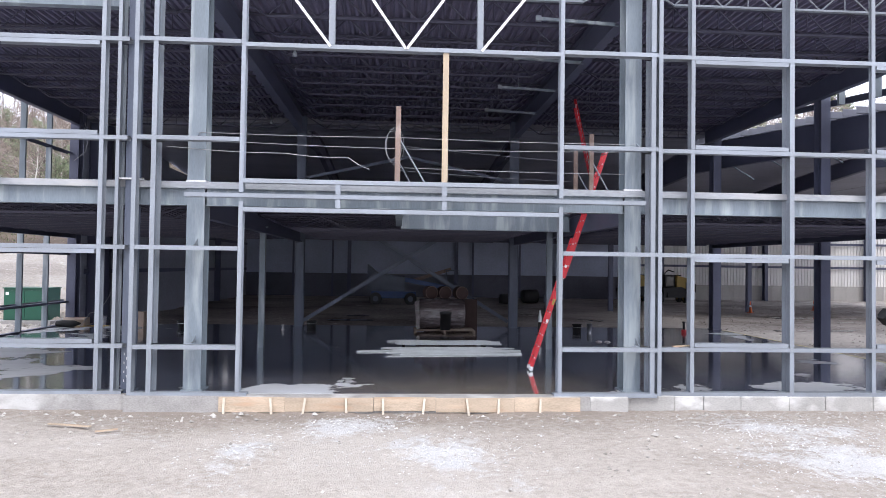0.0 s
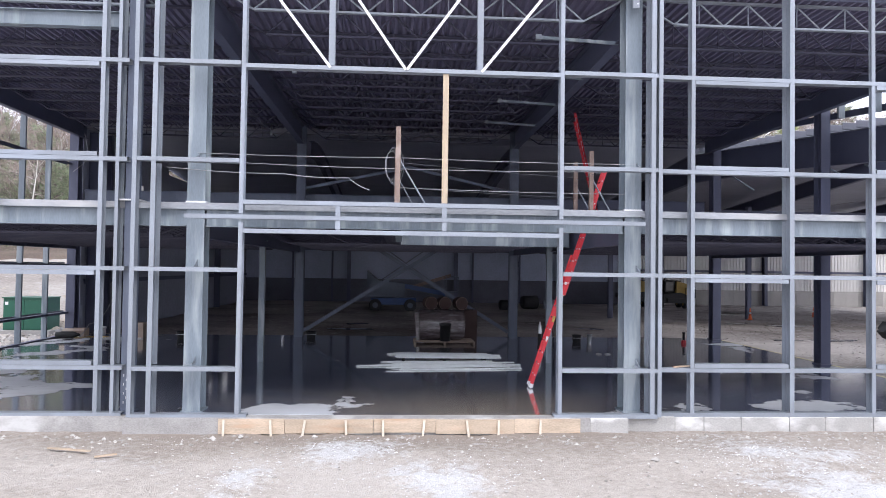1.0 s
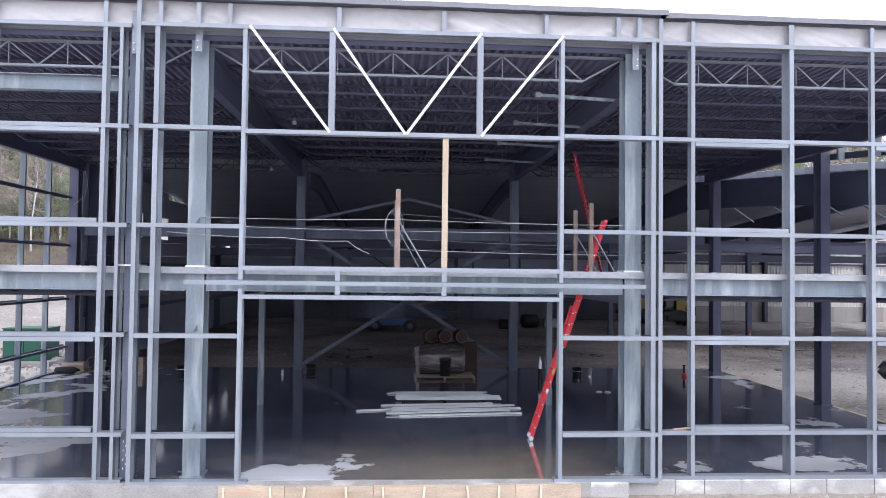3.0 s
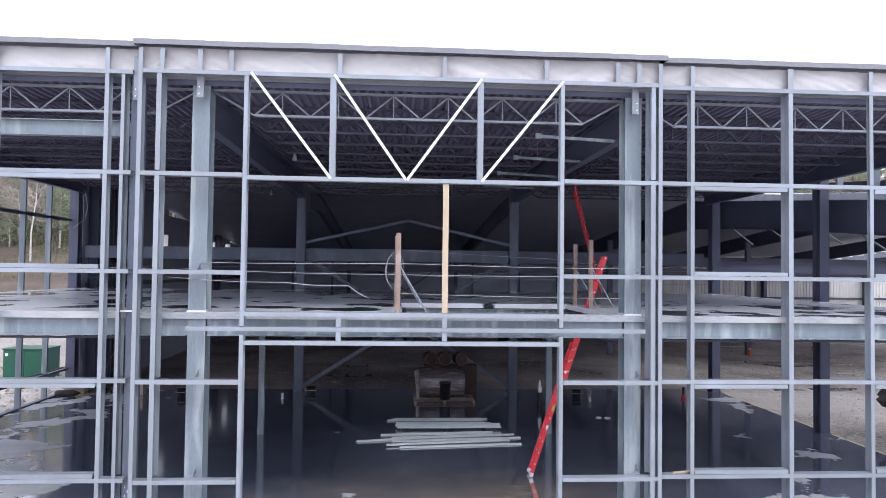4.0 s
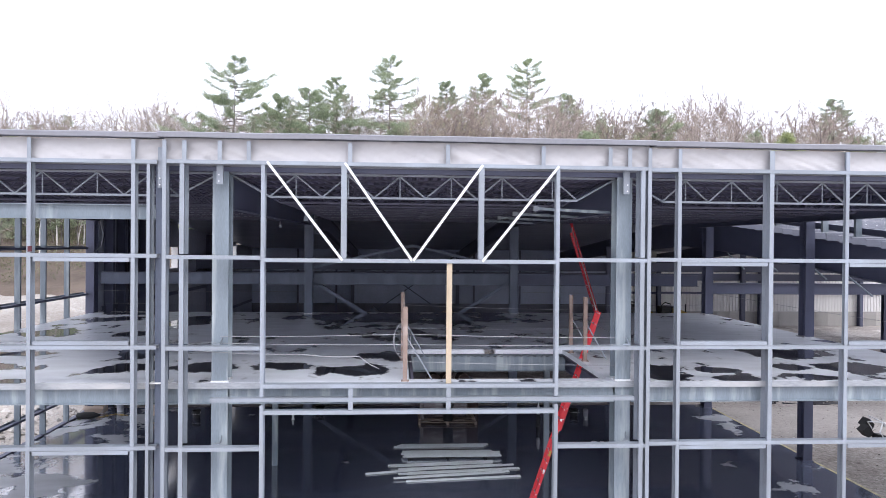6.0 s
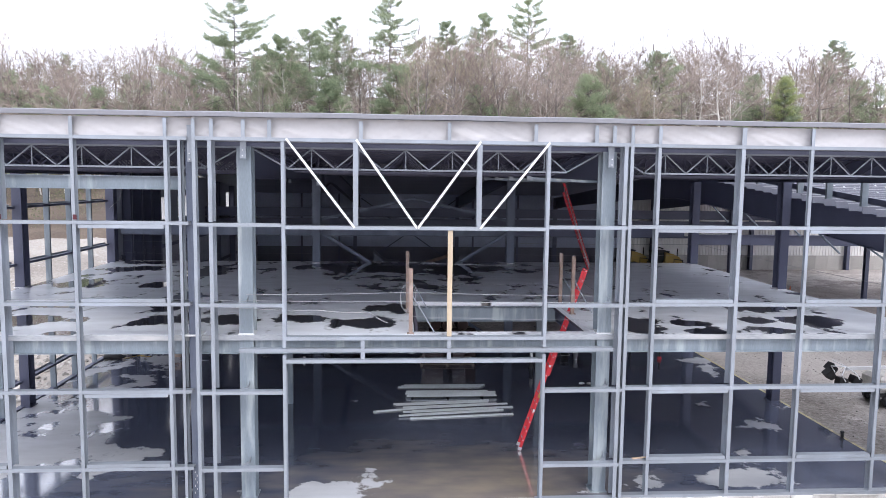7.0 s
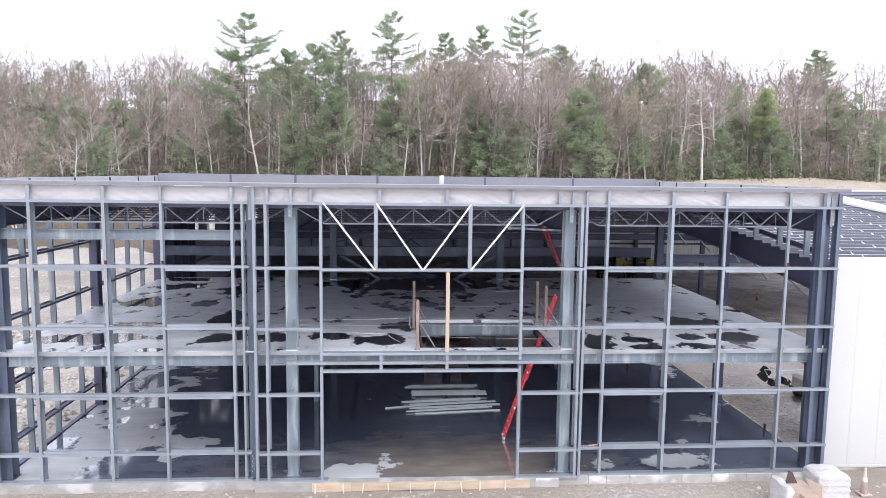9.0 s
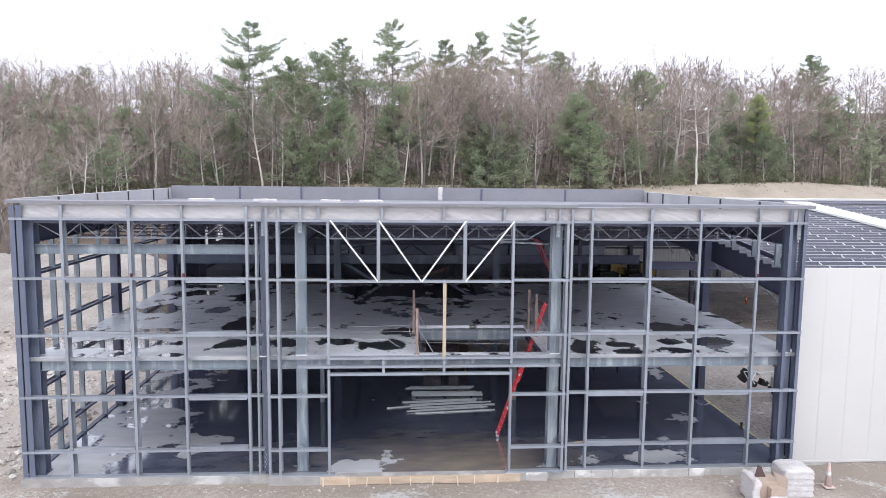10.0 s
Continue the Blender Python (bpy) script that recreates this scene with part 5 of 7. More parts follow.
for i, x in enumerate((-3.0, -2.1, -1.42, -0.62, 0.12, 0.95, 1.8, 2.45, 3.3)):
    lean = 0.05 * math.sin(i * 2.3)
    part("stake", Build().prism([(-.022, -.02), (.022, -.02), (.022, .02), (-.022, .02)], (x + lean, YC - 0.2, -0.42), (x, YC - 0.14, -0.03), (1, 0, 0)), STAKE, fm)


# stacks of light steel studs on the slab
def stud_stack(label, rows):
    e = empty("stud_stack", label, "steel studs", "stud stacks")
    for x0, x1, y0, y1, z in rows:
        b = Build().prism([(0, 0), (0.09, 0), (0.09, 0.04), (0.084, 0.04), (0.084, 0.006), (0.006, 0.006), (0.006, 0.04), (0, 0.04)], (x0, y0, z), (x1, y1, z), (0, 1, 0))
        part("channel", b, STUD_ZINC, e)
    return e


rng = random.Random(4)
stud_stack("small stack of galvanised steel studs on the wet slab", [(0.05 + 0.12 * i, 3.35 + 0.1 * i, 24.3 + 0.13 * i, 24.3 + 0.13 * i, 0.005) for i in range(3)])
stud_stack("banded stack of galvanised steel studs on the wet slab", [(0.3 + 0.3 * rng.random(), 3.85 - 0.35 * rng.random(), 22.95 + 0.15 * (i % 4), 22.97 + 0.15 * (i % 4), 0.06 + 0.045 * (i // 4)) for i in range(8)])
for x in (0.55, 1.9, 3.2):
    thing("timber_bearer", Build().box(x, x + 0.09, 22.9, 23.6, 0, 0.055), BLACK, "short dark bearer under a stud stack", "bearer", "bearers")
loose = [(-0.82, 1.1, 21.35, 21.75, 0.005)]
for i in range(9):
    x0 = -0.15 + 0.75 * rng.random()
    loose.append((x0, x0 + 3.3 + 0.45 * rng.random(), 20.55 + 0.2 * i + 0.06 * rng.random(), 20.95 + 0.19 * i + 0.18 * rng.random(), 0.005 + 0.03 * (i % 2)))
stud_stack("loose fan of galvanised steel studs on the wet slab", loose)

# wrapped roll on a pallet
FILM = material("clear_wrap_over_grey", (0.13, 0.105, 0.11), 0.14, 0, 0.4, 2.5, 7, 1.0, (0.36, 0.34, 0.36), 0.5, (1, 1, 5), 0.9)
BROWN = material("brown_cardboard", (0.075, 0.047, 0.044), 0.8, 0, 0.2)
CARD = material("cardboard", (0.45, 0.36, 0.295), 0.8, 0, 0.12)
BLUE = material("blue_machine_paint", (0.03, 0.07, 0.20), 0.4, 0, 0.15)
GREYM = material("grey_machine_paint", (0.10, 0.12, 0.16), 0.5, 0, 0.15)


def pallet(x, y, z, w, d, label="worn timber pallet on the slab"):
    e = empty("pallet", label, "pallet", "pallets", (x, y, z))
    for i in range(3):
        part("runner", Build().box(i * (w - 0.09) / 2, i * (w - 0.09) / 2 + 0.09, 0, d, 0, 0.09), WORN_WOOD, e)
    n = 6
    for i in range(n):
        part("deck_board", Build().box(0, w, i * (d - 0.1) / (n - 1), i * (d - 0.1) / (n - 1) + 0.1, 0.09, 0.112), WORN_WOOD, e)
    return e


pallet(1.05, 27.5, 0, 2.4, 1.45)
roll = empty("wrapped_roll", "grey insulation roll wrapped in clear shiny film on a pallet", "roll")
roll.location = (1.17, 28.32, 0.112)
prof = [(0, 0.0), (0, 0.30), (0.03, 0.55), (0.12, 0.60), (0.6, 0.615), (1.2, 0.61), (1.78, 0.60), (1.9, 0.56), (1.93, 0.3), (1.93, 0.0)]
b = Build().lathe((0, 0, 0.615), (1, 0, 0), prof, 28, False)
b.v = [(x + 0.02 * noise.noise((x * 3, y * 3, z * 3)), y + 0.03 * noise.noise((x * 4, y * 5, z * 4 + 2)), z + 0.02 * noise.noise((x * 4, y * 4, z * 6 + 9))) for x, y, z in b.v]
part("roll_body", b, FILM, roll, smooth=True)
part("film_tail", Build().add([(-0.12, -0.3, 1.1), (0.05, -0.5, 1.15), (0.08, -0.62, 0.6), (-0.06, -0.55, 0.5), (-0.03, -0.5, 0.05), (0.1, -0.62, 0.02)], [(0, 1, 2, 3), (3, 2, 5, 4)]), FILM, roll)
bk = empty("trash_can", "black plastic rubbish bin beside the wrapped roll", "bin", at=(2.28, 27.83, 0.112))
part("can", Build().lathe((0, 0, 0), (0, 0, 1), [(0, 0.18), (0.02, 0.2), (0.62, 0.245), (0.62, 0.27), (0.68, 0.27), (0.68, 0.25), (0.05, 0.19)], 18, False), BLACK, bk, smooth=True)
part("lid", Build().lathe((0, 0, 0.68), (0, 0, 1), [(0, 0.27), (0.03, 0.27), (0.06, 0.15), (0.07, 0.0)], 18), BLACK, bk)
thing("crate", Build().box(1.5, 3.7, 29.2, 29.8, 0, 1.26), BROWN, "dark brown cardboard crate behind the wrapped roll", "crate")
for x, y in ((1.8, 29.25), (2.37, 29.2), (3.07, 29.22)):
    d = empty("drum", "rust-brown fibre drum lying on a crate", "drum", "drums", (x, y, 1.53))
    part("shell", Build().lathe((0, 0, 0), (-0.25, 1, 0), [(0, 0.0), (0, 0.24), (0.0, 0.265), (0.03, 0.265), (0.05, 0.255), (0.45, 0.255), (0.47, 0.265), (0.5, 0.0)], 20, False), BROWN, d, smooth=False)
    part("rim", Build().lathe((0, -0.012, 0), (-0.25, 1, 0), [(0, 0.25), (0, 0.268), (0.025, 0.268), (0.025, 0.25), (0, 0.25)], 20, False), RUST, d)


def boom_lift(x, y):
    e = empty("boom_lift", "blue and grey boom lift parked on the dirt floor", "machine", at=(x, y, FZ))
    part("chassis", Build().box(-0.2, 3.0, -0.9, 0.9, 0.45, 0.95), BLUE, e)
    part("engine_cover", Build().add([(-0.5, -1.0, 1.0), (2.2, -1.0, 1.0), (2.2, -1.0, 2.0), (0.3, -1.0, 2.2), (-0.5, -1.0, 2.9), (-0.5, 1.0, 1.0), (2.2, 1.0, 1.0), (2.2, 1.0, 2.0), (0.3, 1.0, 2.2), (-0.5, 1.0, 2.9)],
         [(0, 1, 2, 3, 4), (9, 8, 7, 6, 5), (0, 5, 6, 1), (1, 6, 7, 2), (2, 7, 8, 3), (3, 8, 9, 4), (4, 9, 5, 0)]), GREYM, e)
    for wx in (0.1, 2.6):
        for wy in (-1.0, 0.8):
            wh = part("wheel", Build().lathe((wx, wy, 0.42), (0, 1, 0), [(0, 0.2), (0, 0.4), (0.06, 0.45), (0.2, 0.45), (0.25, 0.4), (0.25, 0.2)], 18), BLACK, e)
            part("rim", Build().lathe((wx, wy - 0.01, 0.42), (0, 1, 0), [(0, 0.08), (0.0, 0.2), (0.04, 0.22), (0.27, 0.2)], 14), GREYM, wh)
    part("boom", Build().prism([(-.16, -.12), (.16, -.12), (.16, .12), (-.16, .12)], (1.6, 0, 1.9), (5.2, 0, 1.25), (0, 0, 1)), BLUE, e)
    part("upper_boom", Build().prism([(-.12, -.1), (.12, -.1), (.12, .1), (-.12, .1)], (2.4, 0.3, 1.6), (5.6, 0.3, 2.6), (0, 0, 1)), RUST, e)
    cage = part("platform", Build().box(5.2, 6.1, -0.7, 0.9, 1.35, 1.42), GREYM, e)
    for px in (5.2, 6.1):
        for py in (-0.7, 0.9):
            part("cage_post", Build().tube((px, py, 1.4), (px, py, 2.5), 0.025), GREYM, cage)
    part("cage_rail", Build().path([(5.2, -0.7, 2.5), (6.1, -0.7, 2.5), (6.1, 0.9, 2.5), (5.2, 0.9, 2.5), (5.2, -0.7, 2.5)], 0.025), GREYM, cage)


boom_lift(-1.3, 51.5)


def skid_steer(x, y):
    e = empty("skid_steer", "yellow and black skid-steer loader parked in the hall", "machine", at=(x, y, FZ))
    part("body", Build().add([(0, 0, 0.45), (2.0, 0, 0.45), (2.0, 0, 1.15), (1.5, 0, 1.35), (0, 0, 1.2), (0, 2.6, 0.45), (2.0, 2.6, 0.45), (2.0, 2.6, 1.3), (1.5, 2.6, 1.5), (0, 2.6, 1.3)],
         [(0, 1, 2, 3, 4), (9, 8, 7, 6, 5), (0, 5, 6, 1), (1, 6, 7, 2), (2, 7, 8, 3), (3, 8, 9, 4), (4, 9, 5, 0)]), BLACK, e)
    part("bumper", Build().box(0.3, 1.8, -0.12, 0.0, 0.5, 0.85), BLACK, e)
    hood = [(1.15, 1.2), (2.75, 1.0), (2.75, 1.45), (2.45, 1.85), (1.9, 2.12), (1.2, 2.3)]
    part("engine_hood", Build().add([(a, y_, c) for y_ in (0.1, 1.3) for a, c in hood], [tuple(range(6)), tuple(range(11, 5, -1))] + [(k, 6 + k, 6 + (k + 1) % 6, (k + 1) % 6) for k in range(6)]), YELLOW, e)
    part("rear_guard", Build().path([(1.9, -0.05, 1.0), (1.9, -0.05, 1.7), (2.7, -0.05, 1.6), (2.7, -0.05, 0.9)], 0.05, 5), BLACK, e)
    part("exhaust", Build().tube((2.35, 0.4, 1.3), (2.35, 0.4, 2.6), 0.06, n=8), BLACK, e)
    cab = part("cab", Build().box(0.35, 1.6, 0.5, 0.6, 1.3, 2.25).box(0.35, 1.6, 1.7, 1.8, 1.3, 2.25).box(0.3, 1.65, 0.4, 1.9, 2.25, 2.35), BLACK, e)
    part("cab_window", Build().box(0.42, 1.53, 0.48, 0.5, 1.45, 2.2), DARKGLASS, cab)
    for s in (-0.15, 1.9):
        part("arm", Build().prism([(-.12, -.08), (.12, -.08), (.12, .08), (-.12, .08)], (s + 0.1, 0.2, 1.5), (s + 0.1, 2.9, 0.9), (0, 0, 1)), BLACK, e)
        for wy in (0.45, 1.75):
            wh = part("wheel", Build().lathe((s - 0.05, wy, 0.42), (1, 0, 0), [(0, 0.2), (0, 0.38), (0.05, 0.43), (0.25, 0.43), (0.3, 0.38), (0.3, 0.2)], 18), BLACK, e)
            part("rim", Build().lathe((s - 0.06, wy, 0.42), (1, 0, 0), [(0, 0.05), (0, 0.2), (0.32, 0.2)], 14), YELLOW, wh)
    part("guard_rail", Build().path([(0.2, 0.3, 1.2), (0.2, 0.3, 2.5), (0.5, 0.3, 2.75), (1.0, 0.3, 2.6)], 0.05), BLACK, e)


skid_steer(22.6, 57.5)
skid_steer(19.9, 58.6)
thing("wrapped_bundle", Build().lathe((10.3, 55.5, FZ + 0.5), (1, 0.2, 0), [(0, 0.2), (0, 0.45), (0.1, 0.52), (1.2, 0.55), (1.3, 0.4), (1.3, 0.1)], 14), BLACK, "dark wrapped bundle against the back wall", "bundle", smooth=True)
thing("wrapped_bundle", Build().lathe((11.9, 55.0, FZ + 0.35), (1, -0.1, 0), [(0, 0.1), (0, 0.32), (0.1, 0.38), (1.0, 0.4), (1.1, 0.3), (1.1, 0.1)], 14), INSUL, "pale wrapped bundle against the back wall", "bundle", smooth=True)
thing("wrapped_bundle", Build().lathe((8.2, 53.5, FZ + 0.35), (1, 0.1, 0), [(0, 0.1), (0, 0.36), (0.1, 0.42), (1.3, 0.45), (1.4, 0.3), (1.4, 0.1)], 14), BLACK, "dark wrapped bundle on the dirt floor", "bundle", smooth=True)


def bucket(x, y, r, h, mat, label):
    e = empty("bucket", label, "bucket", "buckets", (x, y, 0))
    part("pail", Build().lathe((0, 0, 0), (0, 0, 1), [(0, r * 0.85), (h * 0.9, r), (h * 0.9, r * 1.07), (h, r * 1.07), (h, r), (0.04, r * 0.8)], 16, False), mat, e, smooth=True)
    part("handle", Build().path([(-r * 1.08, 0, h * 0.85), (-r * 1.1, -r, h * 0.6), (r * 1.1, -r, h * 0.6), (r * 1.08, 0, h * 0.85)], 0.008, 5), ALU, e)


bucket(8.3, 28.6, 0.1, 0.36, ALU, "pale metal pail on the wet slab")
bucket(7.85, 28.9, 0.19, 0.3, BLACK, "black bucket on the wet slab")
bucket(-3.2, 29.7, 0.2, 0.28, BLACK, "black tub on the wet slab")
bucket(-8.3, 29.0, 0.17, 0.32, BLACK, "black bin on the wet slab")
bucket(-11.9, 30.2, 0.16, 0.36, STRAP, "white plastic pail on the wet slab")


def upright_tube(x, y, h, r, mat, label):
    thing("stub_pipe", Build().lathe((x, y, 0), (0, 0, 1), [(0, r * 1.6), (0.03, r * 1.6), (0.03, r), (h, r), (h, r * 1.3), (h + 0.05, r * 1.3)], 12), mat, label, "pipe", "stub pipes")


upright_tube(-4.2, 28.6, 0.16, 0.045, STRAP, "short white pipe stub in the slab")
upright_tube(12.3, 28.6, 0.42, 0.05, BLACK, "black pipe stub with a red base in the slab")
upright_tube(11.0, 28.9, 0.5, 0.04, BLACK, "black pipe stub in the slab")
cs = empty("canister", "pale metal canister on a dark stand on the slab", "canister", at=(5.95, 27.2, 0))
part("stand", Build().lathe((0, 0, 0), (0, 0, 1), [(0, 0.12), (0.02, 0.12), (0.03, 0.085), (0.48, 0.08), (0.5, 0.05)], 12), BLACK, cs)
part("can", Build().lathe((0, 0, 0.5), (0, 0, 1), [(0, 0.06), (0.01, 0.075), (0.2, 0.075), (0.26, 0.06), (0.32, 0.06), (0.36, 0.035), (0.46, 0.03)], 14), ALU, cs)
upright_tube(14.5, 18.3, 0.22, 0.045, BLACK, "black bollard stub at the slab edge")
thing("red_base", Build().lathe((12.3, 28.6, 0), (0, 0, 1), [(0, 0.1), (0.12, 0.1), (0.14, 0.06)], 12), RED, "red base round a pipe stub", "marker")
for x, y in ((7.6, 24.8), (7.9, 24.75)):
    b = Build().lathe((x, y, 0), (0, 0, 1), [(0, 0.12), (0.03, 0.1), (0.05, 0.03)], 9)
    thing("rag", b, STRAP, "crumpled white plastic scrap on the slab", "scrap", "scraps")

# clutter on the slab at the open corner
bx = empty("cardboard_box", "open brown cardboard box on the wet slab", "box", at=(-13.3, 29.9, 0))
for sx in (0, 1):
    part("side", Build().box(0 + 0.78 * sx, 0.02 + 0.78 * sx, 0, 0.5, 0, 0.3), CARD, bx)
part("end", Build().box(0.02, 0.78, 0, 0.02, 0, 0.3), CARD, bx)
part("end", Build().box(0.02, 0.78, 0.48, 0.5, 0, 0.3), CARD, bx)
part("flap", Build().add([(0, 0, 0.3), (0.8, 0, 0.3), (0.85, -0.2, 0.22), (0.0, -0.22, 0.2), (0, 0, 0.31), (0.8, 0, 0.31), (0.85, -0.2, 0.23), (0.0, -0.22, 0.21)], [(0, 1, 2, 3), (7, 6, 5, 4), (3, 2, 6, 7)]), CARD, bx)
thing("cardboard_box", Build().box(-10.3, -9.95, 29.4, 29.75, 0, 0.6), CARD, "tall brown cardboard box on the wet slab", "box")
thing("tarp_bundle", Build().lathe((-13.2, 28.9, 0.14), (1, 0.1, 0), [(0, 0.02), (0.05, 0.12), (0.3, 0.14), (0.7, 0.13), (0.95, 0.03)], 10), BLACK, "black rolled tarpaulin on the slab", "bundle", smooth=True)
wire(((-12.8, 29.5, 0.02), (-12.3, 29.2, 0.02), (-11.9, 29.7, 0.02), (-11.3, 29.4, 0.02)), 0, "yellow hose lying on the slab", 0.015, YELLOW)
wire(((-12.9, 29.4, 0.05), (-12.3, 29.9, 0.5), (-11.5, 30.3, 1.6)), 0.3, "pale hose trailing up from the slab", 0.015)

# yellow marking line along the slab edge
thing("slab_marking", Build().box(XR + 0.04, XR + 0.145, 15.2, BACK, -0.2, 0.006), material("faded_yellow", (0.55, 0.50, 0.30), 0.8, 0, 0.3, 3, 20, 0, (0.30, 0.28, 0.24), 0.9), "faded yellow line along the slab edge", "marking")


# ---- outside ----
def traffic_cone(x, y, z, h, mat, label):
    e = empty("traffic_cone", label, "cone", "traffic cones", (x, y, z))
    part("base", Build().box(-h * .2, h * .2, -h * .2, h * .2, 0, h * .05), mat, e)
    part("body", Build().lathe((0, 0, h * .05), (0, 0, 1), [(0, h * .14), (h * .93, h * .035), (h * .95, h * .02)], 18), mat, e, smooth=True)
    part("collar", Build().lathe((0, 0, h * .5), (0, 0, 1), [(0, h * .092), (h * .14, h * .076)], 18, False), STRAP, e)
    return e


ORANGE = material("orange_plastic", (0.75, 0.16, 0.05), 0.5, 0, 0.1)
FADED = material("dusty_cone_plastic", (0.62, 0.50, 0.46), 0.7, 0, 0.25, 3, 15)
traffic_cone(15.23, 13.25, -0.30, 0.92, FADED, "dusty pale orange traffic cone on the gravel")
traffic_cone(23.62, 45.0, FZ, 0.8, ORANGE, "orange traffic cone beside a hall column")
traffic_cone(29.8, 48.0, FZ, 0.75, ORANGE, "orange traffic cone with a white collar on the dirt")

WHITEBAG = material("white_film_wrap", (0.56, 0.545, 0.55), 0.35, 0, 0.2, 4, 10, 1.0, (0.66, 0.60, 0.58), 0.6, (1, 1, 3.5))


def lumpy(x0, x1, y0, y1, z0, z1, seed, amount=0.06, n=9):
    b = Build()
    b.box(x0, x1, y0, y1, z0, z1)
    bm = bmesh.new()
    me = b.mesh("tmp", WHITEBAG)
    bm.from_mesh(me)
    bpy.data.meshes.remove(me)
    bmesh.ops.subdivide_edges(bm, edges=bm.edges[:], cuts=n, use_grid_fill=True)
    c = Vector(((x0 + x1) / 2, (y0 + y1) / 2, (z0 + z1) / 2))
    for v in bm.verts:
        r = v.co - c
        k = (abs(r.x) / (x1 - x0) * 2) ** 4 + (abs(r.y) / (y1 - y0) * 2) ** 4 + (max(0, r.z) / (z1 - z0) * 2) ** 4
        v.co = c + r * (1 - 0.06 * max(0, k - 1))
        v.co += Vector((noise.noise(v.co * 4 + Vector((seed, 0, 0))), noise.noise(v.co * 4 + Vector((0, seed, 3))), noise.noise(v.co * 5 + Vector((9, 0, seed))) * (v.co.z > z0 + 0.1))) * amount
    out = Build()
    bm.verts.index_update()
    out.v = [tuple(v.co) for v in bm.verts]
    out.f = [tuple(v.index for v in f.verts) for f in bm.faces]
    bm.free()
    return out


pallet(12.95, 12.15, -0.34, 1.15, 1.05, "worn timber pallet on the gravel")
load = lumpy(12.98, 14.08, 12.2, 13.2, -0.226, 0.84, 3, 0.025, 14)
load.v = [(x + 0.018 * math.sin(z * 31 + 3 * noise.noise((x * 2, y * 2, z))), y + 0.018 * math.sin(z * 29 + x * 2 + 2 * noise.noise((x * 2, y * 2, z))), z - 0.10 * max(0, x - 13.6) * (z > 0.5)) for x, y, z in load.v]
thing("wrapped_pallet_load", load, WHITEBAG, "pallet load wrapped in creased white stretch film on the gravel", "pallet load", smooth=True)
pallet(11.75, 11.85, -0.34, 1.15, 1.0, "worn timber pallet on the gravel")
op = empty("open_pallet_load", "torn open cardboard load in white film on the gravel", "pallet load", at=(0, 0, 0))
part("carton", Build().add([(x, y, z) for z, k in ((-0.226, 0), (0.30, 0.01)) for x, y in ((12.33 + k, 11.88), (12.87 - k, 11.88), (12.87 - k, 12.5), (12.33 + k, 12.5))], [(3, 2, 1, 0), (4, 5, 6, 7), (0, 1, 5, 4), (1, 2, 6, 5), (2, 3, 7, 6), (3, 0, 4, 7)]), CARD, op)
part("carton", Build().box(11.95, 12.8, 12.15, 12.85, -0.226, 0.42), CARD, op)
part("flap", Build().add([(12.72, 12.12, 0.25), (12.9, 11.9, 0.25), (12.92, 11.95, 0.62), (12.62, 12.35, 0.72), (12.735, 12.13, 0.25), (12.915, 11.91, 0.25), (12.935, 11.96, 0.62), (12.635, 12.36, 0.72)], [(0, 1, 2, 3), (7, 6, 5, 4), (0, 4, 5, 1), (1, 5, 6, 2), (2, 6, 7, 3), (3, 7, 4, 0)]), CARD, op, "raised cardboard flap")
part("flap", Build().add([(12.1, 12.6, 0.42), (12.5, 12.6, 0.42), (12.42, 12.75, 0.72), (12.3, 12.78, 0.78), (12.1, 12.615, 0.42), (12.5, 12.615, 0.42), (12.42, 12.765, 0.72), (12.3, 12.795, 0.78)], [(0, 1, 2, 3), (7, 6, 5, 4), (0, 4, 5, 1), (1, 5, 6, 2), (2, 6, 7, 3), (3, 7, 4, 0)]), BROWN, op, "dark inside of a torn flap")
part("film", lumpy(11.72, 11.98, 11.86, 12.9, -0.226, 0.62, 8, 0.07, 7), WHITEBAG, op, smooth=True)
part("film", lumpy(12.28, 12.92, 11.80, 11.87, -0.226, 0.05, 4, 0.05, 6), WHITEBAG, op, smooth=True)


def transformer(x, y, z):
    e = empty("transformer_cabinet", "green steel transformer cabinet on a concrete pad", "cabinet", at=(x, y, z))
    GREEN = material("green_cabinet_paint", (0.008, 0.088, 0.052), 0.45, 0, 0.12)
    part("pad", Build().box(-0.4, 2.3, -0.4, 1.7, -0.4, 0.12), CONCRETE, e)
    part("body", Build().box(0, 1.9, 0.05, 1.4, 0.12, 1.58), GREEN, e)
    part("door", Build().box(0.03, 0.94, 0.0, 0.05, 0.18, 1.5), GREEN, e)
    part("door", Build().box(0.96, 1.87, 0.0, 0.05, 0.18, 1.5), GREEN, e)
    part("roof", Build().box(-0.03, 1.93, -0.03, 1.43, 1.58, 1.63), GREEN, e)
    part("warning_label", Build().box(0.1, 0.24, -0.004, 0.0, 1.28, 1.42), STRAP, e, "small white warning label")


transformer(-17.75, 33.6, -0.25)


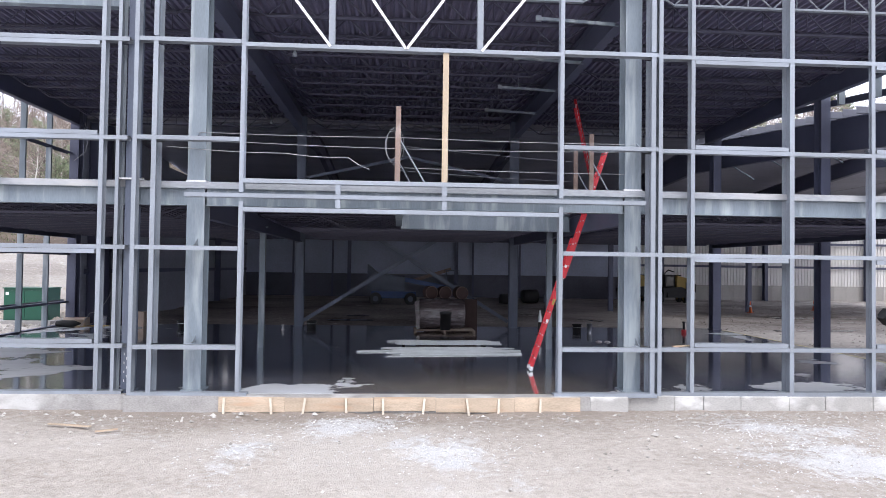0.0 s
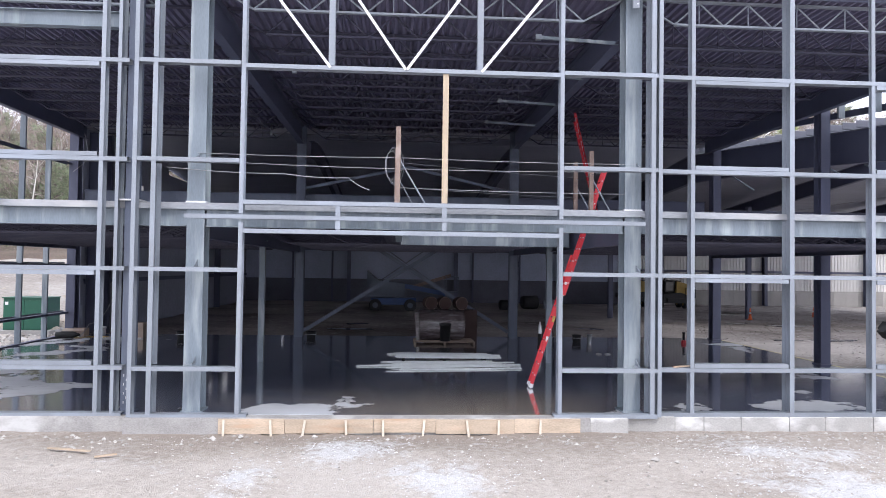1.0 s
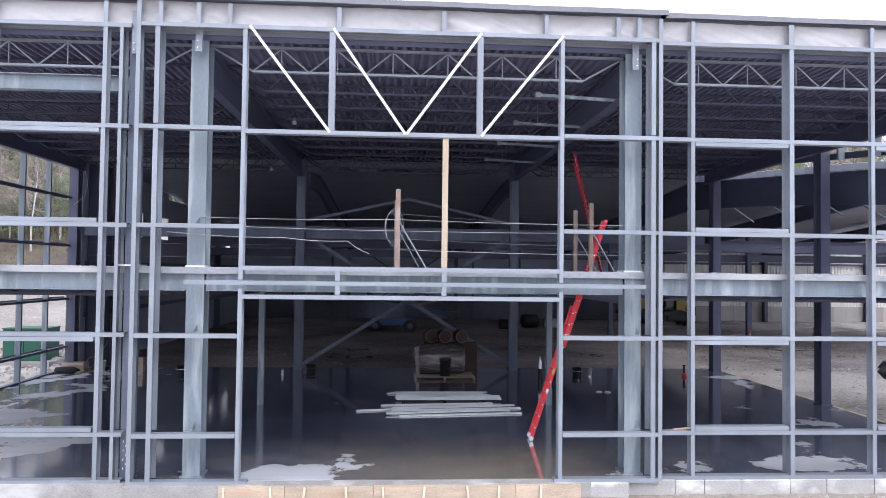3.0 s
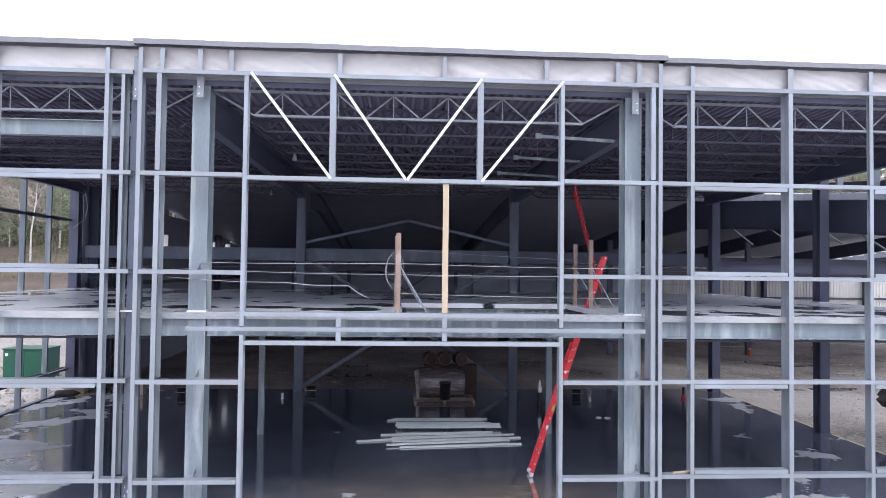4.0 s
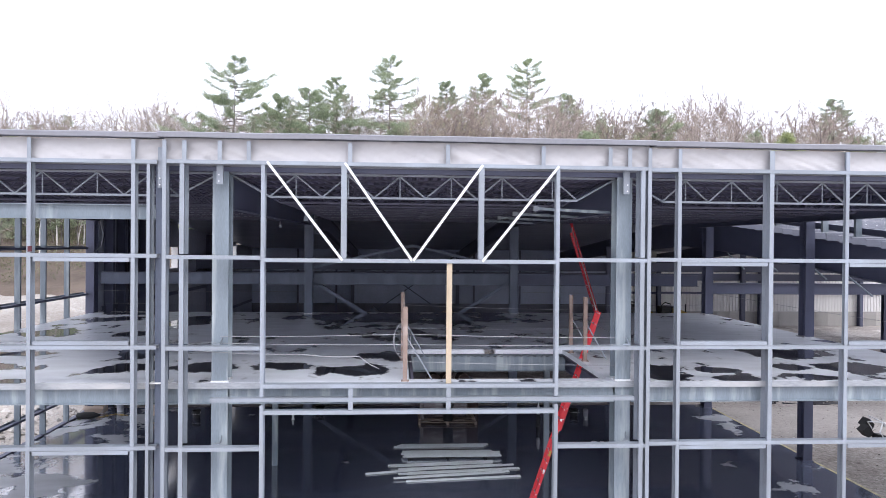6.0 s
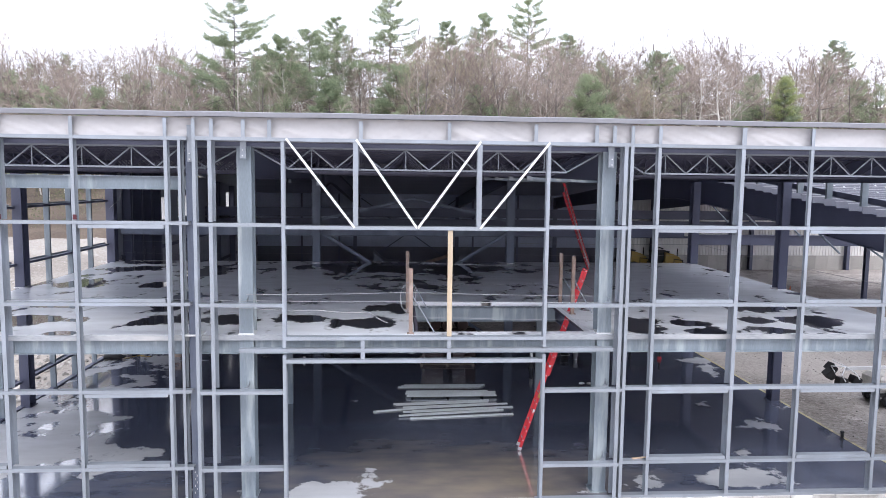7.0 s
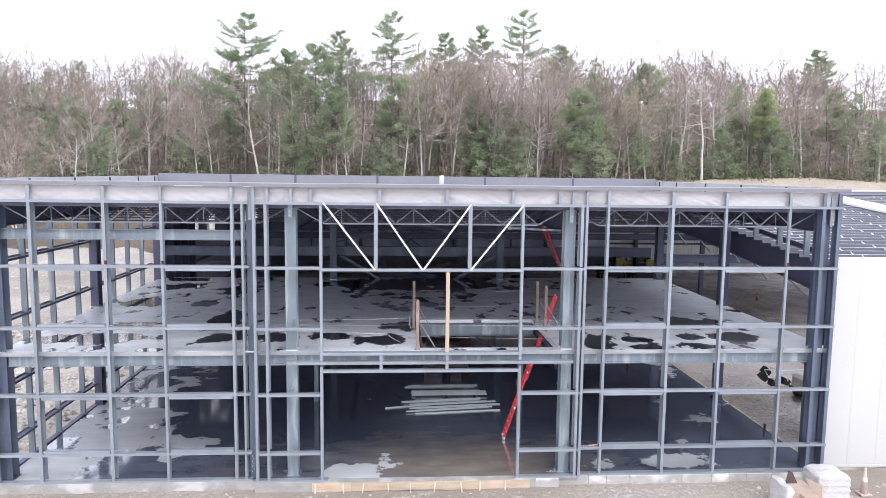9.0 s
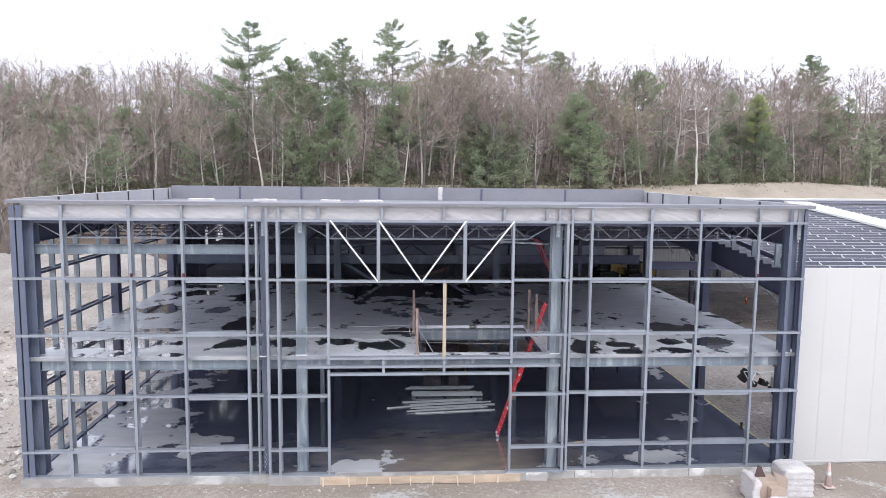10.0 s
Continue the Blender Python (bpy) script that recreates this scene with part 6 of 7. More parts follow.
def light_tower(x, y, z):
    e = empty("light_tower_trailer", "white towable light tower lowered on its trailer", "light tower", at=(x, y, z))
    part("frame", Build().box(0.45, 2.6, -0.6, 0.6, 0.45, 0.6), BLACK, e)
    part("housing", Build().add([(x, y, z) for z, k in ((0.6, 0), (1.08, 0), (1.24, 0.12)) for x, y in ((0.55 + k, -0.55 + k), (2.6 - k, -0.55 + k), (2.6 - k, 0.55 - k), (0.55 + k, 0.55 - k))], [(3, 2, 1, 0), (8, 9, 10, 11)] + [(4 * r + i, 4 * r + (i + 1) % 4, 4 * r + 4 + (i + 1) % 4, 4 * r + 4 + i) for r in (0, 1) for i in range(4)]), material("dusty_cream_paint", (0.62, 0.60, 0.56), 0.6, 0, 0.2, 2, 15), e)
    part("mast", Build().prism([(-.06, -.06), (.06, -.06), (.06, .06), (-.06, .06)], (-0.5, 0, 1.42), (2.7, 0, 1.5), (0, 0, 1)), STRAP, e)
    for s in (-0.65, 0.5):
        wh = part("wheel", Build().lathe((1.0, s, 0.34), (0, 1, 0), [(0, 0.16), (0, 0.3), (0.04, 0.34), (0.16, 0.34), (0.2, 0.3), (0.2, 0.16)], 18), BLACK, e)
        part("rim", Build().lathe((1.0, s - 0.01, 0.34), (0, 1, 0), [(0, 0.04), (0, 0.16), (0.2, 0.17)], 12), GREYM, wh)
        part("fender", Build().box(0.5, 1.5, s, s + 0.2, 0.74, 0.78), PANEL_WHITE, e)
    for i, (dx, dy, dz, ang) in enumerate(((-1.45, -0.3, 1.42, 0.9), (-1.05, 0.25, 1.5, 0.7), (-1.1, -0.45, 1.08, 0.1), (-0.45, -0.3, 1.12, 0.35))):
        ca, sa = math.cos(ang), math.sin(ang)
        shell = [(u * ca - w * sa, v, -u * sa - w * ca) for u, v, w in ((0, -0.17, -0.15), (0, 0.17, -0.15), (0, 0.17, 0.15), (0, -0.17, 0.15), (0.3, -0.15, -0.13), (0.3, 0.15, -0.13), (0.3, 0.15, 0.13), (0.3, -0.15, 0.13), (0.4, -0.08, -0.07), (0.4, 0.08, -0.07), (0.4, 0.08, 0.07), (0.4, -0.08, 0.07))]
        hd = part("lamp_head", Build().add([(dx + a, dy + b_, dz + c) for a, b_, c in shell], [(3, 2, 1, 0), (8, 9, 10, 11)] + [(4 * r + k, 4 * r + (k + 1) % 4, 4 * r + 4 + (k + 1) % 4, 4 * r + 4 + k) for r in (0, 1) for k in range(4)]), BLACK, e)
        part("bracket", Build().path([(dx + 0.2, dy - 0.2, dz), (dx + 0.1, dy - 0.1, dz + 0.22), (-0.5, 0, 1.5)], 0.022, 5), STRAP, hd)
    part("jack", Build().tube((0.4, -0.7, 0.0), (0.4, -0.7, 0.9), 0.03), GREYM, e)
    part("control_box", Build().box(0.95, 1.35, -0.62, -0.55, 0.75, 1.2), STRAP, e)
    part("reflector", Build().box(1.0, 1.12, -0.6, -0.56, 1.0, 1.16), material("orange_lens", (0.7, 0.14, 0.06), 0.4), e)
    part("drawbar", Build().prism([(-.04, -.04), (.04, -.04), (.04, .04), (-.04, .04)], (2.5, 0, 0.5), (3.9, 0, 0.45), (0, 0, 1)), BLACK, e)


light_tower(17.75, 22.4, -0.2)

# stones and scraps strewn on the gravel
STONE = foliage("pale_stone", (0.27, 0.25, 0.225), (0.58, 0.555, 0.52), 0.0, 1.0)
rng = random.Random(11)
b = Build()


def pebble(b, x, y, z, r):
    k = [(r * rng.uniform(0.6, 1.2) * a, r * rng.uniform(0.6, 1.2) * c, r * rng.uniform(0.4, 0.8) * d) for a, c, d in ((1, 0, 0), (0, 1, 0), (-1, 0, 0), (0, -1, 0), (0, 0, 1), (0, 0, -1))]
    b.add([(x + a, y + c, z + d) for a, c, d in k], [(0, 1, 4), (1, 2, 4), (2, 3, 4), (3, 0, 4), (1, 0, 5), (2, 1, 5), (3, 2, 5), (0, 3, 5)])


for i in range(1700):
    x = rng.uniform(-16, 20)
    y = 14.1 - abs(rng.gauss(0, 2.8)) - 0.1
    if y > 5:
        pebble(b, x, y, GROUND_Z + relief(x, y), rng.choice((0.01, 0.012, 0.015, 0.015, 0.02, 0.02, 0.03, 0.045)))
for i in range(1100):
    x, y = rng.uniform(-14, 15), 14.15 - abs(rng.gauss(0, 0.45))
    if y < (13.95 if -5 < x < 6 else 14.3):
        pebble(b, x, y, GROUND_Z + relief(x, y), rng.choice((0.012, 0.015, 0.02, 0.025, 0.03, 0.05)))
for x, y, r in ((4.93, 12.1, 0.09), (5.25, 11.95, 0.05), (-5.7, 13.9, 0.07), (-3.1, 13.7, 0.08), (-2.6, 13.75, 0.07), (-3.4, 13.3, 0.06), (11.9, 13.8, 0.08), (9.4, 13.6, 0.06), (-8.5, 13.5, 0.06), (1.9, 9.2, 0.05), (4.9, 9.9, 0.05), (-1.2, 13.8, 0.07), (0.5, 13.85, 0.06)):
    pebble(b, x, y, GROUND_Z + relief(x, y) + 0.02, r)
for i in range(4200):
    x, y = -14.2 - abs(rng.gauss(0, 7)), rng.uniform(15, 56)
    pebble(b, x, y, ground_height(x, y) + 0.02, rng.choice((0.04, 0.05, 0.06, 0.08, 0.1, 0.14, 0.22)))
for i in range(900):
    x, y = rng.uniform(15.4, 30), rng.uniform(16, 34)
    pebble(b, x, y, FZ, rng.choice((0.02, 0.03, 0.05, 0.07)))
thing("scattered_stones", b, STONE, "loose stones scattered over gravel and dirt", "stones", kind="stuff")
b = Build()
for i in range(3400):
    x, y = -15.6 - abs(rng.gauss(0, 9)), rng.uniform(34, 66)
    pebble(b, x, y, ground_height(x, y) + 0.2, rng.choice((0.06, 0.08, 0.1, 0.13, 0.18, 0.24)))
for i in range(1100):
    x, y = rng.uniform(8, 75), rng.uniform(70, 87.5)
    pebble(b, x, y, ground_height(x, y) + 0.58, rng.choice((0.06, 0.08, 0.10, 0.12, 0.16)))
chips = Build()
for hx, hy, rx, ry, h in HEAPS:
    for i in range(int(900 * rx * ry)):
        x, y = hx + rng.gauss(0, 0.75) * rx, hy + rng.gauss(0, 0.75) * ry
        if y < 13.95:
            pebble(chips, x, y, GROUND_Z + relief(x, y), rng.choice((0.006, 0.008, 0.01, 0.012, 0.016, 0.024)))
thing("crushed_chips", chips, foliage("white_chips", (0.46, 0.455, 0.45), (0.72, 0.72, 0.715), 0.0, 1.0), "white crushed concrete chips heaped on the gravel", "rubble", kind="stuff")
clods = Build()
for i in range(3200):
    x, y = rng.uniform(15.0, 33), 31 + 19 * rng.random() if i < 2300 else rng.uniform(16, 31)
    pebble(clods, x, y, FZ + 0.02, rng.choice((0.012, 0.016, 0.02, 0.028, 0.04)))
thing("mud_clods", clods, foliage("mud_clods", (0.07, 0.06, 0.054), (0.36, 0.325, 0.30), 0.0, 0.4), "brown mud clods and stones on the rutted dirt", "clods", kind="stuff")
thing("bank_stones", b, material("earthy_stone", (0.40, 0.355, 0.30), 0.9, 0, 0.3, 2, 20, 0.3), "brown-grey rubble on the earth bank", "stones", kind="stuff")
for x, y, a, l in ((-5.4, 12.9, -0.35, 0.9), (-4.6, 12.5, 0.3, 0.35), (6.4, 14.55, 0.1, 0.4), (-6.9, 11.2, 0.1, 0.5)):
    dx, dy = math.cos(a) * l, math.sin(a) * l
    z = -0.29 if y < 14.2 else 1.0
    thing("timber_scrap", Build().prism([(-.03, -.012), (.03, -.012), (.03, .012), (-.03, .012)], (x - dx / 2, y - dy / 2, z), (x + dx / 2, y + dy / 2, z + 0.02), (-dy, dx, 0)), FORM, "short pale timber offcut", "offcut", "offcuts")

# things on the flat roof
for x0, x1, y, top in ((1.95, 2.2, 30.2, 10.03), (-10.6, -9.3, 24.8, 9.5), (-7.5, -6.3, 24.9, 9.5), (-4.2, -3.2, 25.0, 9.48), (-2.3, -1.1, 25.0, 9.48)):
    lm = lumpy(x0, x1, y, y + 0.35, DECKZ + 0.12, top, x0, 0.03, 5)
    thing("insulation_pack", lm, WHITEBAG, "white film-wrapped roofing pack on the flat roof", "bundle", "roof bundles", smooth=True)
for y, x in ((BACK + 0.19, -9.5), (BACK + 0.19, -6.0), (BACK + 0.19, -1.5), (BACK + 0.19, 4.5), (BACK + 0.19, 9.5)):
    thing("membrane_seam", Build().box(x, x + 0.12, y - 0.015, y, DECKZ + 0.13, 9.95), STEEL_DARK, "dark lapped seam on the roof membrane", "seam", "membrane seams")
for sx in (XL + 0.205, XR - 0.222):
    for y in (17.5, 21.0, 24.5, 28.0, 30.4):
        thing("membrane_seam", Build().box(sx, sx + 0.015, y, y + 0.14, DECKZ + 0.13, 9.82), BLACK, "black lapped seam on the roof membrane", "seam", "membrane seams")

# fire pipe arms, pendant lamps and clamps under the roof
for y in (15.75, 18.8, 21.9, 25.2):
    e = empty("pipe_arm", "thin grey sprinkler pipe arm under the roof joists", "pipe", "pipe arms", (3.5, y, 8.33))
    part("tube", Build().prism([(-.035, -.03), (.035, -.03), (.035, .03), (-.035, .03)], (0, 0, 0), (1.86, 0, -0.08), (0, 0, 1)), STEEL, e)
    part("end_plate", Build().box(-0.06, 0.06, -0.05, 0.05, -0.06, 0.06), GALV, e)
    part("hanger", Build().tube((0.6, 0, 0), (0.6, 0, 0.5), 0.008, n=5), GALV, e)
for x, y in ((-4.6, 27.4), (-2.4, 18.4)):
    e = empty("pendant_lamp", "small pale work lamp hung under the roof joists", "lamp", "work lamps", (x, y, 8.05))
    part("shade", Build().lathe((0, 0, 0), (0, 0, 1), [(0, 0.065), (0.09, 0.055), (0.14, 0.03), (0.2, 0.025)], 12), GALV, e, smooth=True)
    part("cord", Build().tube((0, 0, 0.2), (0, 0, 0.42), 0.012, n=5), BLACK, e)
RED_TAG = material("dark_red_tag", (0.075, 0.012, 0.02), 0.7)
for x in (-9.52, -7.76, 12.76):
    thing("paper_tag", Build().box(x - 0.045, x + 0.045, YW - 0.006, YW + 0.002, 7.2, 7.32), RED_TAG, "small dark red tag on a facade stud", "tag", "tags")


# ---- woods ----
BARK_GREY = material("grey_bark", (0.13, 0.115, 0.108), 0.9, 0, 0.35, 2, 15, 0, (0.30, 0.28, 0.26), 0.7, (1, 1, 0.5))
BARK_PALE = material("pale_bark", (0.55, 0.52, 0.48), 0.9, 0, 0.4, 1.5, 12, 0, (0.70, 0.68, 0.64), 0.7, (1, 1, 0.5))
TWIG = foliage("bare_twigs", (0.165, 0.13, 0.115), (0.47, 0.395, 0.35), 0.0)
THICKET = foliage("thicket_stems", (0.12, 0.096, 0.086), (0.36, 0.30, 0.265), 0.0, 0.3)
BUDS = foliage("spring_buds", (0.42, 0.385, 0.22), (0.66, 0.60, 0.38), 0.4)
NEEDLE = foliage("pine_needles", (0.20, 0.26, 0.165), (0.51, 0.56, 0.385), 0.55)
NEEDLE_LIGHT = foliage("light_pine_needles", (0.27, 0.33, 0.15), (0.50, 0.54, 0.28), 0.4)
BRUSH = foliage("undergrowth", (0.09, 0.11, 0.06), (0.26, 0.25, 0.16), 0.3, 0.3)


def stick(V, F, p, q, r0, r1, n=3):
    """A thin tapered stick, n sided, without ends."""
    d = q - p
    u = np.cross(d, (0.3, 0.9, 0.2) if abs(d[2]) > abs(d[1]) else (0, 0, 1))
    u /= np.linalg.norm(u) + 1e-9
    w = np.cross(d, u)
    w /= np.linalg.norm(w) + 1e-9
    k = len(V)
    for c, r in ((p, r0), (q, r1)):
        for i in range(n):
            a = 2 * math.pi * i / n
            V.append(c + (u * math.cos(a) + w * math.sin(a)) * r)
    for i in range(n):
        j = (i + 1) % n
        F.append((k + i, k + j, k + n + j))
        F.append((k + i, k + n + j, k + n + i))


def unit(v):
    return v / (np.linalg.norm(v, axis=-1, keepdims=True) + 1e-9)


def ribbons(p, q, r0, r1):
    """Hair-thin twigs, one tapered ribbon each, between rows of points."""
    u = unit(np.cross(q - p, (0.1, 1.0, 0.15)))
    v = np.stack((p - u * r0, p + u * r0, q + u * r1, q - u * r1), 1).reshape(-1, 3)
    k = np.arange(len(p))[:, None] * 4
    return v, np.concatenate((k + (0, 1, 2), k + (0, 2, 3)))


def joined(pieces):
    vs, fs, k = [np.zeros((0, 3))], [np.zeros((0, 3), int)], 0
    for v, f in pieces:
        v, f = np.array(v, dtype=float).reshape(-1, 3), np.array(f, dtype=int).reshape(-1, 3)
        vs.append(v)
        fs.append(f + k)
        k += len(v)
    return np.concatenate(vs), np.concatenate(fs)


def bare_tree(seed, height, limbs=15, subs=6, twigs=4, sprigs=1, buds=0, fork=0.4, spread=1.0):
    """A leafless tree: trunk, arching limbs, boughs, twigs and sprigs; also a haze of opening buds."""
    g = np.random.default_rng(seed)
    tv, tf = [], []
    pts, p, lean, seg = [np.zeros(3)], np.zeros(3), g.normal(0, 0.04, 2), 8
    for i in range(seg):
        lean = lean * 0.9 + g.normal(0, 0.05, 2)
        p = p + np.array([lean[0], lean[1], 1.0]) * height * 0.80 / seg
        pts.append(p)
    r = lambda s: 0.0092 * height * (1 - s) ** 0.85 + 0.015
    for i in range(seg):
        stick(tv, tf, pts[i], pts[i + 1], r(i / seg), r((i + 1) / seg), 5)
    start, way, size = [], [], []
    for i in range(limbs):
        t = (i + g.random()) / limbs
        s = fork + (0.97 - fork) * t
        k = min(seg - 1, int(s * seg))
        q = pts[k] + (pts[k + 1] - pts[k]) * (s * seg - k)
        a = 2.4 * i + g.normal(0, 0.5)
        d = unit(np.array([math.cos(a), math.sin(a), 0.30 + 0.95 * t + g.normal(0, 0.22)]))
        ln, rr = height * spread * (0.32 - 0.11 * t) * g.uniform(0.65, 1.25), r(s) * 0.6
        for j in range(3):
            d = unit(d + g.normal(0, 0.2, 3) + np.array([0, 0, 0.10]))
            e = q + d * ln / 3
            stick(tv, tf, q, e, rr * (1 - j * 0.28), rr * (1 - (j + 1) * 0.28), 3)
            for n_ in range(subs // 3 if j else max(1, subs // 3 - 1)):
                start.append(q + (e - q) * g.random())
                way.append(unit(d + g.normal(0, 0.55, 3) + np.array([0, 0, 0.1])))
                size.append(ln * g.uniform(0.28, 0.52) * (1.15 - 0.2 * j))
            q = e
        start.append(q)
        way.append(d)
        size.append(ln * 0.35)
    start, way, size = np.array(start), np.array(way), np.array(size)[:, None]
    mid = start + way * size * 0.5
    end = mid + unit(way + g.normal(0, 0.25, way.shape) + (0, 0, 0.12)) * size * 0.5
    fine = [ribbons(start, mid, 0.030, 0.021), ribbons(mid, end, 0.021, 0.010)]
    k = np.repeat(np.arange(len(start)), twigs)
    u = g.uniform(0.15, 1, (len(k), 1))
    c = np.where(u < 0.5, start[k] + (mid - start)[k] * u * 2, mid[k] + (end - mid)[k] * (u * 2 - 1))
    d = unit(way[k] + g.normal(0, 0.6, (len(k), 3)) + (0, 0, 0.15))
    e = c + d * size[k] * g.uniform(0.35, 0.75, (len(k), 1))
    fine.append(ribbons(c, e, 0.016, 0.007))
    k = np.repeat(np.arange(len(c)), sprigs)
    o = c[k] + (e - c)[k] * g.uniform(0.3, 0.95, (len(k), 1))
    w = unit(d[k] + g.normal(0, 0.6, (len(k), 3)) + (0, 0, 0.1))
    fine.append(ribbons(o, o + w * g.uniform(0.25, 0.7, (len(k), 1)) * height / 22, 0.011, 0.005))
    lv = np.zeros((0, 3))
    if buds:
        k = np.repeat(np.arange(len(e)), buds)
        c = e[k] + g.normal(0, 0.22, (len(k), 3))
        lv = (c[:, None] + unit(g.normal(size=(len(k), 3, 3))) * 0.065).reshape(-1, 3)
    return [joined([(tv, tf)]), joined(fine), (lv, np.arange(len(lv)).reshape(-1, 3))]


def pine_tree(seed, height, bare=0.45, spread=0.20, dense=1.0, gaps=0.12, flake=1.0):
    """A pine: whorls of boughs with side sprays, each set with tufts of needles."""
    g = np.random.default_rng(seed)
    tv, tf, nv = [], [], []
    pts, p = [np.zeros(3)], np.zeros(3)
    for i in range(8):
        p = p + np.array([g.normal(0, 0.014), g.normal(0, 0.014), 1.0]) * height / 8
        pts.append(p)
    r = lambda s: 0.0085 * height * (1 - s) + 0.02
    for i in range(8):
        stick(tv, tf, pts[i], pts[i + 1], r(i / 8), r((i + 1) / 8), 6)
    boughs = int((1 - bare) * (170 if height > 12 else 100) * (1 - gaps))
    for j in range(boughs):
        t = ((j + g.random()) / boughs) ** 0.92
        s = bare + (0.985 - bare) * t
        k = min(7, int(s * 8))
        base = pts[k] + (pts[k + 1] - pts[k]) * (s * 8 - k)
        reach = height * spread * ((1 - t) ** 0.7) * (0.6 + 1.05 * min(t * 2.0 + 0.2, 0.55)) + 0.35
        a = g.uniform(0, 6.283)
        ln = reach * g.uniform(0.3, 1.0) ** 0.7 * 1.25 * (1 + 0.25 * math.sin(s * 55 + seed) * math.cos(a + seed))
        d = np.array([math.cos(a), math.sin(a), -0.04 + 0.22 * t + 1.3 * max(0, t - 0.72) + g.normal(0, 0.11)])
        mid = base + d * ln * 0.55 - np.array([0, 0, 0.05 * ln])
        tip = base + d * ln + np.array([0, 0, 0.10 * ln])
        stick(tv, tf, base, mid, 0.045, 0.03, 3)
        stick(tv, tf, mid, tip, 0.03, 0.01, 3)
        n = max(2, int((4 + 3.4 * ln) * dense)) * 2
        u = np.linspace(0.30, 1.03, n)[:, None] ** 0.8 + g.normal(0, 0.03, (n, 1))
        c = np.where(u < 0.55, base + (mid - base) * u / 0.55, mid + (tip - mid) * (u - 0.55) / 0.45)
        across = np.array([-math.sin(a), math.cos(a), 0]) * np.where(np.arange(n) % 2, 1, -1)[:, None]
        way = unit(d * 0.8 + across * g.uniform(0.2, 1.3, (n, 1)) + g.normal(0, 0.22, (n, 3)) + (0, 0, 0.12))
        size = np.minimum((0.22 + 0.26 * ln * (1.1 - u)) * g.uniform(0.5, 1.3, (n, 1)), 1.2)
        at = np.concatenate([c + way * size * v for v in (0.25, 0.5, 0.75, 1.0)])
        way4 = np.concatenate([way] * 4)
        for twin in range(2):
            q = unit(way4 * 0.7 + g.normal(0, 0.6, at.shape) + (0, 0, 0.28))
            w = unit(np.cross(q, g.normal(size=at.shape)))
            ln_ = g.uniform(0.22, 0.5, (len(at), 1)) * flake
            o = at + g.normal(0, 0.16, at.shape) * (1, 1, 0.7)
            nv.append(np.stack((o - q * ln_ * 0.4 - w * 0.026 * flake, o - q * ln_ * 0.3 + w * 0.026 * flake, o + q * ln_ * 0.6), 1).reshape(-1, 3))
    for i in range(9):
        s2 = g.uniform(bare * 0.45, bare)
        a = g.uniform(0, 6.28)
        b0 = np.array([0, 0, s2 * height])
        stick(tv, tf, b0, b0 + np.array([math.cos(a), math.sin(a), g.uniform(-0.15, 0.3)]) * height * 0.07, 0.03, 0.01, 3)
    nv = np.concatenate(nv)
    return [joined([(tv, tf)]), (nv, np.arange(len(nv)).reshape(-1, 3))]


def tri_mesh(name, v, f, mat):
    me = bpy.data.meshes.new(name)
    me.vertices.add(len(v))
    me.vertices.foreach_set("co", np.asarray(v, dtype=np.float32).ravel())
    me.loops.add(len(f) * 3)
    me.loops.foreach_set("vertex_index", np.asarray(f, dtype=np.int32).ravel())
    me.polygons.add(len(f))
    me.polygons.foreach_set("loop_start", np.arange(0, len(f) * 3, 3, dtype=np.int32))
    me.materials.append(mat)
    me.update(calc_edges=True)
    return me


def single_tree(kind, x, y, top, seed, label, **kw):
    z = ground_height(x, y) - 0.1
    h = top - z
    if kind == "pine":
        tree = empty("pine_tree", label, "tree", "pines at the wood edge", (x, y, z))
        light = kw.pop("light", False)
        trunk, crown = pine_tree(seed, h, **kw)
        sets = (("trunk", trunk, BARK_GREY), ("crown", crown, NEEDLE_LIGHT if light else NEEDLE))
    else:
        tree = empty("bare_tree", label, "tree", "bare trees at the wood's edge", (x, y, z))
        pale = kw.pop("pale", False)
        trunk, twigs, buds = bare_tree(seed, h, **kw)
        sets = (("trunk", trunk, BARK_PALE if pale else BARK_GREY), ("crown", twigs, TWIG), ("bud_haze", buds, BUDS))
    for name, (v, f), mat in sets:
        if len(f):
            ob = new(name, tri_mesh(name, v, f, mat))
            ob.parent = tree
            if name == "bud_haze":
                tagged(ob, kind="stuff")


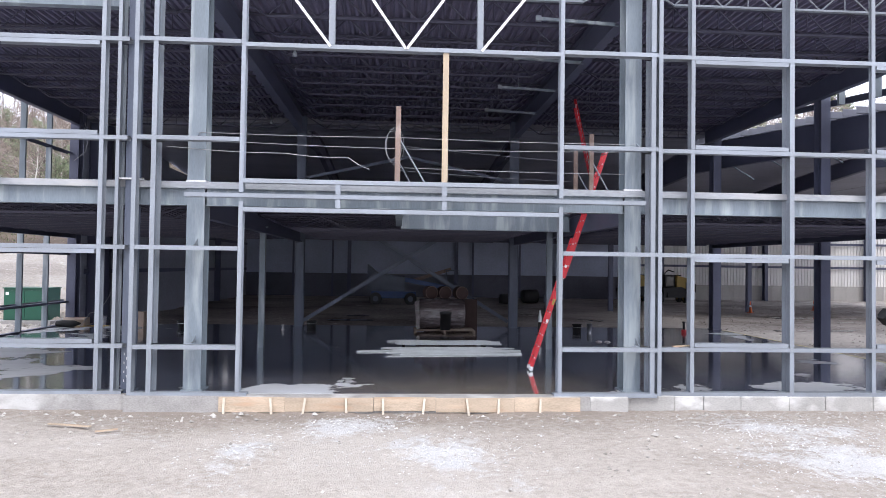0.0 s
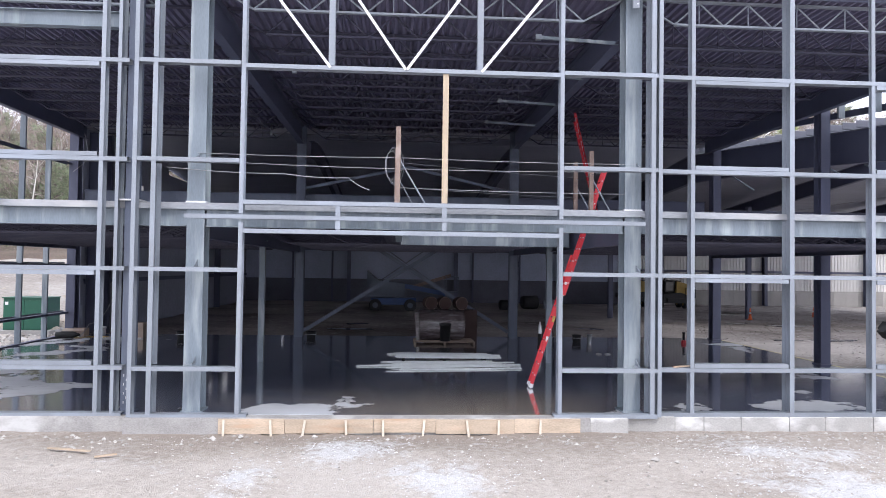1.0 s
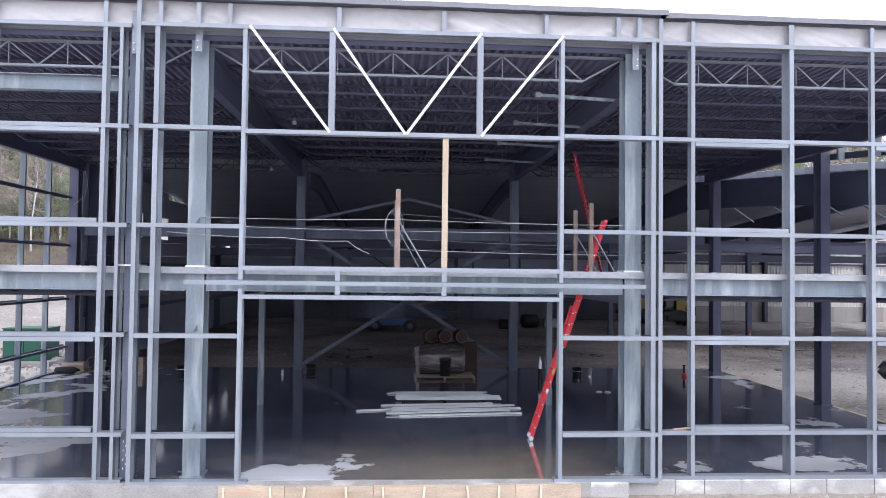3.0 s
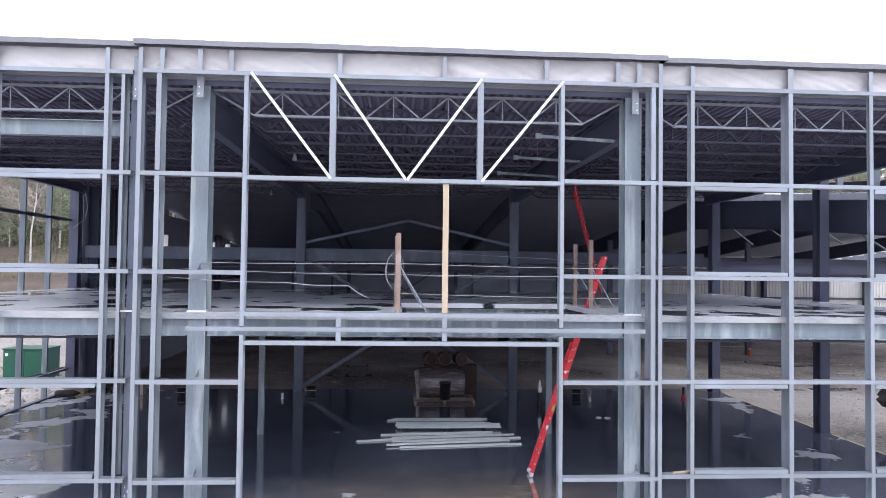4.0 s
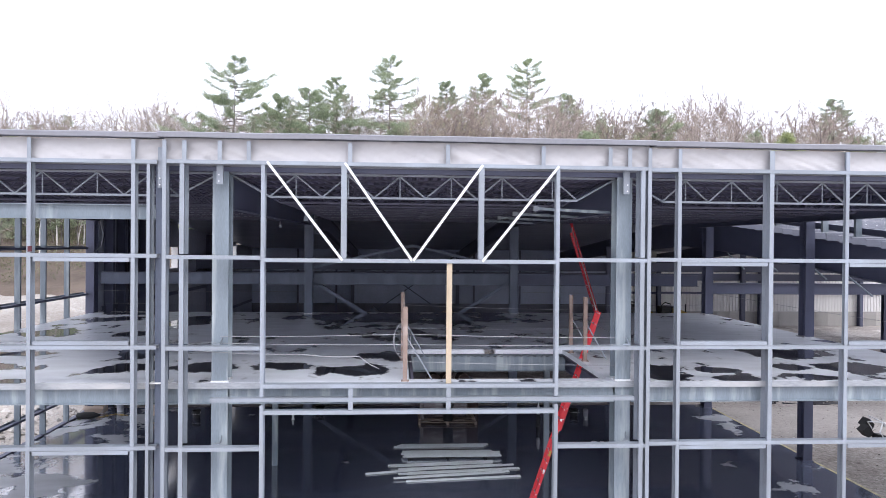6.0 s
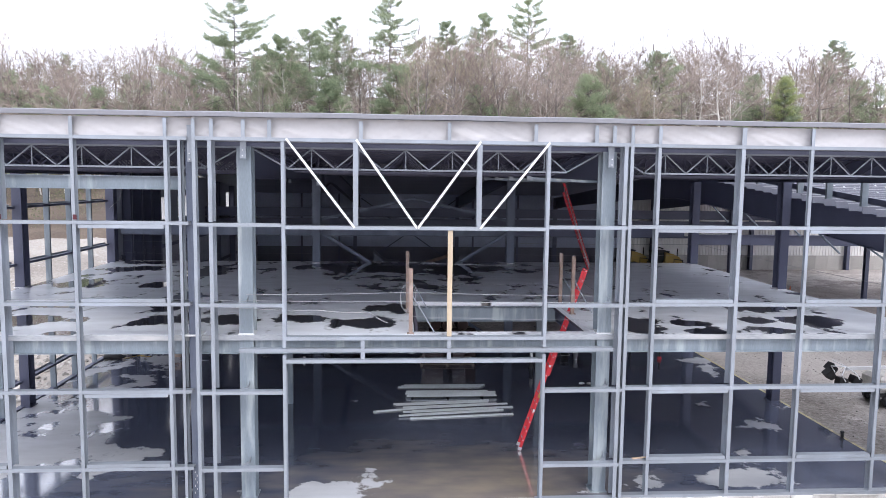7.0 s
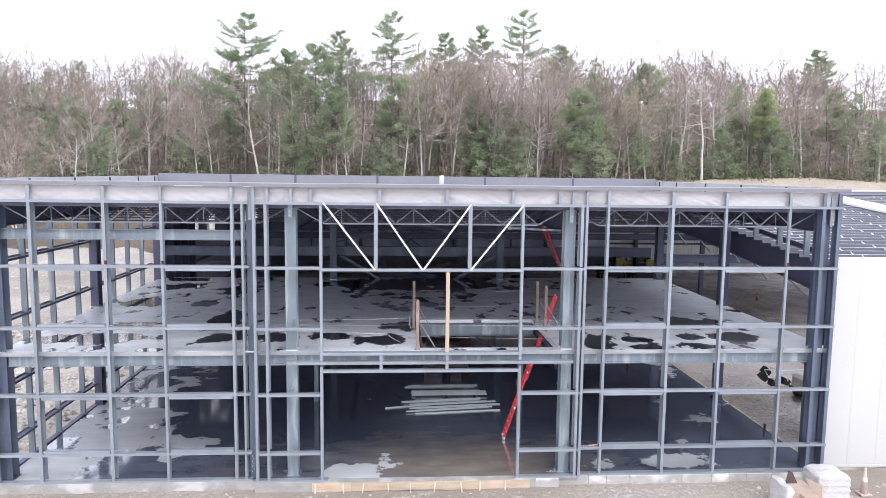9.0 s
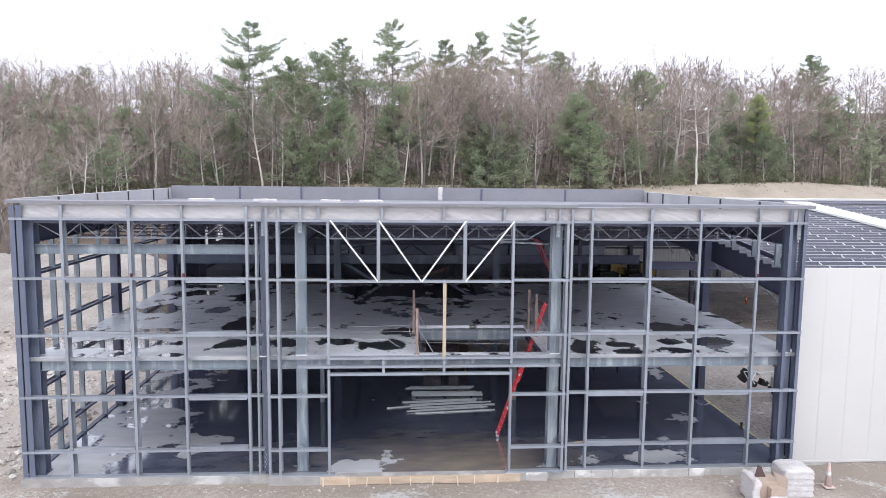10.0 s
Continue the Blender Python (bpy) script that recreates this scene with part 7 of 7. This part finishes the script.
PINES = ((-18.9, 88, 31.0, 0.36, 0.22, 0.3), (-13.4, 90, 26.7, 0.42, 0.19, 0.08), (-9.6, 88, 27.2, 0.42, 0.19, 0.08), (-6.8, 96, 30.6, 0.45, 0.17, 0.25),
         (0.4, 90.8, 32.4, 0.45, 0.16, 0.2), (8.6, 104, 32.3, 0.6, 0.12, 0.3), (14.1, 104, 33.6, 0.5, 0.13, 0.3), (21.4, 106, 36.6, 0.5, 0.17, 0.3), (27, 104, 30.6, 0.6, 0.12, 0.3),
         (36.3, 90, 25.9, 0.35, 0.22, 0.05), (25.6, 86, 22, 0.3, 0.25, 0.05), (-6.7, 84, 20.3, 0.3, 0.2, 0.05), (1.5, 85, 22.5, 0.4, 0.16, 0.1),
         (71.6, 108, 31.8, 0.55, 0.15, 0.3), (63.6, 90, 22.6, 0.35, 0.2, 0.1), (-34.8, 86, 19.2, 0.2, 0.24, 0.05), (-39.7, 84, 19.0, 0.25, 0.24, 0.05), (30.5, 96, 25, 0.4, 0.18, 0.1), (17.5, 92, 20.5, 0.25, 0.2, 0.05))
for i, (x, y, top, bare, spread, gaps) in enumerate(PINES):
    single_tree("pine", x - 1.6, y, top - 0.4, 100 + i, "tall dark green white pine with layered boughs" if top > 27 else "dense green young pine at the wood's edge", bare=min(0.6, bare + 0.09), spread=spread * 1.15, gaps=gaps * 0.4, dense=1.12, flake=1.1)
single_tree("pine", 48.7, 84, 21.7, 130, "bright yellow-green young pine at the wood's edge", bare=0.5, spread=0.14, light=True, dense=0.95, flake=1.1)
BARES = ((-36.2, 82, 21.5, True, 0), (42.3, 92, 29.6, False, 0), (20.0, 85, 23.6, True, 0), (-30.3, 84, 21.4, True, 0), (31.5, 88, 25.8, True, 2), (5.8, 93, 28.7, True, 6), (9.0, 95, 28.0, False, 4), (44.5, 86, 26.0, True, 0),
         (-24, 84, 20, True, 0), (12.5, 86, 24, False, 3), (56, 86, 24, True, 0), (62, 88, 25.5, False, 0), (71, 86, 25, False, 0), (-44, 86, 22, False, 0), (-50, 84, 23, False, 0), (4.6, 87, 27.0, True, 5), (8.6, 86, 26.2, True, 2), (13.6, 90, 28.2, False, 0), (16.6, 88, 27.4, True, 1), (32.6, 85, 22.5, True, 5), (24.2, 90, 26.5, True, 0), (28.6, 87, 24.6, True, 2), (52.4, 86, 26.0, True, 0))
for i, (x, y, top, pale, buds) in enumerate(BARES):
    single_tree("bare", x - 1.6, y, top - 0.4, 200 + i, "tall bare birch with a pale trunk" if pale else "tall bare deciduous tree with fine twigs", pale=pale, buds=buds, limbs=20, subs=9, twigs=5, sprigs=2)

# the mass of trees behind, joined
rng = np.random.default_rng(7)
kinds = [bare_tree(300 + i, 18.0, 15, 6, 4, 1, (0, 0, 1, 0, 0, 2, 0, 0)[i], (0.42, 0.3, 0.5, 0.36, 0.55, 0.4, 0.33, 0.48)[i], (1.0, 0.85, 1.1, 1.2, 0.9, 1.0, 0.8, 1.15)[i]) for i in range(8)]
pkinds = [pine_tree(340 + i, 17.0, 0.36, 0.2, 0.36, 0.2, 1.6) for i in range(3)]
young = [pine_tree(360 + i, 9.0, 0.14, 0.26, 0.45, 0.15, 1.2) for i in range(3)]
thin = [bare_tree(380 + i, 18.0, 14, 6, 3, 1, 0, 0.30, 0.95) for i in range(3)]
shrubs = [bare_tree(390 + i, 8.0, 10, 6, 3, 0, 0, 0.12, 1.25) for i in range(4)]
wood = {"thicket": ([], [], THICKET), "grey_trunks": ([], [], BARK_GREY), "pale_trunks": ([], [], BARK_PALE), "twigs": ([], [], TWIG), "buds": ([], [], BUDS), "needles": ([], [], NEEDLE)}
count = {k: 0 for k in wood}


def plant(key, v, f, x, y, z, s, a):
    ca, sa = math.cos(a) * s, math.sin(a) * s
    w = np.stack([v[:, 0] * ca - v[:, 1] * sa + x, v[:, 0] * sa + v[:, 1] * ca + y, v[:, 2] * s + z], 1)
    wood[key][0].append(w)
    wood[key][1].append(f + count[key])
    count[key] += len(v)


places = [(-20 - 19 * rng.random(), 96 + 26 * rng.random()) for _ in range(26)]
for i in range(410):
    d = rng.random()
    y = 83 + 60 * d ** 1.15
    places.append((rng.uniform(-0.74, 0.76) * (y + 10) - 1, y))
for i in range(46):
    y = rng.uniform(54, 84)
    places.append((-33 - abs(rng.normal(0, 15)), y))
for x, y in places:
    z = ground_height(x, y) - 0.2
    a = rng.uniform(0, 6.28)
    if rng.random() < (0.13 if y > 84 or x > -20 else 0.2):
        t, n = pkinds[rng.integers(3)]
        s = rng.uniform(0.35, 0.8) * (0.7 if x < -25 and y < 84 else 1.0)
        plant("grey_trunks", *t, x, y, z, s, a)
        plant("needles", *n, x, y, z, s, a)
    else:
        t, w, l = kinds[rng.integers(8)]
        s = rng.uniform(0.72, 1.05) * (0.72 if y > 118 else 0.62 if x < -25 and y < 84 else 1.0)
        plant("pale_trunks" if rng.random() < 0.46 else "grey_trunks", *t, x, y, z, s, a)
        plant("twigs", *w, x, y, z, s, a)
        if len(l[1]):
            plant("buds", *l, x, y, z, s, a)
# young pines under the edge, and a deeper row that closes the gaps
for i in range(44):
    y = 82.5 + 16 * rng.random() ** 1.4
    x = (rng.uniform(-0.1, 0.78) if rng.random() < 0.72 else rng.uniform(-0.74, 0.0)) * (y + 10)
    t, n = young[rng.integers(3)]
    s, a, z = rng.uniform(0.45, 1.15), rng.uniform(0, 6.28), ground_height(x, y) - 0.2
    plant("grey_trunks", *t, x, y, z, s, a)
    plant("needles", *n, x, y, z, s, a)
for i in range(140):
    y = rng.uniform(112, 150)
    x = (rng.uniform(-0.74, -0.12) if i < 80 else rng.uniform(-0.2, 0.76)) * (y + 10)
    t, w, l = thin[rng.integers(3)]
    s, a, z = rng.uniform(0.6, 0.8) * (1.15 if x < -24 else 0.9), rng.uniform(0, 6.28), ground_height(x, y) - 0.2
    plant("grey_trunks", *t, x, y, z, s, a)
    plant("twigs", *w, x, y, z, s, a)
# shrubs and saplings under the trees
for i in range(200):
    y = 82 + 50 * rng.random() ** 1.5
    x = rng.uniform(-0.74, 0.78) * (y + 10)
    z, s, a = ground_height(x, y) - 0.1, rng.uniform(0.5, 1.25), rng.uniform(0, 6.28)
    t, w, l = shrubs[rng.integers(4)]
    plant("thicket" if rng.random() < 0.75 else "pale_trunks", *t, x, y, z, s, a)
    plant("thicket", *w, x, y, z, s, a)
far = tagged(new("far_woods"), "dense grey-brown leafless woods with scattered pines", "woods", kind="stuff")
for key, (vs, fs, mat) in wood.items():
    ob = tagged(new(key, tri_mesh(key, np.concatenate(vs), np.concatenate(fs), mat)), kind="stuff")
    ob.parent = far
V, F = [], []
for i in range(520):
    y = 81 + 10 * rng.random() if i < 420 else rng.uniform(56, 80)
    x = rng.uniform(-0.74, 0.78) * (y + 10) if i < 420 else -28 - abs(rng.normal(0, 9))
    z, s = ground_height(x, y), rng.uniform(0.6, 1.7)
    for j in range(70):
        c = np.array([x, y, z + s * 0.8]) + rng.normal(0, 1, 3) * np.array([s * 0.8, s * 0.6, s * 0.55])
        k0 = len(V)
        d = rng.normal(0, 0.09 if i < 420 else 0.045, (3, 3)) * (1, 1, 1.6)
        V.extend(c + d)
        F.append((k0, k0 + 1, k0 + 2))
tagged(new("undergrowth", tri_mesh("undergrowth", np.array(V), np.array(F), BRUSH)), "low green and brown brush along the wood's edge", "undergrowth", kind="stuff")
